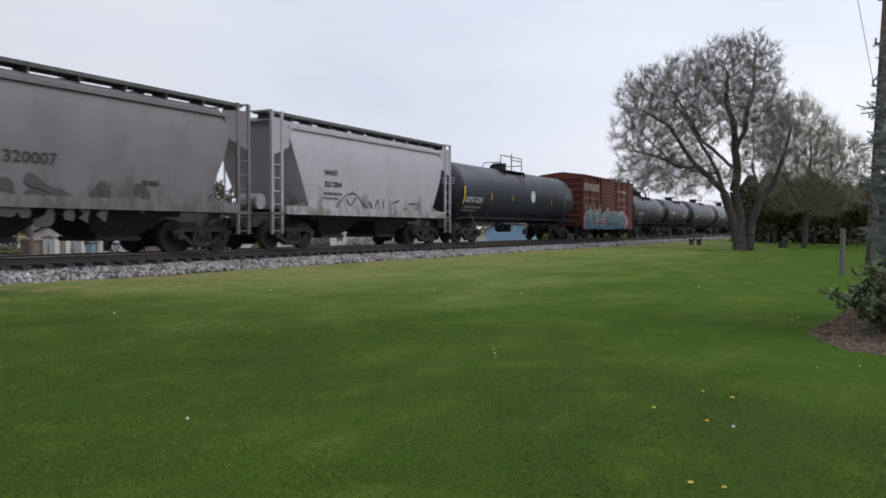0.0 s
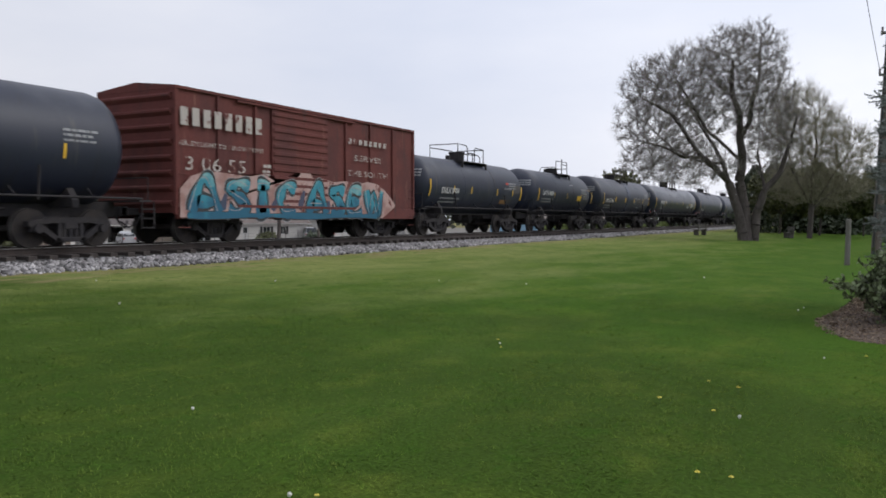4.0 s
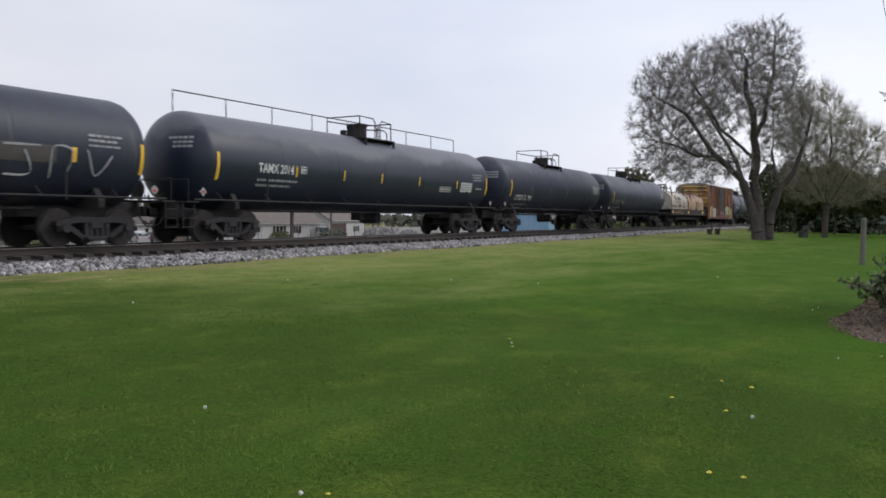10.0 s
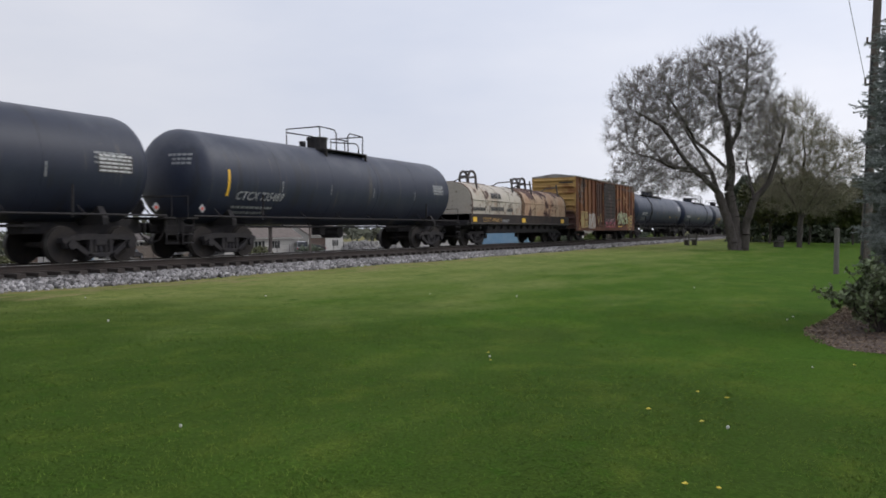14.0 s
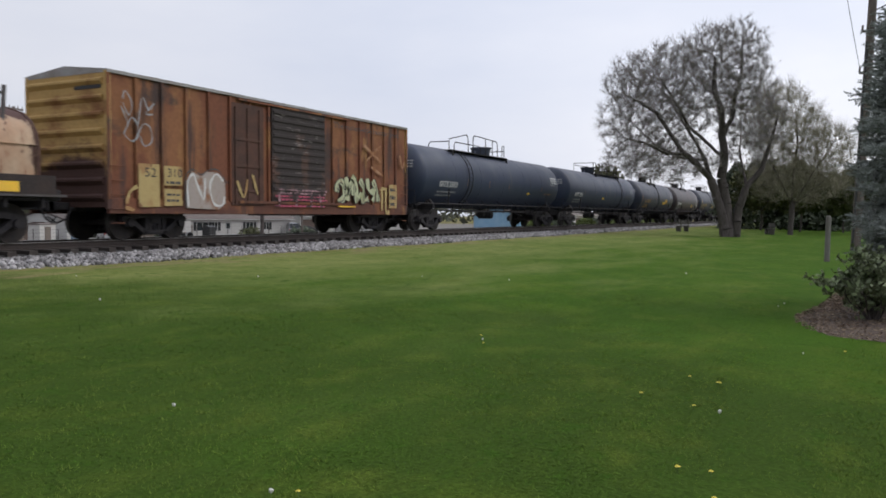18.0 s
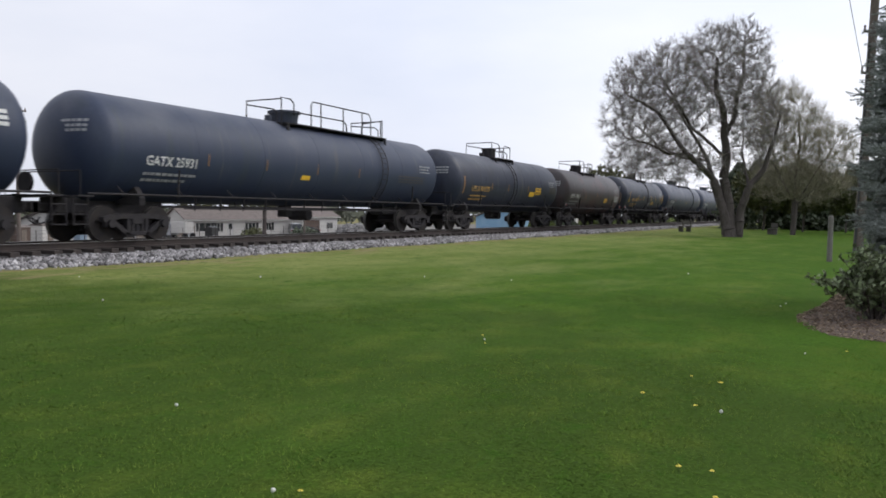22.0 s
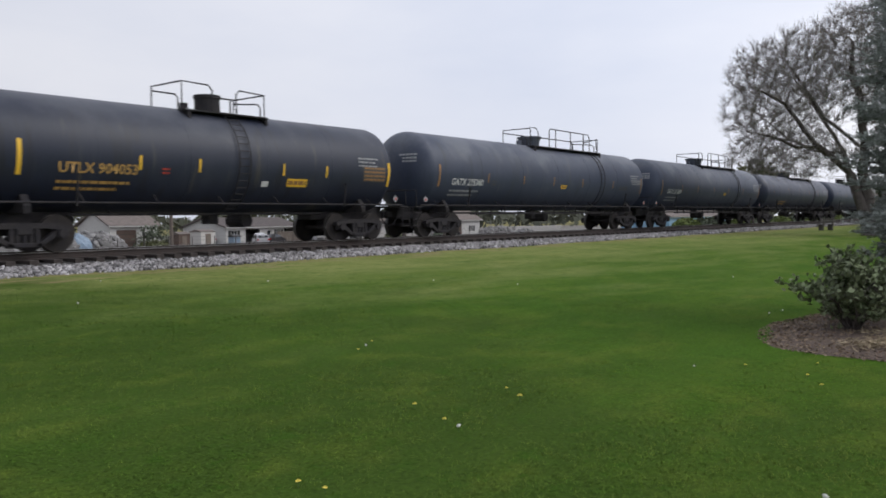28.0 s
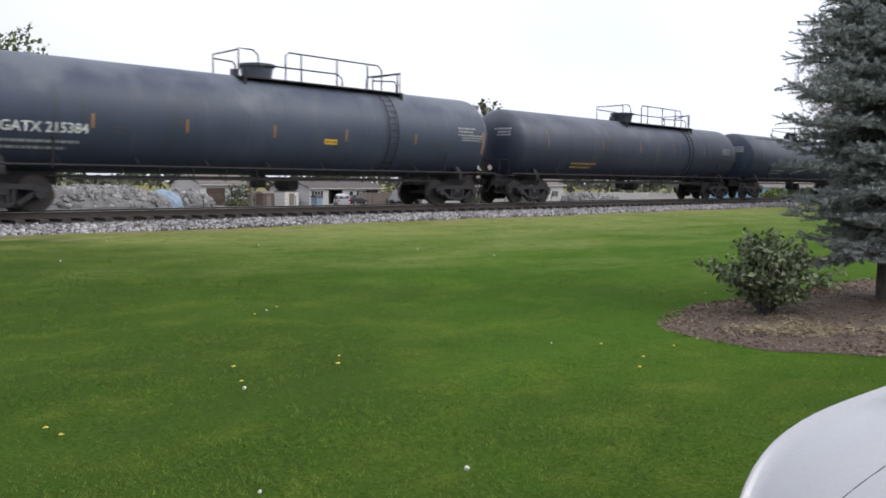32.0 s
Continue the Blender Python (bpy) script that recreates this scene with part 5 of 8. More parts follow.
    for x0, x1, z0, z1 in ((-6.66, -5.94, 0.86, 2.0), (-5.78, -5.12, 1.45, 1.98), (-5.78, -5.12, 0.9, 1.36)):
        blob(c, [(x0, z0), (x1, z0 + 0.02), (x1, z1), (x0, z1)], PALEY, f, -0.004, "pale_panel")
    bars(c, -5.7, 1.5, [(0, 0, 0.5, 0.07)], f, SPRAYB)
    bars(c, -5.7, 1.0, [(0, 0.18, 0.5, 0.06), (0, 0.02, 0.45, 0.06)], f, SPRAYB)
    # grey bubble letters
    blob(c, [(-4.95, 0.85), (-4.98, 1.6), (-4.75, 1.88), (-4.4, 1.75), (-4.15, 1.9), (-3.75, 1.9), (-3.42, 1.6), (-3.4, 1.0), (-3.7, 0.82)], GREYG, f, -0.002)
    spray(c, [[(-4.9, 0.9), (-4.93, 1.55), (-4.72, 1.8), (-4.55, 1.5), (-4.3, 1.1), (-4.25, 1.7)], [(-3.5, 1.65), (-3.8, 1.85), (-4.05, 1.5), (-3.9, 1.0), (-3.55, 0.95), (-3.45, 1.2)]], WHITE, f, 0.035, z=0.003)
    spray(c, [[(-5.0, 0.85), (-5.02, 1.65), (-4.75, 1.93), (-4.4, 1.8), (-4.1, 1.95), (-3.7, 1.95), (-3.36, 1.6)]], SPRAYB, f, 0.022, z=0.004)
    spray(c, [[(-7.05, 0.95), (-6.95, 1.25), (-6.7, 1.4)], [(-7.1, 0.85), (-6.8, 0.78)], [(-2.9, 1.7), (-2.6, 1.2), (-2.4, 1.75)], [(-2.2, 1.9), (-1.95, 1.3)]], PALEY, f, 0.05, z=0.003)
    # pale green spiked letters at the far end
    spikes = [[(2.35, 1.5), (2.45, 1.85), (2.75, 1.8), (2.8, 1.3), (2.45, 1.2)], [(2.95, 2.05), (3.1, 1.6), (3.05, 1.2)], [(3.0, 1.4), (3.4, 1.95), (3.45, 1.4)], [(3.35, 2.1), (3.7, 1.7), (3.65, 1.2), (4.0, 1.5)],
              [(3.9, 2.0), (4.15, 1.65), (4.1, 1.2), (4.5, 1.3)], [(4.4, 2.05), (4.55, 1.6), (4.9, 1.55), (4.8, 1.2)], [(4.8, 2.0), (5.1, 1.6), (5.2, 1.2)]]
    spray(c, spikes, BLACK, f, 0.165, z=0.002)
    spray(c, spikes, LIME, f, 0.12, z=0.005)
    spray(c, [[(q[0] + 0.03, q[1] - 0.05) for q in r] for r in spikes[::2]], SPRAYB, f, 0.022, z=0.008)
    spray(c, [[(2.5, 0.98), (3.6, 0.98)]], YELLOW, f, 0.028, z=0.003)
    spray(c, [[(5.3, 1.7), (5.75, 1.7)], [(5.5, 1.7), (5.5, 0.85)], [(5.8, 1.75), (5.8, 0.8), (6.05, 0.82)]], PALEY, f, 0.075, z=0.003)
    blob(c, [(6.05, 0.95), (6.65, 0.95), (6.65, 1.9), (6.05, 1.88)], PALEY, f, -0.002, "pale_panel")
    bars(c, 6.12, 1.0, [(0, 0.62, 0.4, 0.12), (0, 0.3, 0.42, 0.16), (0, 0.05, 0.4, 0.12)], f, SPRAYB)
    # worn red letters low on the louvred door, broken by its ribs
    g2 = flat(-1.572)
    for k in range(6):
        bars(c, -1.1, 0.93 + 0.105 * k, [(0.07 * (k % 3), 0, 2.7, 0.062)], g2, PINKG if k not in (4, 5) else FADEPINK, "graffiti")
    spray(c, [[(-0.9, 0.95), (-0.9, 1.5)], [(0.0, 0.95), (0.05, 1.45)], [(0.8, 0.95), (0.85, 1.45)], [(1.4, 0.95), (1.3, 1.4)]], FADEPINK, g2, 0.05, z=0.006)
    # thin white scrawl and faded cross
    spray(c, [[(-7.15, 3.6), (-7.05, 3.8), (-6.85, 3.5), (-6.95, 3.2), (-7.15, 3.5)], [(-7.2, 3.4), (-7.0, 3.0), (-7.1, 2.7), (-6.8, 2.55), (-6.65, 2.9), (-6.85, 3.15), (-7.05, 2.85)], [(-6.7, 2.6), (-6.5, 3.0), (-6.25, 2.95), (-6.2, 2.6), (-6.45, 2.45), (-6.6, 2.7)], [(-6.65, 3.0), (-6.5, 3.7), (-6.3, 3.4), (-6.1, 3.6), (-6.4, 3.3), (-6.15, 3.3)]], FADED, f, 0.020)
    spray(c, [[(4.2, 3.3), (5.4, 2.75)], [(5.4, 3.35), (4.3, 2.7)], [(4.7, 2.5), (5.6, 2.2)], [(6.9, 3.1), (7.1, 2.6), (7.3, 2.9)]], FADECROSS, f, 0.06)
    part("end_sign", boxm(-b - 0.05, -b - 0.035, -1.3, -0.35, 3.82, 4.02), BLACK, c, "dark stencil patch on the end")
    # long blue-black cars and the rest
    wide = dict(style="long", span=(-1.2, 5.33), top=-0.1)
    c = tank_car(192.5, 212.7, TANKB, "long blue-black tank car with white end panels", "GATX", "25923", mark_x=-7.5, mark_w=1.89, mark_z=1.98, top=0.2, flip=True, style="long", span=(-5.3, 1.65), bands=(-4.5, -1.89, 0.76, 5.88), band_mat=ORANGE, band_w=0.04)
    for z in (2.62, 2.76, 2.90):
        panel(c, 7.5 + (0.1 if z < 2.7 else 0), 8.55, z, z + 0.09, WHITE)
    panel(c, 3.93, 4.0, 2.15, 2.8, BLACK)
    panel(c, 3.66, 4.06, 1.88, 1.99, YELLOW)
    panel(c, 6.4, 7.6, 1.9, 2.02, None, rows=1, ink=ORANGE)
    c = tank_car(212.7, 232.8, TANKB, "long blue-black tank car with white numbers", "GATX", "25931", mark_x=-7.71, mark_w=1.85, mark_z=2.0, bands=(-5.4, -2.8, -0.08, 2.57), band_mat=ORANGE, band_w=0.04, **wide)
    panel(c, -0.94, -0.45, 1.88, 2.03, YELLOW)
    panel(c, 5.45, 7.66, 2.0, 2.33, None, rows=3, ink=PATCH)
    c = tank_car(232.8, 249.0, TANK, "black tank car with gold numbers and yellow squares", "UTLX", "900775", R=1.50, zc=2.37, mark_x=-5.61, mark_w=2.12, mark_z=1.89, top=-0.3, span=(-1.6, 0.95), ink=GOLD, arcs=(-6.5,), bands=(-3.2, -1.0, 1.9), band_mat=ORANGE, stripe_mat=ORANGE, style="arch", dome=0.5)
    panel(c, 2.19, 3.0, 1.78, 2.04, YELLOW)
    panel(c, 3.08, 3.98, 1.91, 2.28, YELLOW, rows=2, ink=ORANGE)
    panel(c, 5.4, 6.6, 2.0, 2.4, PATCH)
    c = tank_car(249.0, 264.0, TANKR, "dark brown tank car with a dull red flank and white numbers", "GATX", "76622", R=1.50, zc=2.33, mark_x=-5.9, mark_w=2.0, mark_z=1.87, top=-0.3, span=(-1.8, 1.2), arcs=(6.6,), bands=(-2.6, 0.1), band_mat=ORANGE, stripe_mat=ORANGE, style="arch", dome=0.45, placards=(-1, 1))
    panel(c, 4.75, 5.75, 1.75, 2.2, PATCH, rows=4, ink=WHITE)
    panel(c, 4.68, 5.1, 1.40, 1.58, PATCH, rows=2, ink=WHITE)
    panel(c, 2.15, 2.88, 1.66, 1.96, YELLOW, rows=2, ink=ORANGE)
    c = tank_car(264.0, 280.0, TANK, "black tank car with gold numbers and yellow stripes", "UTLX", "904053", R=1.50, zc=2.45, mark_x=-5.0, mark_w=2.08, mark_z=1.93, top=0.3, span=(-1.08, 1.84), ink=GOLD, arcs=(-5.91, 6.71), bands=(-2.85, -1.05, 1.95, 3.74), style="arch", dome=0.5, placards=(-1, 1))
    panel(c, 2.14, 2.95, 1.74, 1.98, YELLOW, rows=1, ink=ORANGE)
    panel(c, 1.17, 1.42, 1.72, 1.88, WHITE)
    panel(c, 5.44, 6.55, 1.99, 2.5, PATCH, rows=4, ink=ORANGE)
    panel(c, -2.25, -1.95, 1.95, 2.15, None, rows=2, ink=REDP)
    for l, r, num, bd, px in ((280.0, 300.9, "215360", (-5.65, -2.95, -0.4, 2.33, 5.58), 0.3), (300.9, 321.6, "215384", (-5.9, -3.3, -0.45, 2.3, 5.4), 1.45)):
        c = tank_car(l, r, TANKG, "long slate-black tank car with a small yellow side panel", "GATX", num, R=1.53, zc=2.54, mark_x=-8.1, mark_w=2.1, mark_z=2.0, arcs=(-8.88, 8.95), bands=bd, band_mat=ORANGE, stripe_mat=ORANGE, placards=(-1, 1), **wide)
        panel(c, px, px + 0.5, 2.02, 2.18, YELLOW, rows=1, ink=ORANGE)
        panel(c, -5.4, -5.05, 2.02, 2.26, None, rows=2, ink=PATCH)
        panel(c, 7.71, 8.9, 2.36, 2.63, None, rows=3)
        panel(c, 6.3, 7.3, 2.05, 2.25, None, rows=2, ink=PATCH)
    tank_car(321.6, 343.0, TANK, "long black tank car with gold stencils", "UTLX", "", ink=GOLD, stripes=thin, stripe_mat=ORANGE, **wide)
    for l, r, m in ((343.0, 363.5, TANKB), (363.5, 380.0, TANKW), (380.0, 396.0, TANK), (396.0, 412.0, TANKW)):
        tank_car(l, r, m, "weathered dark tank car", stripes=thin, stripe_mat=ORANGE, style="arch")


PINK = weathered("graffiti_pink", (0.44, 0.30, 0.275), (((0.30, 0.17, 0.15), (1.3, 1, 1.3), 0.46, 0.62), ((0.14, 0.045, 0.038), (2.2, 1, 1.6), 0.585, 0.64)), 0.75, amount=0.3, bump=0)
TEAL = weathered("graffiti_teal", (0.014, 0.110, 0.185), (((0.030, 0.22, 0.29), (1.1, 1, 0.8), 0.40, 0.60, "Z", 0.9, 1.7, 0.16), ((0.18, 0.37, 0.38), (0.9, 1, 1.2), 0.56, 0.70, "Z", 1.1, 1.9, 0.16), ((0.13, 0.05, 0.045), (3.5, 1, 3), 0.66, 0.72)), 0.65, amount=0.25, bump=0)
LIME = weathered("graffiti_pale_green", (0.46, 0.48, 0.30), (((0.33, 0.35, 0.18), (2, 1, 2), 0.48, 0.64), ((0.2, 0.1, 0.05), (4, 1, 3), 0.62, 0.68)), 0.7, amount=0.3, bump=0)
PALEY = weathered("faded_cream_panel", (0.44, 0.33, 0.14), (((0.33, 0.19, 0.08), (2.4, 1, 1.4), 0.45, 0.62), ((0.17, 0.075, 0.04), (3.5, 1, 1.2), 0.57, 0.66)), 0.75, amount=0.3, bump=0)
PINKG = weathered("graffiti_magenta", (0.42, 0.075, 0.13), (((0.05, 0.036, 0.036), (3, 1, 4), 0.5, 0.6), ((0.20, 0.12, 0.30), (1.2, 1, 1), 0.58, 0.64)), 0.7, amount=0.3, bump=0)
FADEPINK = weathered("graffiti_faded_pink", (0.36, 0.22, 0.24), (((0.05, 0.036, 0.036), (3, 1, 4), 0.47, 0.56),), 0.7, amount=0.3, bump=0)
GREYG = weathered("graffiti_grey_fill", (0.36, 0.31, 0.28), (((0.22, 0.10, 0.05), (2, 1, 1.4), 0.52, 0.66),), 0.75, amount=0.3, bump=0)
FADECROSS = weathered("faded_paint_cross", (0.36, 0.20, 0.11), (((0.24, 0.10, 0.04), (3, 1, 3), 0.48, 0.6),), 0.75, amount=0.3, bump=0)
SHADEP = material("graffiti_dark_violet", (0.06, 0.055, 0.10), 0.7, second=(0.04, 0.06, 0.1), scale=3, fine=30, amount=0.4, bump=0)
train()


# ---- plants ----
BARK = material("grey_brown_bark", (0.105, 0.090, 0.084), 0.95, second=(0.062, 0.053, 0.050), scale=3, fine=18, amount=0.7, bump=0.8, stretch=(1, 1, 0.3), spec=0.2)
TWIG = material("thin_twig_bark", (0.27, 0.248, 0.242), 0.95, second=(0.18, 0.164, 0.16), scale=3, fine=18, amount=0.4, bump=0, spec=0.2)
LIMB = material("grey_limb_bark", (0.18, 0.16, 0.153), 0.95, second=(0.12, 0.106, 0.10), scale=3, fine=18, amount=0.5, bump=0.3, spec=0.2)
TANTWIG = material("tan_budding_twig", (0.34, 0.31, 0.23), 0.95, second=(0.24, 0.22, 0.165), scale=1, fine=12, amount=0.4, bump=0, spec=0.2)
BUDS = islands(material("pale_spring_buds", (0.27, 0.24, 0.15), 0.9, second=(0.20, 0.17, 0.11), scale=0.5, fine=12, amount=0.4, bump=0), 0.35)
LEAFLET = islands(material("young_green_leaves", (0.10, 0.14, 0.035), 0.85, second=(0.15, 0.17, 0.05), scale=0.6, fine=12, amount=0.4, bump=0), 0.35)
NEEDLE = islands(material("blue_green_needles", (0.25, 0.27, 0.252), 0.85, second=(0.33, 0.352, 0.338), scale=1.1, fine=14, amount=0.5, bump=0), 0.35)
DARKLEAF = islands(material("dark_evergreen_leaves", (0.070, 0.088, 0.058), 0.9, second=(0.10, 0.115, 0.072), scale=0.5, fine=8, amount=0.4, bump=0), 0.4)
OLIVE = islands(material("olive_spring_leaves", (0.085, 0.095, 0.04), 0.9, second=(0.12, 0.12, 0.055), scale=0.4, fine=8, amount=0.4, bump=0), 0.4)
FARLEAF = islands(material("far_woodland_leaves", (0.085, 0.090, 0.062), 0.95, second=(0.065, 0.070, 0.052), scale=0.02, fine=2, amount=0.3, bump=0), 0.3)
BUSHLEAF = islands(material("shrub_leaves", (0.115, 0.150, 0.070), 0.65, second=(0.17, 0.195, 0.10), scale=2, fine=20, amount=0.5, bump=0), 0.45)
MULCH = material("brown_mulch", (0.075, 0.051, 0.038), 0.97, second=(0.115, 0.082, 0.058), third=(0.22, 0.165, 0.10), scale=2.2, fine=26, amount=0.8, bump=1.0)
STRAW = islands(material("dry_straw", (0.34, 0.28, 0.18), 0.95, second=(0.24, 0.19, 0.12), scale=3.0, fine=30, amount=0.5, bump=0), 0.4)
CHIP = islands(material("wood_chips", (0.15, 0.104, 0.076), 0.95, second=(0.29, 0.23, 0.155), scale=2.0, fine=30, amount=0.6, bump=0), 0.5)


def tubes(name, a, b, ra, rb, mat, seg=5):
    """Many tapered limbs in one mesh: ends a, b (N, 3) and their radii."""
    a, b, ra, rb = (np.asarray(v, float) for v in (a, b, ra, rb))
    d = b - a
    d /= np.linalg.norm(d, axis=1, keepdims=True) + 1e-9
    ref = np.where(np.abs(d[:, 2:3]) > 0.9, np.array([[1.0, 0, 0]]), np.array([[0, 0, 1.0]]))
    u = np.cross(d, ref)
    u /= np.linalg.norm(u, axis=1, keepdims=True) + 1e-9
    w = np.cross(d, u)
    ang = 2 * np.pi * np.arange(seg) / seg
    ring = np.cos(ang)[None, :, None] * u[:, None] + np.sin(ang)[None, :, None] * w[:, None]
    v = np.concatenate([a[:, None] + ring * ra[:, None, None], b[:, None] + ring * rb[:, None, None]], 1)
    i = np.arange(seg)
    j = (i + 1) % seg
    q = np.stack([i, j, j + seg, i + seg], -1)[None] + (2 * seg * np.arange(len(a)))[:, None, None]
    me = grid_mesh(name, v.reshape(-1, 3), 4, q.reshape(-1, 4), mat)
    me.shade_smooth()
    return me


def leaves(name, centre, size, mat, rng, long=1.6, up=None):
    """One small folded quad a leaf, turned any way."""
    n = len(centre)
    d = rng.normal(size=(n, 3)) if up is None else up + 0.5 * rng.normal(size=(n, 3))
    d /= np.linalg.norm(d, axis=1, keepdims=True)
    e = np.cross(d, rng.normal(size=(n, 3)))
    e /= np.linalg.norm(e, axis=1, keepdims=True)
    s = (size * rng.uniform(0.6, 1.4, n))[:, None]
    m = np.cross(d, e) * 0.25 * s
    c = np.asarray(centre, float)
    v = np.stack([c - d * s * long / 2, c + e * s / 2 + m, c + d * s * long / 2, c - e * s / 2 + m], 1)
    return grid_mesh(name, v.reshape(-1, 3), 4, np.arange(4 * n).reshape(-1, 4), mat)


def grown(limbs, cloud, step, reach, kill, rng, rounds=90):
    """Grows limbs (runs of points) towards the points of a cloud. Returns nodes and each node's parent."""
    nodes, parent, stems = [], [], []
    for run in limbs:
        start = None
        if nodes:
            dist = np.linalg.norm(np.array(nodes) - run[0], axis=1)
            start = int(dist.argmin())
        last = start
        first = len(nodes)
        for p, q in zip(run, run[1:]):
            p, q = np.array(p, float), np.array(q, float)
            k = max(1, int(np.linalg.norm(q - p) / step))
            for i in range(k):
                if last is None or i or p is not run[0]:
                    nodes.append(p + (q - p) * (i / k) + rng.normal(size=3) * 0.02)
                    parent.append(-1 if last is None else last)
                    last = len(nodes) - 1
        nodes.append(np.array(run[-1], float))
        parent.append(last)
        stems.append((first, len(nodes)))
    nodes = list(np.array(nodes))
    cloud = np.array(cloud)
    for _ in range(rounds):
        if not len(cloud):
            break
        N = np.array(nodes)
        d2 = (cloud ** 2).sum(1)[:, None] + (N ** 2).sum(1)[None] - 2 * cloud @ N.T
        near = d2.argmin(1)
        dm = np.sqrt(np.maximum(d2[np.arange(len(cloud)), near], 0))
        live = dm > kill
        pull = (dm < reach) & live
        if not pull.any():
            break
        add = np.zeros((len(N), 3))
        v = cloud[pull] - N[near[pull]]
        v /= np.linalg.norm(v, axis=1, keepdims=True)
        np.add.at(add, near[pull], v)
        for i in np.unique(near[pull]):
            g = add[i] / (np.linalg.norm(add[i]) + 1e-9) + rng.normal(size=3) * 0.18
            nodes.append(N[i] + step * g / np.linalg.norm(g))
            parent.append(int(i))
        cloud = cloud[live]
    return np.array(nodes), np.array(parent), stems


def branched_tree(name, at, label, limbs, cloud, step, reach, kill, trunk, seed, twig_len, twigs, leaf, leaf_size, leaf_share, tip=0.008, lean=(0, 0, 0.6), twig_mat=None, girth=()):
    rng = np.random.default_rng(seed)
    nodes, parent, stems = grown(limbs, cloud, step, reach, kill, rng)
    n = len(nodes)
    load = np.zeros(n)
    child = np.zeros(n, int)
    for i in range(n - 1, 0, -1):
        if load[i] == 0:
            load[i] = 1
        if parent[i] >= 0:
            load[parent[i]] += load[i]
            child[parent[i]] += 1
    rad = tip * load ** 0.46
    rad *= 1 + (trunk / rad.max() - 1) * (load / load.max()) ** 0.5
    for (i, j), (thick, thin) in zip(stems, girth):
        rad[i:j] = np.maximum(np.minimum(rad[i:j], thick), np.linspace(thick, thin, j - i))
    ok = parent >= 0
    a, b = nodes[parent[ok]], nodes[ok]
    ra, rb = np.minimum(rad[parent[ok]], rad[ok] * 1.35), rad[ok]
    t = thing(name, Matrix.Translation(at), label, "tree")
    thick = rb > 0.05
    part("trunk", tubes("trunk", a[thick], b[thick], ra[thick], rb[thick], BARK, 9), None, t)
    part("limb", tubes("limb", a[~thick], b[~thick], ra[~thick], rb[~thick], LIMB, 5), None, t, kind="stuff")
    # twigs fan out from the thin ends
    thin = np.where((load < 9))[0]
    src = rng.choice(thin, twigs)
    d = nodes[src] - nodes[np.maximum(parent[src], 0)]
    d /= np.linalg.norm(d, axis=1, keepdims=True) + 1e-9
    d = d + np.array(lean) + rng.normal(size=(twigs, 3)) * 0.65
    d /= np.linalg.norm(d, axis=1, keepdims=True)
    ln = (twig_len * rng.uniform(0.4, 1.2, twigs))[:, None]
    p0 = nodes[src]
    p1 = p0 + d * ln
    me = tubes("twig", p0, p1, np.full(twigs, tip * 0.8), np.full(twigs, tip * 0.4), twig_mat or TWIG, 3)
    part("twig", me, None, t, kind="stuff")
    m = int(twigs * leaf_share)
    k = rng.integers(0, twigs, m)
    c = p0[k] + (p1 - p0)[k] * rng.uniform(0.3, 1.05, (m, 1)) + rng.normal(size=(m, 3)) * 0.03
    part("crown", leaves("crown", c, leaf_size, leaf, rng), None, t, kind="stuff")
    return t


RIGHT, AWAY = np.array([0.454, -0.891, 0]), np.array([0.891, 0.454, 0])


def facing(dx, dz, dy=0.0):
    """Right, up and away, as one who stands on the lawn sees it."""
    return RIGHT * dx + AWAY * dy + np.array([0, 0, dz])


def balls(rng, spec, n):
    """Points spread through a union of ellipsoids of (dx, dz, rx, rz, depth)."""
    out = []
    vol = np.array([s[2] * s[3] * s[4] for s in spec])
    for s, k in zip(spec, (n * vol / vol.sum()).astype(int)):
        q = rng.normal(size=(k, 3))
        q /= np.linalg.norm(q, axis=1, keepdims=True)
        q *= (rng.random((k, 1)) ** 0.36)
        out.append(np.stack([facing(s[0] + a * s[2], s[1] + c * s[3], b * s[4]) for a, b, c in q]))
    return np.concatenate(out)


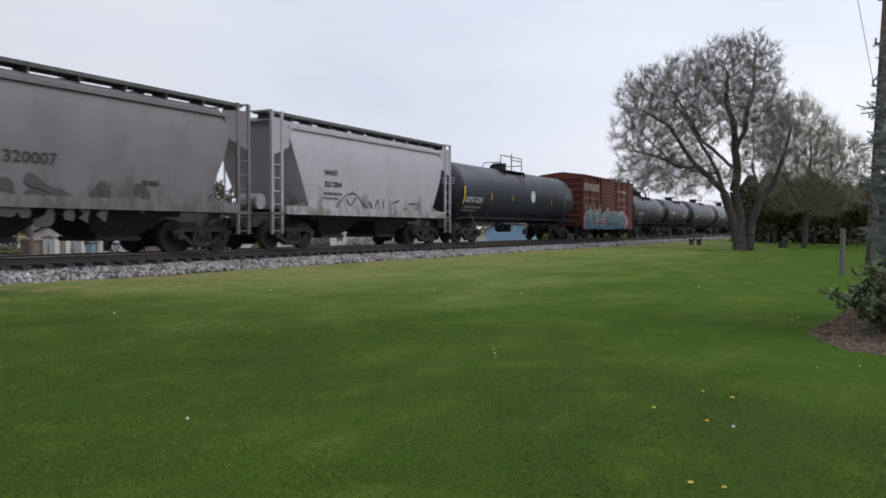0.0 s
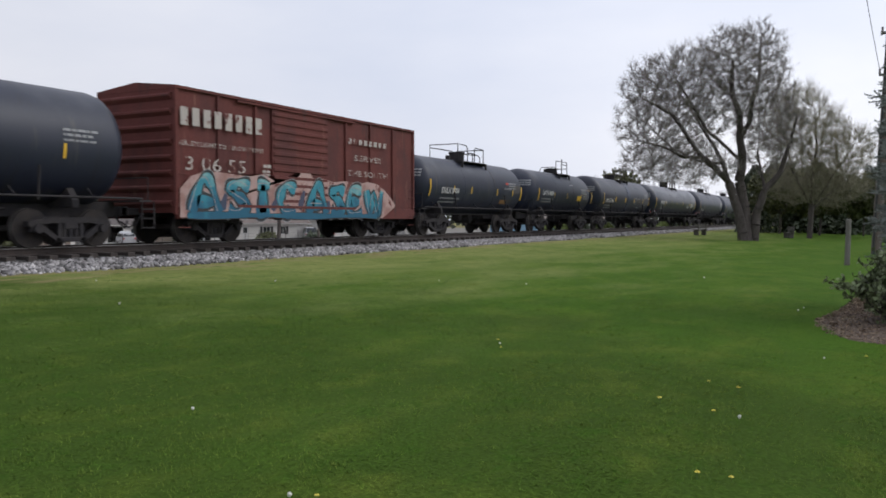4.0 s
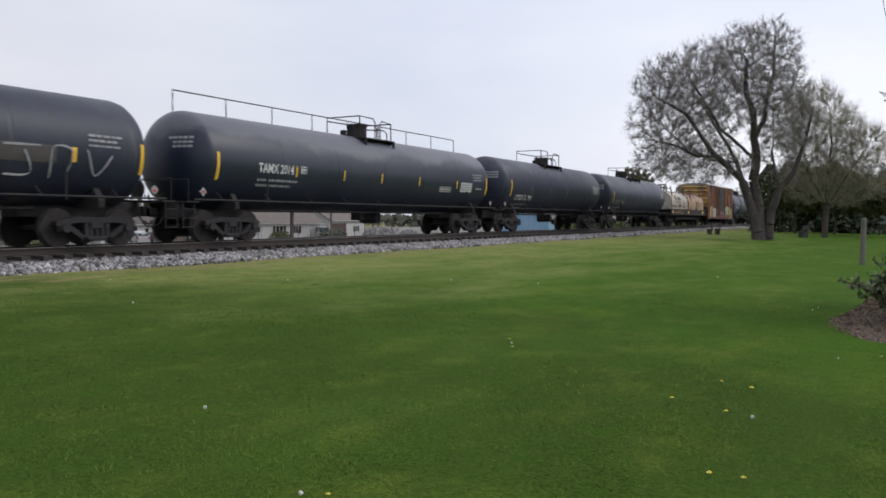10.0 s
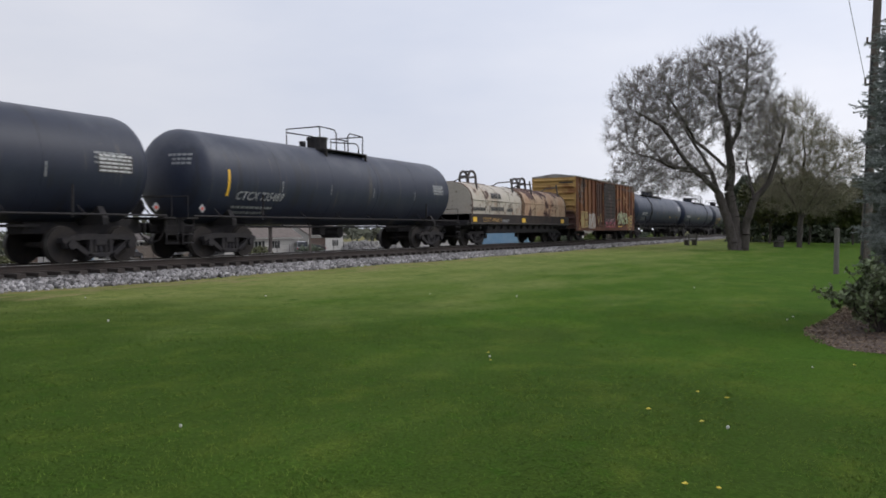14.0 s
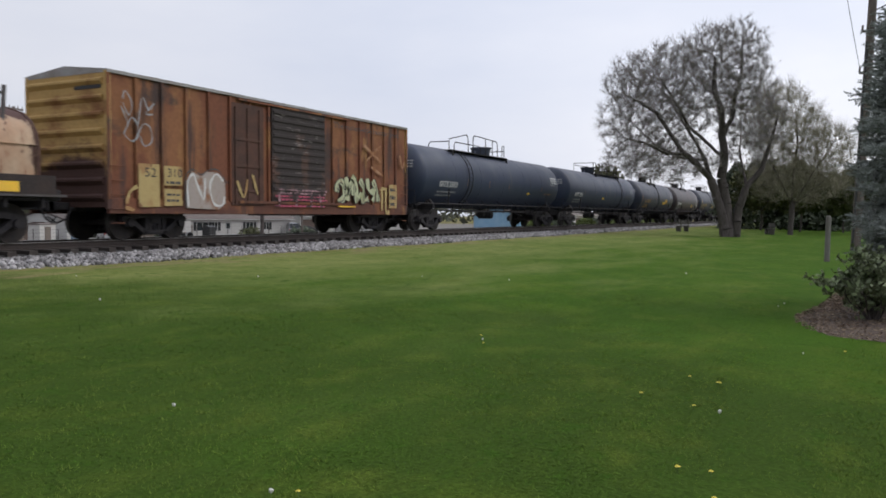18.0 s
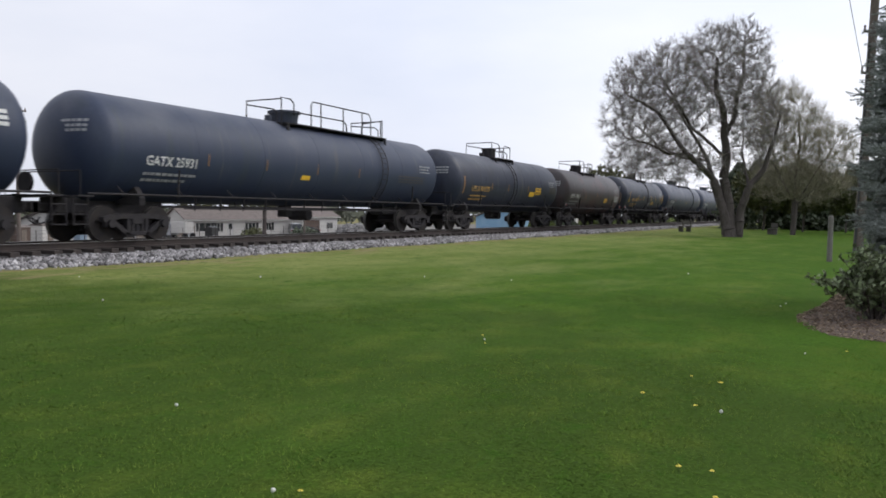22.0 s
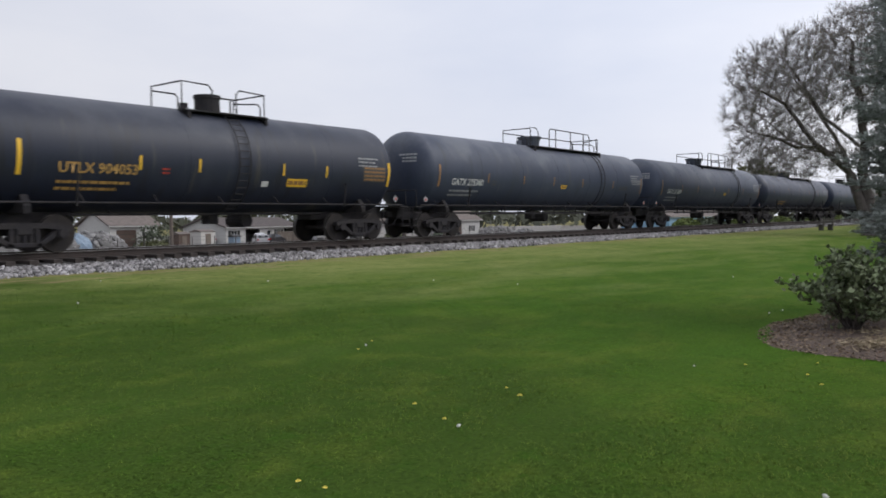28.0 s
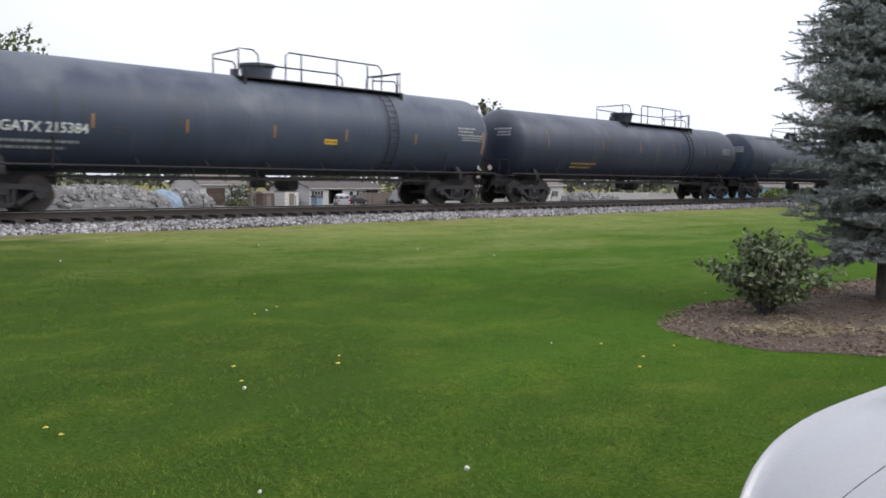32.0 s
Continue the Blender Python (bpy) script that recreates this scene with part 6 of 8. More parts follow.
def maple():
    rng = np.random.default_rng(11)
    F = facing
    limbs = [
        [F(0.1, -0.1), F(-0.05, 1.2), F(-0.45, 2.6, 0.1), F(-0.8, 3.7, 0.2)],
        [F(-0.8, 3.7, 0.2), F(-1.7, 4.5, -0.3), F(-2.8, 5.3, -0.7), F(-3.7, 6.4, -0.9), F(-4.6, 7.8, -0.9), F(-6.2, 8.8, -0.6)],
        [F(-0.8, 3.7, 0.2), F(-1.0, 5.0, 0.8), F(-1.7, 6.6, 1.4), F(-2.4, 7.8, 1.6), F(-3.4, 9.4, 1.8)],
        [F(0.35, -0.1), F(0.2, 2.2, 0.3), F(-0.15, 3.8, 0.2), F(0.0, 5.0, 0.1), F(-0.2, 6.4), F(-0.3, 7.8, -0.2), F(-0.9, 9.2, -0.4), F(-0.9, 11.2, -0.5)],
        [F(-0.2, 6.4), F(0.5, 7.6, 0.3), F(0.7, 9.0, 0.4), F(1.1, 10.4, 0.5), F(1.1, 12.8, 0.3)],
        [F(0.7, -0.1), F(0.8, 1.8, -0.2), F(1.2, 3.2, -0.5), F(2.0, 4.3, -0.7), F(2.4, 5.6, -0.8), F(2.9, 7.6, -1.0)],
        [F(-2.8, 5.3, -0.7), F(-3.9, 5.2, -1.1), F(-5.2, 5.8, -1.4), F(-6.8, 6.2, -1.6)],
        [F(0.0, 5.0, 0.1), F(-1.1, 6.1, 0.3), F(-2.1, 6.9, 0.3), F(-2.9, 8.2, 0.3), F(-3.9, 9.8, 0.2)],
        [F(1.2, 3.2, -0.5), F(1.4, 5.4, 1.3), F(1.8, 7.4, 2.2)],
        [F(-1.0, 5.0, 0.8), F(-2.4, 5.2, 1.6), F(-3.9, 6.1, 2.2), F(-5.0, 7.2, 2.4)],
    ]
    cloud = balls(rng, [(-4.9, 7.3, 3.1, 3.3, 3.2), (-5.7, 9.3, 2.1, 2.3, 2.6), (-3.6, 9.7, 2.8, 2.6, 3.2), (-0.9, 10.0, 2.8, 3.5, 3.8), (0.9, 10.7, 1.7, 3.3, 2.6), (1.6, 7.4, 2.0, 3.4, 3.2), (-3.9, 4.8, 3.9, 1.4, 3.0)], 5200)
    girth = ((0.36, 0.20), (0.20, 0.05), (0.14, 0.04), (0.40, 0.10), (0.16, 0.04), (0.30, 0.06), (0.09, 0.03), (0.11, 0.03), (0.10, 0.03), (0.09, 0.03))
    branched_tree("maple_tree", (54.0, 7.3, 0.1), "large bare spring maple with several trunks", limbs, cloud, 0.32, 3.0, 0.40, 0.50, 5, 0.62, 46000, BUDS, 0.045, 0.2, tip=0.0078, girth=girth)


def second_tree():
    rng = np.random.default_rng(12)
    F = facing
    limbs = [[F(0, 0), F(0.1, 2.2), F(0.1, 4.0)], [F(0.1, 2.2), F(-1.2, 5.0, 0.4), F(-1.8, 8.0, 0.5)], [F(0.1, 4.0), F(0.4, 7.0), F(0.2, 9.6)], [F(0.1, 2.2), F(1.4, 4.6, -0.4), F(2.9, 7.0, -0.6)], [F(0.1, 2.2), F(2.0, 3.6, 0.5), F(3.6, 4.8, 0.8)]]
    cloud = balls(rng, [(-0.8, 7.9, 2.8, 3.5, 2.6), (1.8, 6.2, 2.7, 2.8, 2.6), (0.6, 4.2, 3.8, 2.2, 2.6)], 1900)
    branched_tree("budding_tree", (66.5, 4.2, 0.1), "budding tree with fine upswept twigs", limbs, cloud, 0.38, 3.0, 0.45, 0.20, 6, 1.0, 23000, OLIVE, 0.05, 0.08, tip=0.0066, lean=(0, 0, 1.1), twig_mat=TANTWIG)
    rng = np.random.default_rng(13)
    limbs = [[F(0, 0), F(0.1, 2.0), F(-0.2, 4.2)], [F(0.1, 2.0), F(1.0, 4.0)]]
    cloud = balls(rng, [(0.2, 3.9, 2.0, 1.7, 1.8)], 700)
    branched_tree("small_leafing_tree", (72.0, -0.6, 0.1), "small tree coming into olive leaf", limbs, cloud, 0.35, 2.5, 0.45, 0.16, 7, 0.5, 3000, OLIVE, 0.11, 2.0, tip=0.012)
    for k, (x, y, h, w) in enumerate(((80.0, 7.6, 6.2, 2.6), (79.0, 4.2, 5.8, 2.4), (78.0, 0.8, 5.0, 2.2))):
        leafy_tree((x, y, 0.1), h, w, OLIVE, 140 + k, "small leafing tree before the far evergreens", 2.4, "small_leafing_tree")


def leafy_tree(at, height, spread, mat, seed, label, share=1.6, name="spring_tree"):
    rng = np.random.default_rng(seed)
    F = facing
    limbs = [[F(0, 0), F(0.1, height * 0.3), F(-0.1, height * 0.55)], [F(0.1, height * 0.3), F(spread * 0.5, height * 0.6)], [F(0.1, height * 0.3), F(-spread * 0.5, height * 0.62, 0.5)]]
    cloud = balls(rng, [(0, height * 0.62, spread, height * 0.36, spread), (spread * 0.3, height * 0.8, spread * 0.5, height * 0.2, spread * 0.5)], 700)
    branched_tree(name, at, label, limbs, cloud, 0.5, 4.0, 0.7, height * 0.018, seed, 0.7, 2600, mat, 0.22, share, tip=0.016)


def conifer_hedge():
    """Dark evergreens behind the big tree."""
    rng = np.random.default_rng(21)
    spots = [(84, 10.2, 5.6, 1.7), (87, 8.6, 6.0, 1.8), (90, 6.6, 5.6, 1.8), (88, 5.0, 6.0, 1.8), (92, 3.4, 4.8, 1.7), (90, 1.9, 5.0, 1.6), (95, 0.4, 4.6, 1.8), (97, -2.0, 4.4, 1.8), (100, -5.0, 5.0, 2.2)]
    for x, y, h, r in spots:
        t = thing("evergreen", Matrix.Translation((x, y, 0.0)), "dark dense evergreen at the far edge of the lawn", "tree", "far evergreens")
        part("trunk", rod(bmesh.new(), (0, 0, -0.1), (0, 0, h * 0.8), 0.14, 8, 0.03), BARK, t)
        h *= 1.15
        n = 2600
        z = rng.random(n) ** 0.8
        prof = np.interp(z, [0, 0.12, 0.45, 0.8, 1], [0.85, 1.0, 0.9, 0.6, 0.12]) * r * 1.15
        lump = 1 + 0.28 * np.sin(z * 23 + rng.uniform(0, 6)) + 0.12 * rng.normal(size=n)
        a = rng.uniform(0, 2 * np.pi, n)
        q = prof * lump * np.sqrt(rng.uniform(0.35, 1, n))
        part("crown", leaves("crown", np.stack([q * np.cos(a), q * np.sin(a), 0.15 + z * h], 1), 0.30, DARKLEAF, rng), None, t, kind="stuff")


def spruce():
    rng = np.random.default_rng(31)
    t = thing("blue_spruce", Matrix.Translation((15.4, -0.95, 0.02)), "blue spruce with layered drooping branches on a mulched bed", "tree")
    part("trunk", rod(bmesh.new(), (0, 0, -0.05), (0, 0, 6.0), 0.135, 12, 0.02), BARK, t)
    A, B, RA, RB = [], [], [], []
    tw0, tw1 = [], []
    for k in range(46):
        z = 0.62 + 4.9 * (k / 46) ** 1.02
        reach = np.interp(z, [0.5, 1.0, 1.9, 2.7, 3.3, 3.8, 4.3, 5.0, 6.0], [1.45, 1.75, 1.85, 1.85, 1.7, 1.45, 1.25, 0.85, 0.1])
        for j in range(12):
            az = rng.uniform(0, 2 * np.pi)
            side_on = np.interp(math.degrees(az), [0, 40, 60, 120, 135, 150, 210, 270, 360], [0.75, 0.6, 0.44, 0.42, 0.74, 1.0, 1.0, 0.92, 0.75])
            L = reach * side_on * rng.choice((rng.uniform(0.55, 0.95), rng.uniform(0.8, 1.10)))
            d = np.array([math.cos(az), math.sin(az), 0])
            side = np.array([-d[1], d[0], 0])
            rise = 0.22 + 0.25 * z / 6
            pts = [np.array([0, 0, z]) + d * L * s + np.array([0, 0, L * (rise * s * 0.9 - 0.55 * s * s + 0.30 * s ** 4)]) for s in np.linspace(0, 1, 7)]
            for i in range(6):
                A.append(pts[i]), B.append(pts[i + 1]), RA.append(0.022 * (1 - i / 7)), RB.append(0.022 * (1 - (i + 1) / 7))
            for s in np.arange(0.16, 1.0, 0.052):
                p = pts[int(s * 6)] + (pts[min(int(s * 6) + 1, 6)] - pts[int(s * 6)]) * (s * 6 - int(s * 6))
                for sg in (-1, 1):
                    w = d * rng.uniform(0.5, 0.9) + side * sg * rng.uniform(0.5, 1.0) + np.array([0, 0, rng.uniform(-0.25, 0.35)])
                    w /= np.linalg.norm(w)
                    ln = rng.uniform(0.18, 0.40) * (1.15 - 0.5 * s) * (0.6 + 0.4 * min(L, 1.5))
                    tw0.append(p), tw1.append(p + w * ln)
            w = pts[-1] - pts[-2]
            tw0.append(pts[-1] - w * 0.3), tw1.append(pts[-1] + w / np.linalg.norm(w) * 0.14 + np.array([0, 0, 0.03]))
    part("branch", tubes("branch", A, B, RA, RB, BARK, 4), None, t, kind="stuff")
    a, b = np.array(tw0), np.array(tw1)
    # needles stand round each twig
    per = 42
    n = len(a)
    s = rng.random((n, per, 1))
    c = a[:, None] + (b - a)[:, None] * s
    ax = (b - a) / np.linalg.norm(b - a, axis=1, keepdims=True)
    out = rng.normal(size=(n, per, 3))
    out -= (out * ax[:, None]).sum(-1, keepdims=True) * ax[:, None]
    out /= np.linalg.norm(out, axis=-1, keepdims=True)
    tipd = out * 0.8 + ax[:, None] * 0.55
    ln = rng.uniform(0.03, 0.055, (n, per, 1))
    wd = np.cross(tipd, ax[:, None]) * 0.0115
    v = np.stack([c - wd, c + wd, c + tipd * ln], 2).reshape(-1, 3)
    part("foliage", grid_mesh("foliage", v, 3, np.arange(len(v)).reshape(-1, 3), NEEDLE), None, t, kind="stuff")
    part("twig", tubes("twig", a, b, np.full(n, 0.006), np.full(n, 0.004), NEEDLE, 3), None, t, kind="stuff")


def shrub():
    rng = np.random.default_rng(41)
    t = thing("shrub", Matrix.Translation((13.0, -0.27, 0.03)), "low leafy shrub on brown mulch", "shrub")
    A, B, RA, RB, L = [], [], [], [], []
    for k in range(38):
        az, out = rng.uniform(0, 2 * np.pi), rng.uniform(0.2, 1.0)
        top = np.array([math.cos(az) * out * 0.72, math.sin(az) * out * 0.72, 0.24 + 0.78 * (1 - 0.72 * out) * rng.uniform(0.7, 1.1)])
        p = np.array([math.cos(az) * 0.06, math.sin(az) * 0.06, 0.0])
        for i in range(6):
            s = (i + 1) / 6
            q = np.array([top[0] * s ** 0.85, top[1] * s ** 0.85, top[2] * (1 - (1 - s) ** 1.5)]) + rng.normal(size=3) * 0.025
            A.append(p), B.append(q), RA.append(0.012 * (1.1 - 0.14 * i)), RB.append(0.012 * (0.96 - 0.14 * i))
            if i > 0:
                for m in range(3):
                    w = rng.normal(size=3) * np.array([1, 1, 0.7]) + np.array([0, 0, 0.25])
                    w /= np.linalg.norm(w)
                    e = q + w * rng.uniform(0.1, 0.26)
                    A.append(q), B.append(e), RA.append(0.005), RB.append(0.003)
                    for f in range(8):
                        L.append(q + (e - q) * rng.uniform(0.35, 1.1) + rng.normal(size=3) * 0.03)
            p = q
    part("stem", tubes("stem", A, B, RA, RB, BARK, 5), None, t, kind="stuff")
    part("foliage", leaves("foliage", np.array(L), 0.046, BUSHLEAF, rng, long=1.7), None, t, kind="stuff")


def bed_outline(samples=96):
    """The mulched bed's edge in plan: angle and reach about its middle."""
    knots = [(10.95, -0.6), (11.4, 0.25), (12.2, 0.6), (13.1, 0.7), (14.4, 0.5), (16.2, 0.32), (18.2, 0.1), (19.3, -0.9), (19.2, -2.4), (17.3, -3.9), (14.4, -4.0), (12.2, -3.0), (11.15, -1.7)]
    n, out = len(knots), []
    for i in range(n):
        p0, p1, p2, p3 = (Vector(knots[(i + k - 1) % n]) for k in range(4))
        for u in np.arange(0, 1, 0.125):
            out.append(0.5 * (2 * p1 + (p2 - p0) * u + (2 * p0 - 5 * p1 + 4 * p2 - p3) * u * u + (3 * p1 - p0 - 3 * p2 + p3) * u ** 3))
    d = np.array([(q.x - BED_MID[0], q.y - BED_MID[1]) for q in out])
    a, r = np.arctan2(d[:, 1], d[:, 0]), np.hypot(d[:, 0], d[:, 1])
    o = np.argsort(a)
    return a[o], r[o]


BED_MID = (15.1, -1.6)
BED_EDGE = bed_outline()


def bed_reach(x, y):
    """Below 1 inside the mulched bed."""
    dx, dy = np.asarray(x, float) - BED_MID[0], np.asarray(y, float) - BED_MID[1]
    return np.hypot(dx, dy) / np.interp(np.arctan2(dy, dx), *BED_EDGE, period=2 * np.pi)


def mulch_bed():
    rng = np.random.default_rng(51)
    bm = bmesh.new()
    n, rings = 120, []
    for f, up in ((1.0, 0.004), (0.95, 0.02), (0.6, 0.05), (0.25, 0.06)):
        ring = []
        for i in range(n):
            a = -math.pi + 2 * math.pi * i / n
            r = np.interp(a, *BED_EDGE, period=2 * np.pi) * f * (1 + 0.015 * math.sin(17 * a) + 0.01 * math.sin(31 * a + 1))
            x, y = BED_MID[0] + r * math.cos(a), BED_MID[1] + r * math.sin(a)
            ring.append(bm.verts.new((x, y, float(lawn(x, y)) + up + (rng.uniform(-0.012, 0.012) if f < 0.99 else 0))))
        rings.append(ring)
    for p, q in zip(rings, rings[1:]):
        for i in range(n):
            bm.faces.new((p[i], p[(i + 1) % n], q[(i + 1) % n], q[i]))
    bm.faces.new(rings[-1])
    bed = part("mulch_bed", bm, MULCH, None, "brown mulched bed with an uneven edge", kind="structure", smooth=True)
    tagged(bed, category="mulch bed")
    m = 24000
    a, f = rng.uniform(-np.pi, np.pi, m), np.sqrt(rng.random(m)) * 1.02
    r = np.interp(a, *BED_EDGE, period=2 * np.pi) * f
    x, y = BED_MID[0] + r * np.cos(a), BED_MID[1] + r * np.sin(a)
    z = lawn(x, y) + 0.015 + 0.04 * (1 - f) + 0.02 * rng.random(m)
    d = rng.normal(size=(m, 3)) * np.array([1, 1, 0.18])
    part("wood_chip", leaves("wood_chip", np.stack([x, y, z], 1), 0.018, CHIP, rng, long=2.6, up=3 * d), None, bed, kind="stuff")
    # dry stalks left lying along the front of the bed
    m = 1500
    k = rng.integers(0, 14, m)
    x = rng.uniform(11.7, 13.0, 14)[k] + rng.normal(size=m) * 0.16
    y = rng.uniform(-2.4, -0.7, 14)[k] + rng.normal(size=m) * 0.16
    d = rng.normal(size=(m, 3)) * np.array([1, 1, 0.3])
    inside = bed_reach(x, y) < 0.97
    c = np.stack([x, y, lawn(x, y) + 0.03 + 0.04 * rng.random(m)], 1)[inside]
    part("dry_stalk", leaves("dry_stalk", c, 0.011, STRAW, rng, long=11, up=3 * d[inside]), None, bed, kind="stuff")


def grass():
    """Standing blades on the part of the lawn that is walked past."""
    rng = np.random.default_rng(61)
    n = 330000
    r = 1.2 + 15 * rng.random(n) ** 1.45
    a = rng.uniform(radians(-25), radians(88), n)
    ox, oy = rng.uniform(-0.3, 3.2, n), rng.uniform(-4.8, 0.3, n)
    x, y = ox + r * np.cos(a), oy + r * np.sin(a)
    keep = (y < 13.6) & (bed_reach(x, y) > 0.98)
    x, y = x[keep], y[keep]
    n = len(x)
    clump = 0.5 + 0.5 * np.sin(x * 2.1 + 1.7 * np.sin(y * 1.3)) * np.sin(y * 2.6 + 1.1 * np.sin(x * 1.9))
    h = rng.uniform(0.005, 0.014, n) * (0.7 + 0.7 * clump)
    w = rng.uniform(0.0022, 0.0045, n) * np.clip(0.6 + 0.12 * np.hypot(x - 1.5, y + 2), 0.8, 2.4)
    z = lawn(x, y) - 0.004
    az = rng.uniform(0, 2 * np.pi, n)
    bend = rng.uniform(1.8, 4.0, n) * h
    c, s = np.cos(az), np.sin(az)
    p = np.stack([x, y, z], 1)
    side = np.stack([-s * w, c * w, 0 * w], 1)
    tip = p + np.stack([c * bend, s * bend, h], 1)
    v = np.stack([p - side, p + side, tip], 1).reshape(-1, 3)
    me = grid_mesh("grass_blades", v, 3, np.arange(len(v)).reshape(-1, 3), BLADE)
    g = new("grass_blades", me)
    tagged(g, "short green grass blades of the mown lawn", "grass", kind="stuff")


TUFT = islands(material("pale_grass_tuft", (0.105, 0.168, 0.022), 0.85, second=(0.15, 0.185, 0.036), scale=0.8, fine=8, amount=0.4, bump=0, spec=0.15), 0.3)


def tufts():
    """Loose longer blades that the mower left, thickest near the path."""
    rng = np.random.default_rng(62)
    m, per = 13000, 12
    r = 1.6 + 8.5 * rng.random(m) ** 1.1
    a = rng.uniform(radians(-25), radians(85), m)
    x, y = rng.uniform(-0.2, 3.0, m) + r * np.cos(a), rng.uniform(-4.6, 0.2, m) + r * np.sin(a)
    patch = np.sin(x * 0.9 + 1.3 * np.sin(y * 0.7)) * np.sin(y * 1.1 + np.sin(x * 0.8)) + 0.35 * rng.normal(size=m)
    keep = (patch > -0.1) & (bed_reach(x, y) > 1.0)
    x, y = np.repeat(x[keep], per) + rng.normal(size=keep.sum() * per) * 0.03, np.repeat(y[keep], per) + rng.normal(size=keep.sum() * per) * 0.03
    n = len(x)
    h, az = rng.uniform(0.010, 0.032, n), rng.uniform(0, 2 * np.pi, n)
    w, bend = rng.uniform(0.0010, 0.0021, n), rng.uniform(0.5, 1.6, n)
    c, s = np.cos(az), np.sin(az)
    p = np.stack([x, y, lawn(x, y) - 0.003], 1)
    side = np.stack([-s * w, c * w, 0 * w], 1)
    v = np.stack([p - side, p + side, p + np.stack([c * bend * h, s * bend * h, h], 1)], 1).reshape(-1, 3)
    tagged(new("grass_tufts", grid_mesh("grass_tufts", v, 3, np.arange(len(v)).reshape(-1, 3), TUFT)), "loose tufts of paler longer grass", "grass", kind="stuff")


PETAL = material("dandelion_yellow", (0.82, 0.66, 0.08), 0.7, second=(0.85, 0.74, 0.20), scale=20, fine=60, amount=0.3, bump=0)
FLUFF = material("dandelion_seed_white", (0.62, 0.61, 0.54), 0.9, second=(0.6, 0.62, 0.58), scale=20, fine=60, amount=0.3, bump=0)
STEM = material("dandelion_stem", (0.10, 0.17, 0.04), 0.7, scale=20, fine=60, bump=0)


def dandelions():
    yellow = [(8.40, 3.75), (7.95, 3.52), (7.43, 1.28), (7.2, 1.0), (6.47, 1.49), (4.74, 0.88), (4.77, 0.70), (4.35, 0.62), (3.32, 2.49), (9.15, -0.8), (9.58, -0.58), (9.83, 0.06), (10.31, -0.49), (6.28, 1.05)]
    white = [(8.18, 3.63), (4.29, 4.31), (7.91, 9.31), (9.91, 12.25), (12.15, 10.04), (14.6, 7.83), (15.09, 6.12), (19.9, 3.54), (14.0, 1.05), (14.5, 1.0), (9.53, 0.46), (6.18, 0.85), (6.15, -1.52), (5.16, -0.97), (3.24, 2.6)]
    stem = to_mesh("stem", rod(bmesh.new(), (0, 0, -0.01), (0.004, 0, 0.055), 0.0035, 6), STEM)
    bm = bmesh.new()
    for i in range(18):
        a = i * 2.4
        r = 0.021 if i < 11 else 0.012
        zz = 0.052 + (0.004 if i < 11 else 0.012)
        v = [bm.verts.new(q) for q in ((0, 0, 0.052), (r * math.cos(a - 0.25), r * math.sin(a - 0.25), zz), (r * 1.15 * math.cos(a), r * 1.15 * math.sin(a), zz - 0.003), (r * math.cos(a + 0.25), r * math.sin(a + 0.25), zz))]
        bm.faces.new(v)
    flower = to_mesh("flower_head", bm, PETAL)
    bm = bmesh.new()
    bmesh.ops.create_icosphere(bm, subdivisions=2, radius=0.02, matrix=Matrix.Translation((0, 0, 0.07)))
    for v in bm.verts:
        v.co += (v.co - Vector((0, 0, 0.07))) * random.uniform(-0.25, 0.35)
    puff = to_mesh("seed_head", bm, FLUFF)
    rng = random.Random(8)
    for pts, head, lab, nm in ((yellow, flower, "yellow dandelion flower in the grass", "dandelion"), (white, puff, "white dandelion seed head in the grass", "dandelion_clock")):
        for x, y in pts:
            k = rng.uniform(0.6, 0.95) if head is flower else rng.uniform(0.4, 0.7)
            d = thing(nm, pose(x, y, float(lawn(x, y)), 0, 0, rng.uniform(0, 360)) @ Matrix.Scale(k, 4), lab, "flower", "dandelions")
            part("stem", stem, None, d)
            part(head.name.split(".")[0], head, None, d)


# ---- things on the lawn ----
POLEWOOD = material("weathered_pole_wood", (0.14, 0.115, 0.10), 0.95, second=(0.085, 0.07, 0.06), scale=2, fine=24, amount=0.6, bump=0.4, stretch=(1, 1, 0.12))
GREYWOOD = material("grey_weathered_wood", (0.17, 0.16, 0.145), 0.95, second=(0.11, 0.10, 0.09), scale=2, fine=24, amount=0.6, bump=0.4, stretch=(1, 1, 0.15))
CONCRETE = material("pale_concrete", (0.36, 0.35, 0.33), 0.9, second=(0.26, 0.25, 0.24), scale=2, fine=20, amount=0.5, bump=0.3)
CABLE = material("black_cable", (0.03, 0.03, 0.033), 0.6, scale=6, fine=40, bump=0)
PORCELAIN = material("brown_porcelain", (0.10, 0.06, 0.045), 0.3, scale=6, fine=40, bump=0)


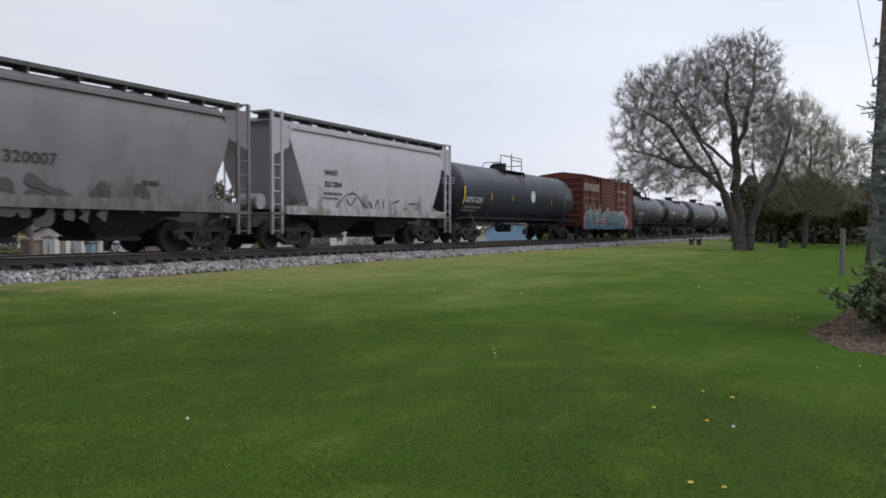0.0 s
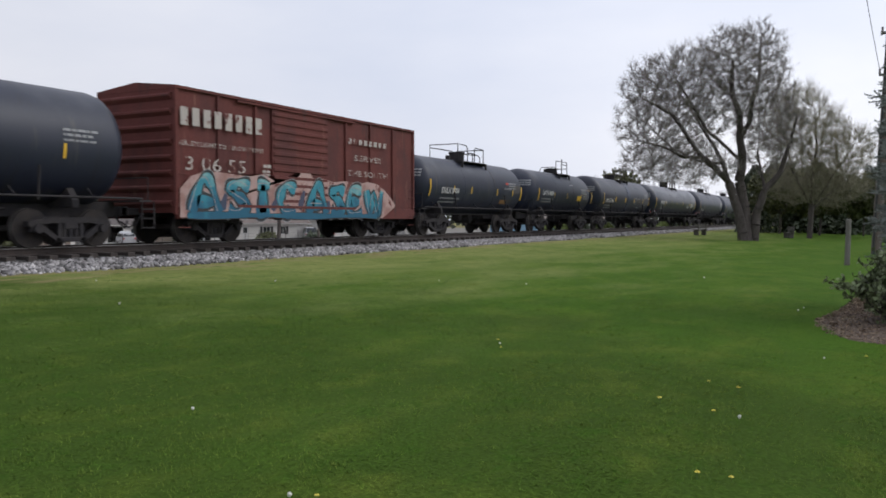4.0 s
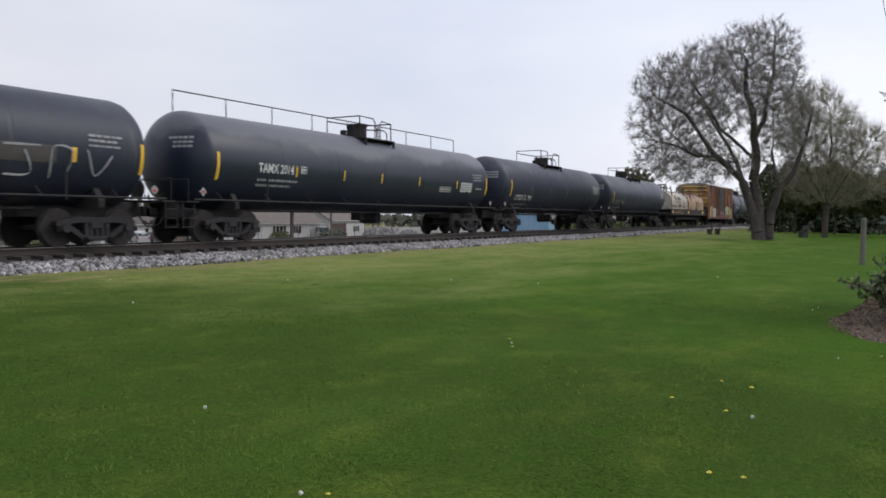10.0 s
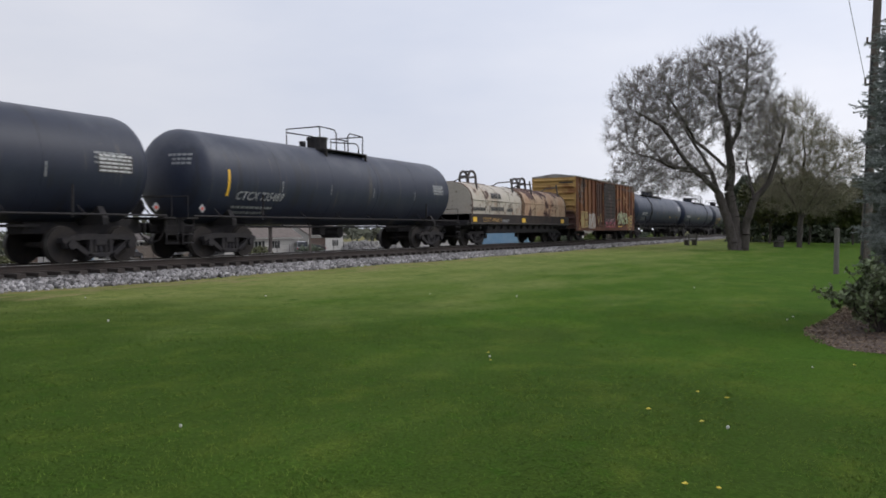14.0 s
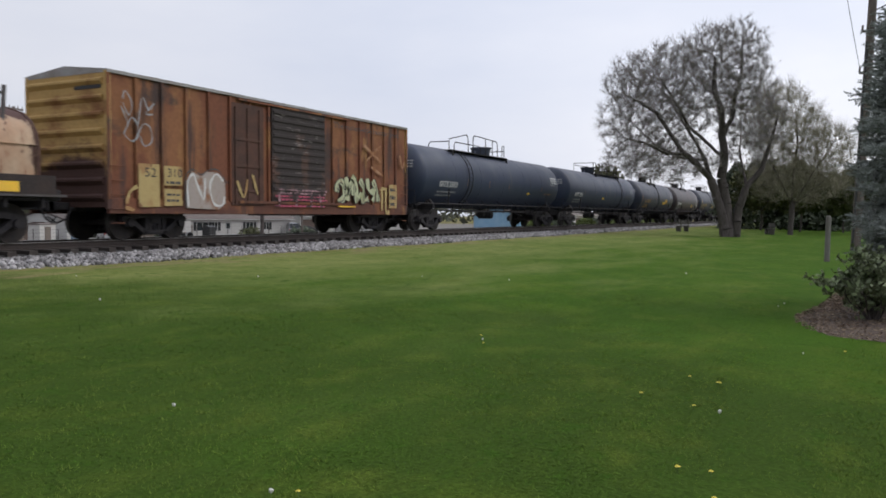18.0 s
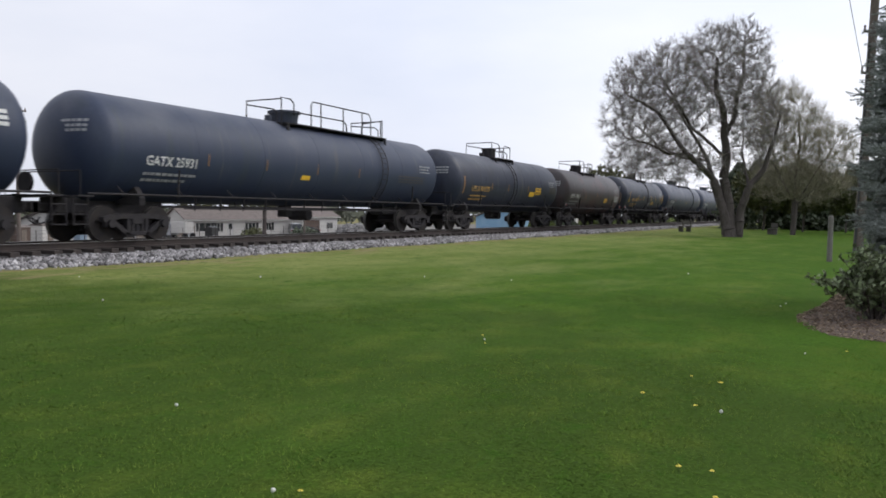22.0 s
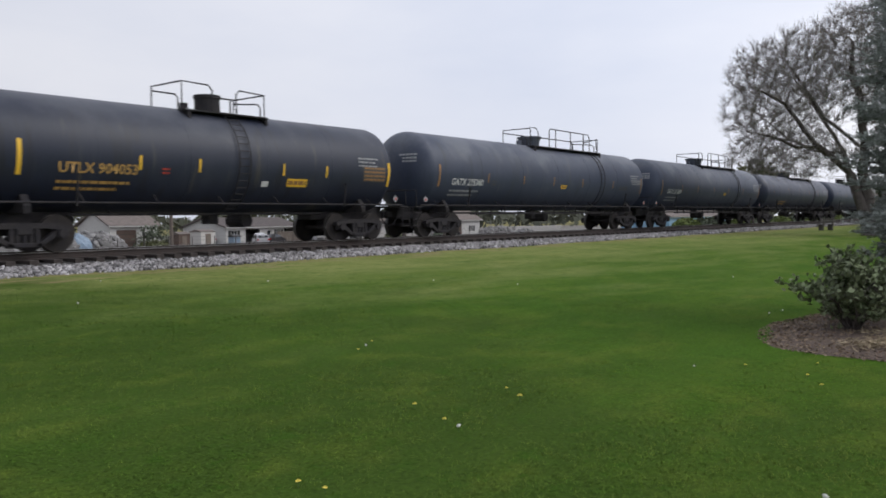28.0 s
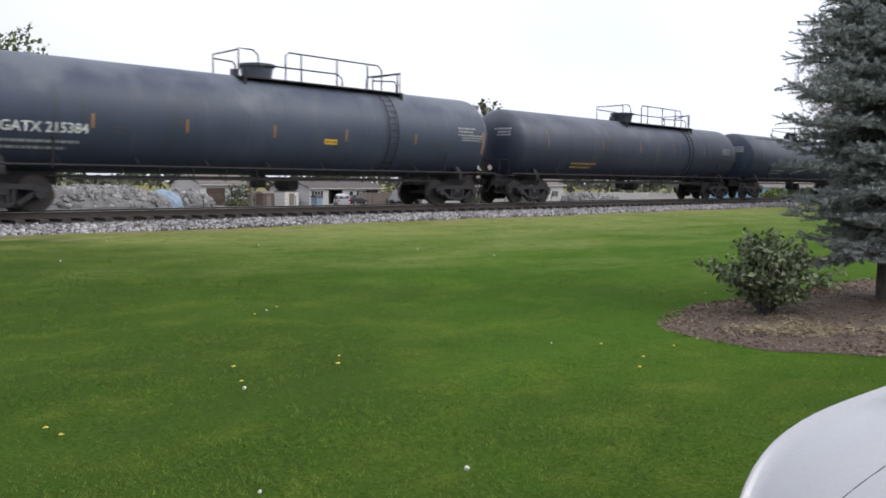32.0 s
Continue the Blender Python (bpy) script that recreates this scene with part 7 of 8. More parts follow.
def poles():
    t = thing("utility_pole", pose(40, -0.1, 0, 2.4, 0, 0), "tall leaning wooden utility pole with insulators", "utility pole")
    part("pole", rod(bmesh.new(), (0, 0, -0.5), (0, 0, 15.5), 0.21, 16, 0.15), POLEWOOD, t)
    part("mast", rod(bmesh.new(), (0.5, -0.62, -0.5), (0.5, -0.62, 14.5), 0.09, 10, 0.07), POLEWOOD, t, "thin second mast")
    for z in (7.7, 9.5, 11.4):
        part("crossarm", boxm(0.1, 0.2, -1.5, 0.35, z, z + 0.1, bevel=0.01), POLEWOOD, t)
        for y in (-1.4, 0.32):
            part("insulator", rod(rod(bmesh.new(), (0.15, y, z + 0.1), (0.15, y, z + 0.22), 0.05, 10, 0.035), (0.15, y, z + 0.22), (0.15, y, z + 0.3), 0.045, 10), PORCELAIN, t)
    for z in (6.9, 8.6, 10.4):
        part("bracket", pipe(bmesh.new(), [(0.1, -0.1, z), (0.2, -0.75, z + 0.35), (0.3, -0.95, z + 0.35)], 0.025), SOOT, t)
    part("conduit", rod(bmesh.new(), (-0.2, 0.12, 0), (-0.17, 0.1, 9.0), 0.04, 8), CABLE, t)
    for i, (y, z) in enumerate(((0.32, 8.0), (0.32, 11.7))):
        c = thing("power_line", Matrix.Identity(4), "thin black overhead power cable", "cable")
        p, q = np.array([40.1, y - 0.42, z]), np.array([9.0, 2.2 + i, z + 9.0])
        pts = [p + (q - p) * s + np.array([0, 0, -2.2 * s * (1 - s)]) for s in np.linspace(0, 1, 13)]
        part("cable", pipe(bmesh.new(), pts, 0.012, 5), CABLE, c)
    x, y, r = 29.3, 0.75, 0.085
    p = thing("fence_post", pose(x, y, float(lawn(x, y)), 1.0, 0.5, 0), "weathered post standing alone in the lawn", "post")
    part("post", rod(rod(bmesh.new(), (0, 0, -0.2), (0, 0, 1.46), r, 10, r * 0.95), (0, 0, 1.46), (0, 0, 1.5), r * 0.95, 10, r * 0.5), GREYWOOD, p)


OLDWOOD = material("dark_weathered_wood", (0.11, 0.10, 0.09), 0.95, second=(0.07, 0.062, 0.055), scale=2, fine=24, amount=0.6, bump=0.4)


def bench(x, y, turn):
    z = float(lawn(x, y))
    b = thing("garden_bench", pose(x, y, z, 0, 0, turn), "small weathered garden bench under the tree", "bench", "benches by the tree")
    for s in (-0.42, 0.42):
        part("leg", boxm(s - 0.07, s + 0.07, -0.18, 0.2, 0, 0.4, bevel=0.015), OLDWOOD, b)
        part("back_post", boxm(s - 0.05, s + 0.05, 0.18, 0.25, 0.3, 0.86, bevel=0.01), OLDWOOD, b)
    for k in range(3):
        part("seat_slat", boxm(-0.65, 0.65, -0.2 + 0.13 * k, -0.09 + 0.13 * k, 0.4, 0.44, bevel=0.006), OLDWOOD, b)
    for k in range(2):
        part("back_slat", boxm(-0.65, 0.65, 0.15, 0.185, 0.56 + 0.15 * k, 0.68 + 0.15 * k, bevel=0.006), OLDWOOD, b)


CARPAINT = material("pearl_white_car_paint", (0.385, 0.385, 0.39), 0.2, second=(0.36, 0.36, 0.37), scale=0.8, fine=60, amount=0.08, bump=0, spec=0.6)
GLASS = material("dark_car_glass", (0.02, 0.024, 0.027), 0.05, scale=2, fine=30, amount=0.1, bump=0)
TYRE = material("tyre_rubber", (0.02, 0.02, 0.02), 0.85, scale=6, fine=50, bump=0.1)
RIM = material("wheel_alloy", (0.5, 0.5, 0.5), 0.35, metal=0.9, scale=6, fine=50, amount=0.2, bump=0)
LENS = material("headlamp_lens", (0.10, 0.105, 0.11), 0.08, scale=6, fine=50, amount=0.2, bump=0)
TRIM = material("black_trim", (0.02, 0.02, 0.02), 0.5, scale=6, fine=50, bump=0)
TAIL = material("red_tail_lamp", (0.35, 0.02, 0.02), 0.2, scale=6, fine=50, bump=0)


def car(at, label, paint, length=4.6, width=1.8, height=1.45, van=False, name="parked_car", group=""):
    """Front at local x = 0, tail at x = -length."""
    t = thing(name, at, label, "car", group)
    L, W = length, width / 2
    if van:
        top = [(0.0, 0.62), (-0.12, 0.86), (-0.9, 1.05), (-1.5, 1.78), (-1.8, height), (-L + 0.25, height), (-L + 0.02, 1.1), (-L, 0.5)]
    else:
        top = [(0.16, 0.38), (0.16, 0.48), (0.08, 0.59), (-0.2, 0.735), (-0.55, 0.83), (-0.9, 0.90), (-1.25, 0.965), (-1.38, 0.99), (-2.05, height - 0.06), (-2.5, height), (-3.1, height - 0.05), (-3.85, 1.02), (-L + 0.1, 0.98), (-L, 0.6)]
    bm = bmesh.new()
    rows = []
    belt = 0.95 if not van else 1.05
    for x, z in top:
        edge = 1 - 0.34 * min(max(0, 1 - (-x) / 0.7), 1.15) ** 2 - 0.10 * max(0, 1 - (L + x) / 0.4) ** 2
        w = W * edge
        hi = max(0.0, z - belt)
        wt = w - 0.06 - hi * 0.30
        zb = 0.24
        mid = min(z - 0.05, 0.72)
        drop = 0.10 if x > -1.3 and not van else 0.02
        sec = [(-w * 0.94, zb), (-w, 0.45), (-w, mid), (-(w - 0.02), min(z - 0.03, belt)), (-wt, z - drop), (-wt * 0.80, z + 0.008), (0, z + 0.03), (wt * 0.80, z + 0.008), (wt, z - drop), (w - 0.02, min(z - 0.03, belt)), (w, mid), (w, 0.45), (w * 0.94, zb)]
        rows.append([bm.verts.new((x, y, q)) for y, q in sec])
    for p, q in zip(rows, rows[1:]):
        for i in range(12):
            bm.faces.new((p[i], p[i + 1], q[i + 1], q[i]))
        bm.faces.new((p[12], p[0], q[0], q[12]))
    bm.faces.new(rows[0][::-1])
    bm.faces.new(rows[-1])
    bmesh.ops.recalc_face_normals(bm, faces=bm.faces)
    ob = part("car_body", bm, paint, t)
    ob.data.shade_smooth()
    md = ob.modifiers.new("round", "SUBSURF")
    md.levels = md.render_levels = 2
    for x in (-0.85, -L + 0.85):
        for s in (-1, 1):
            wbm = rod(bmesh.new(), (x, s * (W - 0.2), 0.32), (x, s * (W + 0.005), 0.32), 0.32, 24)
            wh = part("wheel", wbm, TYRE, t, "black tyre")
            part("rim", rod(bmesh.new(), (x, s * (W - 0.1), 0.32), (x, s * (W + 0.015), 0.32), 0.2, 16), RIM, wh)
    g = (-1.42, -2.0) if not van else (-0.98, -1.45)
    zt = height - 0.12
    for s in (-1, 1):
        bm = bmesh.new()
        x0, x1 = (g[0] - 0.15, -3.75) if not van else (g[0] - 0.2, -L + 0.3)
        bm.faces.new([bm.verts.new(q) for q in ((x0, s * (W + 0.0), belt + 0.03), (x1, s * (W + 0.0), belt + 0.03), (x1 + (0.5 if not van else 0.1), s * (W - 0.13), zt), (x0 - 0.45, s * (W - 0.13), zt))])
        part("side_window", bm, GLASS, t)
        bm = bmesh.new()
        box(bm, -0.30, 0.045, s * (W - 0.38) - 0.13, s * (W - 0.38) + 0.12, 0.49, 0.615, bevel=0.04)
        part("headlamp", bm, LENS, t, "clear headlamp")
        part("tail_lamp", boxm(-L - 0.01, -L + 0.12, s * (W - 0.2) - 0.12, s * (W - 0.2) + 0.12, 0.72, 0.92, bevel=0.02), TAIL, t)
    bm = bmesh.new()
    bm.faces.new([bm.verts.new(q) for q in ((-L - 0.012, -W + 0.2, 1.08), (-L - 0.012, W - 0.2, 1.08), (-L + (0.24 if van else 0.75), W - 0.28, zt), (-L + (0.24 if van else 0.75), -W + 0.28, zt))])
    part("rear_window", bm, GLASS, t)
    part("bumper", boxm(-0.02, 0.05, -W * 0.66, W * 0.66, 0.28, 0.46, bevel=0.03), TRIM, t)
    # shut lines of the bonnet lie in the painted skin
    bpy.context.view_layer.update()
    skin = ob.evaluated_get(bpy.context.evaluated_depsgraph_get())

    def over(x, y):
        hit, at, *_ = skin.ray_cast(Vector((x, y, 3.0)), Vector((0, 0, -1)))
        return at + Vector((0, 0, 0.0005)) if hit else None
    # windscreen bedded on the sloping skin between bonnet and roof
    bm, rows = bmesh.new(), []
    for i in range(7):
        f = i / 6
        x, half = g[0] - 0.08 + (g[1] + 0.1 - g[0]) * f, W - 0.20 - 0.10 * f
        row = [over(x, half * (k / 4 - 1)) for k in range(9)]
        if all(row):
            rows.append([bm.verts.new(q + Vector((0.004, 0, 0.006))) for q in row])
    for p, q in zip(rows, rows[1:]):
        for k in range(8):
            bm.faces.new((p[k], p[k + 1], q[k + 1], q[k]))
    part("windscreen", bm, GLASS, t, smooth=True)
    for s in (-1, 1):
        pts = [over(x, s * (W - 0.50 - 0.10 * (1 + x / 1.2))) for x in np.linspace(-0.15, -1.25, 12)]
        part("bonnet_seam", pipe(bmesh.new(), [q for q in pts if q], 0.002, 5), TRIM, t)
    return t


# ---- across the track ----
WHITEWALL = material("white_clapboard", (0.52, 0.51, 0.49), 0.8, second=(0.42, 0.41, 0.39), scale=1.5, fine=16, amount=0.3, bump=0.15, stretch=(1, 1, 6))
CREAMWALL = material("cream_siding", (0.56, 0.54, 0.505), 0.85, second=(0.46, 0.44, 0.415), scale=1.5, fine=16, amount=0.3, bump=0.15, stretch=(1, 1, 6))
SHINGLE = material("grey_brown_shingle", (0.17, 0.14, 0.125), 0.95, second=(0.11, 0.095, 0.085), scale=2, fine=10, amount=0.6, bump=0.4)
REDROOF = material("red_brown_roof", (0.10, 0.082, 0.076), 0.95, second=(0.07, 0.06, 0.056), scale=2, fine=10, amount=0.6, bump=0.4)
BROWNDOOR = material("brown_garage_door", (0.10, 0.065, 0.05), 0.8, second=(0.07, 0.05, 0.04), scale=2, fine=16)
BLUESIDE = material("pale_blue_siding", (0.20, 0.36, 0.52), 0.75, second=(0.28, 0.43, 0.56), scale=1, fine=14, amount=0.4, bump=0.1)
FENCEW = material("brown_fence_wood", (0.20, 0.165, 0.135), 0.95, second=(0.14, 0.115, 0.095), scale=2, fine=16, amount=0.5, bump=0.2, stretch=(1, 1, 0.2))
WINDOWG = material("window_glass", (0.03, 0.036, 0.04), 0.08, scale=1, fine=20, amount=0.2, bump=0)
RUBBLE = islands(material("broken_concrete", (0.25, 0.243, 0.238), 0.95, second=(0.14, 0.135, 0.13), scale=1, fine=12, amount=0.5, bump=0.3), 0.4)
TARP = material("blue_tarpaulin", (0.16, 0.23, 0.31), 0.5, second=(0.22, 0.28, 0.34), scale=2, fine=14, amount=0.5, bump=0.2)
DIRT = material("bare_grey_earth", (0.20, 0.185, 0.165), 0.95, second=(0.13, 0.12, 0.105), third=(0.10, 0.12, 0.05), scale=0.12, fine=4, amount=0.6, bump=0.3)
FARZ = -1.6


def house(x, y, turn, length, depth, wall_h, rise, wall_mat, roof_mat, openings, label, name="house"):
    """Origin at the left foot of the front wall; the front faces local -y. openings: (kind, x0, x1, z0, z1)."""
    t = thing(name, pose(x, y, FARZ, 0, 0, turn), label, "house")
    cuts = sorted({0.0, length, *[o[1] for o in openings], *[o[2] for o in openings]})
    bm = bmesh.new()
    for a, b in zip(cuts, cuts[1:]):
        holes = sorted((o[3], o[4]) for o in openings if o[1] <= a + 1e-6 and o[2] >= b - 1e-6)
        z = 0.0
        for z0, z1 in holes:
            if z0 > z:
                box(bm, a, b, 0, 0.2, z, z0)
            z = z1
        if z < wall_h:
            box(bm, a, b, 0, 0.2, z, wall_h)
    bmesh.ops.remove_doubles(bm, verts=bm.verts[:], dist=0.001)
    part("front_wall", bm, wall_mat, t)
    bm = boxm(0, 0.2, 0.2, depth, 0, wall_h)
    part("side_wall", bm, wall_mat, t)
    part("side_wall", boxm(length - 0.2, length, 0.2, depth, 0, wall_h), wall_mat, t)
    part("back_wall", boxm(0.2, length - 0.2, depth - 0.2, depth, 0, wall_h), wall_mat, t)
    bm = prism(bmesh.new(), [(-0.4, wall_h - 0.08), (depth / 2, wall_h + rise), (depth + 0.4, wall_h - 0.08), (depth + 0.4, wall_h + 0.08), (depth / 2, wall_h + rise + 0.18), (-0.4, wall_h + 0.08)], "x", -0.4, length + 0.4)
    part("roof", bm, roof_mat, t)
    for xx in (0.0, length - 0.2):
        part("gable", prism(bmesh.new(), [(0, wall_h), (depth, wall_h), (depth / 2, wall_h + rise)], "x", xx, xx + 0.2), wall_mat, t)
    part("gutter", boxm(-0.4, length + 0.4, -0.5, -0.4, wall_h - 0.12, wall_h), WHITEWALL, t)
    for kind, a, b, z0, z1 in openings:
        if kind == "window":
            w = part("window", boxm(a, b, 0.08, 0.11, z0, z1), WINDOWG, t, "dark window")
            fr = boxm(a, b, -0.03, 0.08, z0 - 0.06, z0)
            box(fr, a, b, -0.03, 0.08, z1, z1 + 0.06)
            for xx in (a - 0.03, b - 0.03, (a + b) / 2 - 0.03):
                box(fr, xx, xx + 0.06, -0.02, 0.07, z0, z1)
            part("window_frame", fr, WHITEWALL, w)
            for xx in (a - 0.5, b + 0.08):
                part("shutter", boxm(xx, xx + 0.4, -0.05, -0.004, z0 - 0.05, z1 + 0.05, bevel=0.01), TRIM, t)
        elif kind == "door":
            d = part("door", boxm(a, b, 0.06, 0.12, z0, z1), WHITEWALL, t, "white panelled door")
            part("door_window", boxm(a + 0.2, b - 0.2, 0.045, 0.058, z0 + 1.1, z1 - 0.2), WINDOWG, d)
            part("door_handle", boxm(a + 0.08, a + 0.13, 0.01, 0.058, 1.0, 1.06), TRIM, d)
        elif kind == "garage":
            g = part("garage_door", boxm(a, b, 0.08, 0.14, z0, z1), BROWNDOOR, t, "brown garage door")
            for k in range(1, 4):
                zz = z0 + (z1 - z0) * k / 4
                part("door_panel_joint", boxm(a, b, 0.065, 0.078, zz - 0.02, zz + 0.02), TRIM, g)
        else:
            # black sheet added inside the bay in place of its shaded depth
            part("bay_shade_panel", boxm(a, b, 2.0, 2.1, z0, z1), TRIM, t)
    return t


def yard():
    n = 24
    v, q = [], []
    for i in range(n + 1):
        for j, y in enumerate((30, 44, 52, 60, 110, 175)):
            v.append((-40 + 320 * i / n, y, (-0.25, -0.9, -1.4, FARZ, FARZ, FARZ)[j] + 0.02 + (0.0 if 0 < j < 5 else -0.05)))
    for i in range(n):
        for j in range(5):
            a = i * 6 + j
            q.append((a, a + 6, a + 7, a + 1))
    tagged(new("yard", joined("yard", v, q, DIRT, True)), "bare grey yard with patches of grass beyond the track", "yard", kind="structure")


def across():
    rng = random.Random(77)
    O = []
    # long low white building with doors, a window and an open bay
    house(69.4, 87.5, 3.0, 13.4, 9.0, 2.4, 1.2, WHITEWALL, REDROOF,
          [("window", 0.9, 1.9, 1.0, 1.9), ("bay", 3.4, 6.0, 0.1, 2.1), ("door", 7.2, 8.2, 0, 2.05), ("window", 9.2, 9.9, 1.1, 1.9), ("bay", 10.6, 13.0, 0.1, 2.1)], "long low white building with a red-brown roof", "long_building")
    house(88.6, 86.9, -24.0, 17.5, 8.5, 2.5, 1.8, CREAMWALL, SHINGLE,
          [("window", 2.0, 3.8, 0.8, 2.0), ("window", 4.3, 5.2, 0.8, 2.0), ("door", 6.4, 7.4, 0, 2.1), ("window", 9.8, 11.0, 0.9, 2.0), ("window", 12.8, 13.6, 0.9, 2.0)], "single-storey cream house with dark shutters")
    house(108.0, 80.5, 2.0, 10.5, 8.0, 2.9, 2.4, WHITEWALL, SHINGLE, [("garage", 0.6, 5.0, 0, 2.4), ("window", 7.6, 8.4, 1.0, 1.9)], "white gabled garage with a brown door", "garage")
    house(56.0, 93.0, 4.0, 7.0, 7.0, 2.8, 1.8, WHITEWALL, SHINGLE, [("garage", 0.9, 3.8, 0, 2.3), ("window", 5.2, 5.9, 1.1, 2.0)], "small white garage beside the rubble", "garage")
    house(133.0, 52.0, -2.0, 26.0, 9.0, 3.0, 1.6, BLUESIDE, SHINGLE, [("garage", 3.0, 6.5, 0, 2.6), ("window", 12.0, 13.4, 1.1, 2.1), ("window", 20.0, 21.4, 1.1, 2.1)], "pale blue low shed", "shed")
    house(176.0, 56.0, -4.0, 16.0, 9.0, 3.2, 1.6, WHITEWALL, SHINGLE, [("garage", 1.5, 4.0, 0, 2.6), ("garage", 6.0, 8.5, 0, 2.6), ("garage", 10.5, 13.0, 0, 2.6)], "white shed with a row of brown doors", "shed")
    car(pose(71.0, 83.0, FARZ, 0, 0, 62), "white hatchback parked by the long building", CARPAINT, 4.0, 1.75, 1.5, True, group="parked cars across the track")
    car(pose(76.5, 84.5, FARZ, 0, 0, 20), "dark grey car parked by the long building", SOOT, 4.5, group="parked cars across the track")
    car(pose(106.0, 81.0, FARZ, 0, 0, 45), "white van parked before the garage", CARPAINT, 4.9, 1.95, 1.95, True, "parked_van", group="parked cars across the track")
    car(pose(102.5, 78.5, FARZ, 0, 0, 150), "dark car parked beside the cream house", SOOT, 4.5, group="parked cars across the track")
    car(pose(64.5, 90.0, FARZ, 0, 0, 175), "silver car parked before the small garage", RIM, 4.4, group="parked cars across the track")
    for x, y, h in ((44.3, 62.0, 12.0), (97.0, 72.0, 11.0)):
        u = thing("far_utility_pole", pose(x, y, FARZ, 0, 0, 15), "wooden utility pole beyond the track", "utility pole", "poles beyond the track")
        part("pole", rod(bmesh.new(), (0, 0, -0.5), (0, 0, h), 0.17, 10, 0.12), POLEWOOD, u)
        for z in (h - 0.25, h - 1.1):
            part("crossarm", boxm(-1.1, 1.1, -0.06, 0.06, z, z + 0.12, bevel=0.01), POLEWOOD, u)
        for xx in (-1.0, -0.5, 0.5, 1.0):
            part("insulator", rod(bmesh.new(), (xx, 0, h - 0.13), (xx, 0, h + 0.1), 0.05, 8, 0.03), PORCELAIN, u)
    # board fence
    f = thing("board_fence", pose(77.5, 86.5, FARZ, 0, 0, -14), "brown board fence between the buildings", "fence")
    board = to_mesh("board", box(bmesh.new(), 0, 0.14, 0, 0.03, 0, 1.7, bevel=0.008), FENCEW)
    for k in range(66):
        part("board", board, None, f, at=Matrix.Translation((0.155 * k, 0, rng.uniform(-0.03, 0.03))))
    for z in (0.4, 1.3):
        part("fence_rail", boxm(0, 10.3, 0.032, 0.08, z, z + 0.09), FENCEW, f)
    tk = thing("propane_tank", pose(84.0, 81.5, FARZ), "white upright propane tank", "tank")
    part("tank", turned(bmesh.new(), [(0, 0), (0.02, 0.25), (0.15, 0.38), (1.2, 0.38), (1.35, 0.25), (1.38, 0)], 18), WHITE, tk, at=pose(0, 0, 0, 0, -90, 0), smooth=True)
    tr = thing("box_truck", pose(80.5, 82.5, FARZ, 0, 0, 100), "white box truck beside the long building", "truck")
    part("cargo_box", boxm(-3.6, -1.4, -0.95, 0.95, 0.8, 2.3, bevel=0.03), CREAMWALL, tr)
    part("cab", prism(bmesh.new(), [(-1.3, 0.5), (0.3, 0.5), (0.3, 1.2), (-0.2, 1.3), (-0.5, 2.1), (-1.3, 2.1)], "y", -0.95, 0.95), CARPAINT, tr)
    part("windscreen", boxm(-0.22, -0.18, -0.8, 0.8, 1.4, 2.0), GLASS, tr)
    for x in (-0.4, -3.5):
        for s in (-1, 1):
            part("wheel", rod(bmesh.new(), (x, s * 0.75, 0.4), (x, s * 1.0, 0.4), 0.4, 18), TYRE, tr)
    low = thing("concrete_wall", pose(128, 80, FARZ, 0, 0, 4), "low grey concrete block wall", "wall")
    for k in range(12):
        for r in range(2):
            part("block", boxm(1.6 * k + 0.8 * (r % 2), 1.6 * k + 1.57 + 0.8 * (r % 2), 0, 0.7, 0.78 * r, 0.78 * r + 0.76, bevel=0.03), CONCRETE, low)
    for x, y, w, h, m, lab in ((63.0, 84.0, 2.4, 1.9, CREAMWALL, "small pale garden shed"), (58.8, 82.5, 1.8, 1.7, BROWNDOOR, "small brown garden shed"), (86.5, 80.0, 1.5, 1.3, TRIM, "dark steel waste bin beside the house"), (66.6, 82.2, 1.2, 1.2, TARP, "blue plastic waste bin beside a shed")):
        sh = thing("low_shed" if h > 1.5 else "waste_bin", pose(x, y, FARZ, 0, 0, 8), lab, "shed" if h > 1.5 else "bin")
        part("box", boxm(0, w, 0, w * 0.8, 0, h, bevel=0.02), m, sh)
        part("lid", prism(bmesh.new(), [(-0.08, h), (w * 0.8 + 0.08, h), (w * 0.8 + 0.08, h + 0.08), (w * 0.4, h + 0.35), (-0.08, h + 0.08)], "x", -0.08, w + 0.08), SHINGLE if h > 1.5 else TRIM, sh)
        if h > 1.5:
            part("shed_door", boxm(w * 0.3, w * 0.68, -0.03, -0.003, 0.05, h - 0.2, bevel=0.006), FENCEW, sh)
    wf = thing("wire_fence", pose(46.0, 74.0, FARZ, 0, 0, 2), "thin wire fence on steel posts", "fence")
    post = to_mesh("post", rod(bmesh.new(), (0, 0, -0.2), (0, 0, 1.6), 0.045, 6), BAIL)
    for k in range(26):
        part("post", post, None, wf, at=Matrix.Translation((3.0 * k, 0, 0)))
    for z in (0.4, 0.8, 1.2, 1.55):
        part("wire", rod(bmesh.new(), (0, 0, z), (75, 0, z), 0.012, 5), BAIL, wf)
    r4 = np.random.default_rng(14)
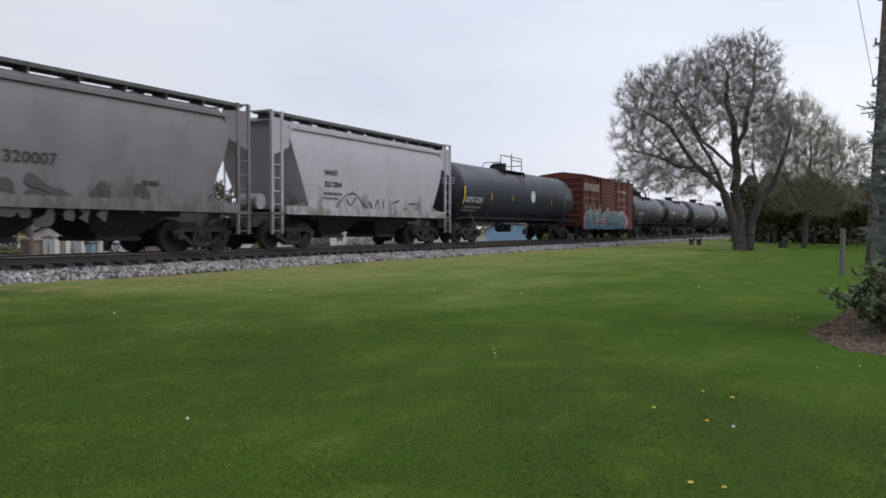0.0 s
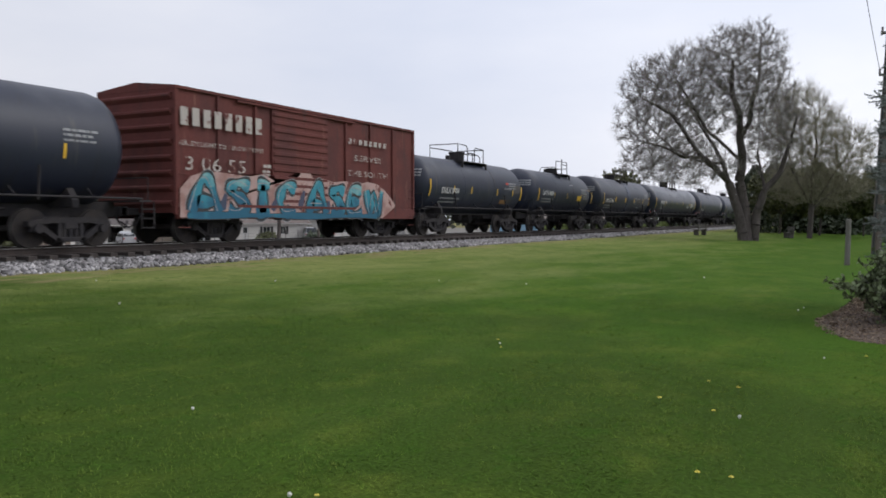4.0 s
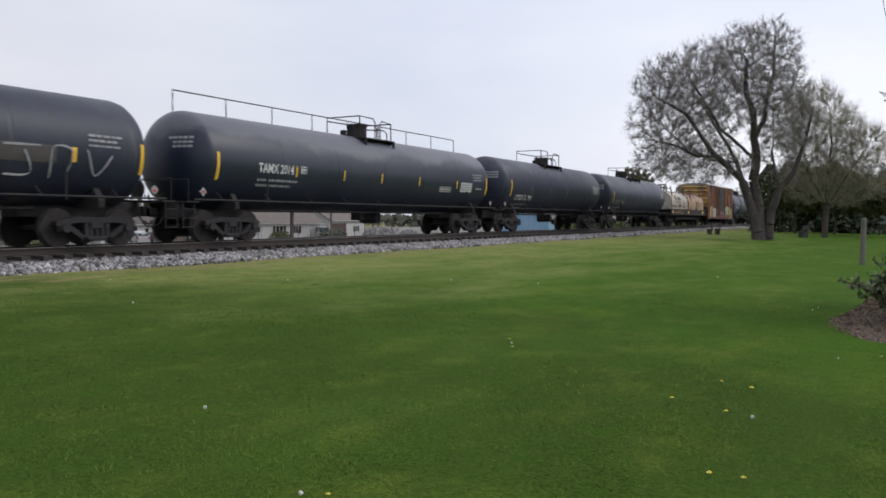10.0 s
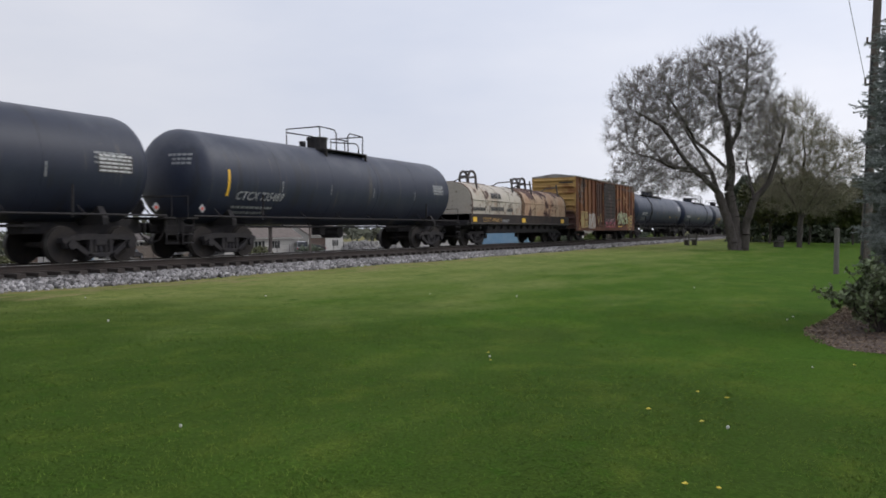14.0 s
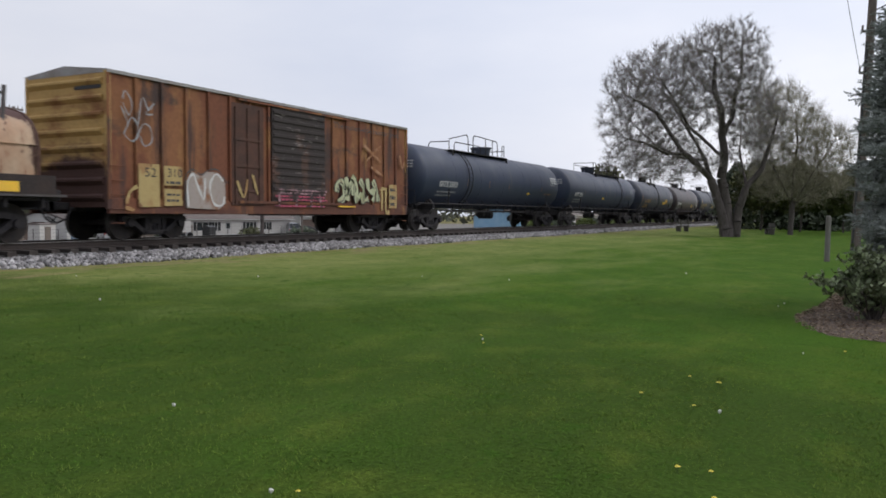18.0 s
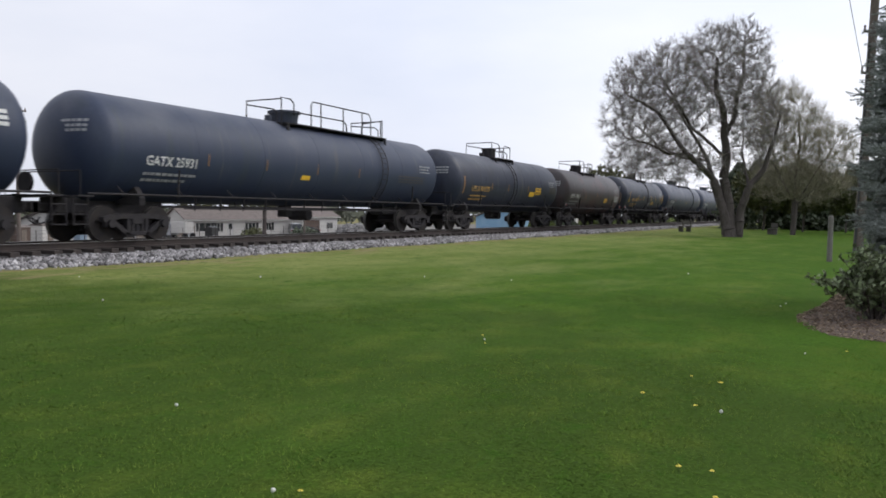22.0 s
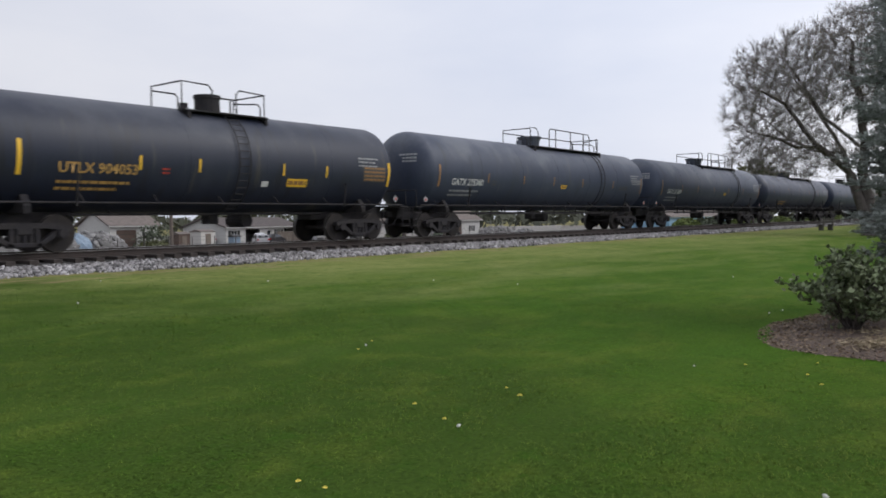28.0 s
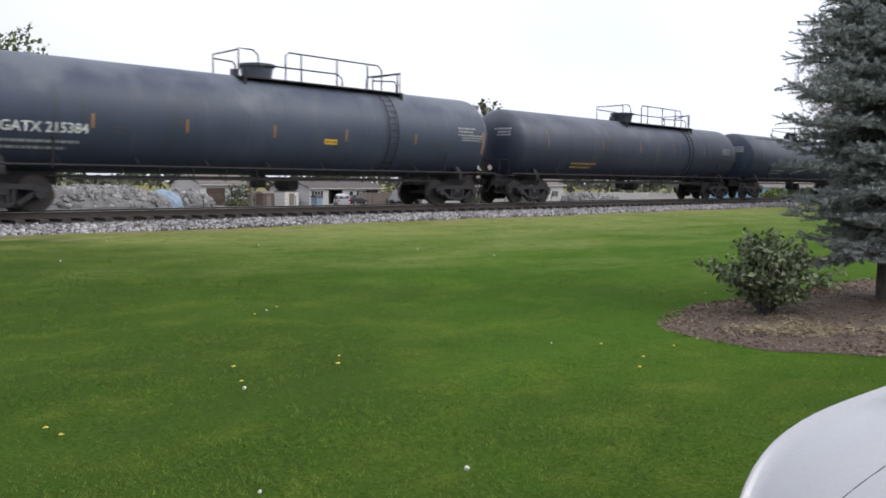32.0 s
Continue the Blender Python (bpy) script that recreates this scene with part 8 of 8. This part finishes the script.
    for k, (x, y, w, h) in enumerate(((84.0, 88.0, 2.6, 2.4), (81.5, 83.5, 1.6, 1.3), (93.0, 78.0, 2.6, 1.3), (99.5, 74.0, 3.0, 1.4), (54.0, 80.0, 2.2, 1.2), (61.0, 91.0, 3.0, 3.2))):
        g = thing("scrub_bush", Matrix.Translation((x, y, FARZ)), "loose green scrub beyond the track", "bush", "scrub beyond the track")
        q = r4.normal(size=(500, 3))
        q /= np.linalg.norm(q, axis=1, keepdims=True)
        q *= (0.5 + 0.55 * r4.random((500, 1))) * np.array([w, w * 0.6, h])
        q[:, 2] = np.abs(q[:, 2])
        part("foliage", leaves("foliage", q, 0.26, DARKLEAF if k % 2 else OLIVE, r4), None, g, kind="stuff")
    # heaps
    r2 = np.random.default_rng(5)
    for (x0, y0, lx, ly, hh, n, big), lab, mat in ((((39.0, 85.5, 9.0, 3.0, 2.9, 900, 0.42), "heap of broken concrete rubble", RUBBLE), ((51.5, 89.0, 4.0, 2.5, 2.3, 260, 0.4), "grey heap of rubble", RUBBLE), ((119.5, 78.0, 4.5, 2.0, 1.9, 240, 0.35), "pale heap of gravel", RUBBLE), ((125.5, 76.0, 2.5, 1.5, 1.2, 120, 0.3), "small heap of gravel", RUBBLE))):
        h = thing("rubble_heap", Matrix.Translation((x0, y0, FARZ)), lab, "rubble heap", "heaps")
        core = bmesh.new()
        bmesh.ops.create_icosphere(core, subdivisions=4, radius=1.0)
        for v in core.verts:
            v.co = Vector((v.co.x * lx, v.co.y * ly, max(v.co.z, -0.05) * hh * 0.86)) * (1 + 0.12 * noise.noise(v.co * 3.0))
        part("core", core, mat, h)
        a, s = r2.uniform(0, 2 * np.pi, n), np.sqrt(r2.random(n))
        px, py = lx * s * np.cos(a), ly * s * np.sin(a)
        pz = hh * 0.86 * np.sqrt(np.clip(1 - s * s, 0, 1))
        base = np.array([(-1, -1, -1), (1, -1, -1), (1, 1, -1), (-1, 1, -1), (-1, -1, 1), (1, -1, 1), (1, 1, 1), (-1, 1, 1)], float)
        quad = np.array([(0, 3, 2, 1), (4, 5, 6, 7), (0, 1, 5, 4), (1, 2, 6, 5), (2, 3, 7, 6), (3, 0, 4, 7)])
        u, _, w = np.linalg.svd(r2.normal(size=(n, 3, 3)))
        sz = big * r2.uniform(0.2, 1.0, (n, 1, 1)) * r2.uniform(0.3, 1, (n, 1, 3))
        v = (base[None] * sz) @ (u @ w) + np.stack([px, py, pz], -1)[:, None]
        part("rubble", grid_mesh("rubble", v.reshape(-1, 3), 4, (quad[None] + 8 * np.arange(n)[:, None, None]).reshape(-1, 4), mat), None, h, kind="stuff")
    tp = thing("tarpaulin", Matrix.Translation((47.5, 86.5, FARZ)), "blue tarpaulin thrown over a heap", "tarpaulin")
    core = bmesh.new()
    bmesh.ops.create_icosphere(core, subdivisions=4, radius=1.0)
    for v in core.verts:
        v.co = Vector((v.co.x * 2.6, v.co.y * 1.6, max(v.co.z, -0.02) * 2.2)) * (1 + 0.16 * noise.noise(v.co * 4.0))
    part("sheet", core, TARP, tp)
    # trees and hedge of the far side
    for k, (x, y, h, s, m) in enumerate(((85.5, 70.0, 14.6, 3.2, OLIVE), (31.0, 86.0, 19.0, 5.6, LEAFLET), (116.0, 33.0, 9.6, 4.2, OLIVE), (128.0, 36.0, 9.0, 4.0, OLIVE), (100.0, 95.0, 11.0, 4.5, OLIVE), (146.0, 40.0, 9.0, 4.5, OLIVE))):
        leafy_tree((x, y, FARZ if y > 50 else -0.6), h, s, m, 80 + k, "tall tree in thin spring leaf beyond the track", 2.2)
    r3 = np.random.default_rng(9)
    for k in range(14):
        x, y = 110 + 7.5 * k, 40 + 0.35 * k * (k % 3)
        g = thing("hedge_bush", Matrix.Translation((x, y, -0.8)), "dense green bush beyond the track", "bush", "bushes beyond the track")
        n = 700
        q = r3.normal(size=(n, 3))
        q /= np.linalg.norm(q, axis=1, keepdims=True)
        q *= (0.75 + 0.3 * r3.random((n, 1))) * np.array([3.6, 1.8, 1.9])
        q[:, 2] = np.abs(q[:, 2])
        part("foliage", leaves("foliage", q, 0.34, DARKLEAF if k % 3 else LEAFLET, r3), None, g, kind="stuff")
    # far woods all round
    n = 34000
    a = r3.uniform(-math.pi, math.pi, n)
    d = r3.uniform(230, 420, n)
    h = 9 * r3.random(n) ** 0.7 * (0.7 + 0.3 * np.sin(a * 31))
    w = new("far_woods", leaves("far_woods", np.stack([d * np.cos(a), d * np.sin(a), h - 1], 1), 1.5, FARLEAF, r3))
    tagged(w, "hazy line of far woods along the horizon", "woods", kind="stuff")


maple()
second_tree()
conifer_hedge()
spruce()
shrub()
mulch_bed()
poles()
bench(62.9, 11.5, 150)
bench(64.4, 5.5, 205)
car(pose(5.13, -3.96, float(lawn(5.2, -4.0)), 0, 0, 157), "pearl white sedan parked on the lawn", CARPAINT)
yard()
across()
dandelions()
grass()
tufts()


# ---- what moves: the train, and its wheels ----
def gone(t):
    """Metres that the train has gone at t seconds."""
    i = min(int(t / 2), len(GONE) - 2)
    p = [GONE[max(i - 1, 0)] if i else 2 * GONE[0] - GONE[1], GONE[i], GONE[i + 1], GONE[i + 2] if i + 2 < len(GONE) else 2 * GONE[i + 1] - GONE[i]]
    u = t / 2 - i
    return 0.5 * (2 * p[1] + (p[2] - p[0]) * u + (2 * p[0] - 5 * p[1] + 4 * p[2] - p[3]) * u * u + (3 * p[1] - p[0] - 3 * p[2] + p[3]) * u ** 3)


def motions():
    even = [k * 2.0 for k in range(17)]
    for car, mid in CARS:
        walk(car, [(t, pose(mid - gone(t), TRACK, RAILZ)) for t in even])
    # the wheels roll: every second picture of the film is a row
    steps = [k / 15 for k in range(32 * 15 + 1)]
    turns = [-gone(t) / WR for t in steps]
    for w, x in TURNING:
        walk(w, [(t, Matrix.Translation((x, 0, WR)) @ Matrix.Rotation(a, 4, "Y")) for t, a in zip(steps, turns)])


motions()
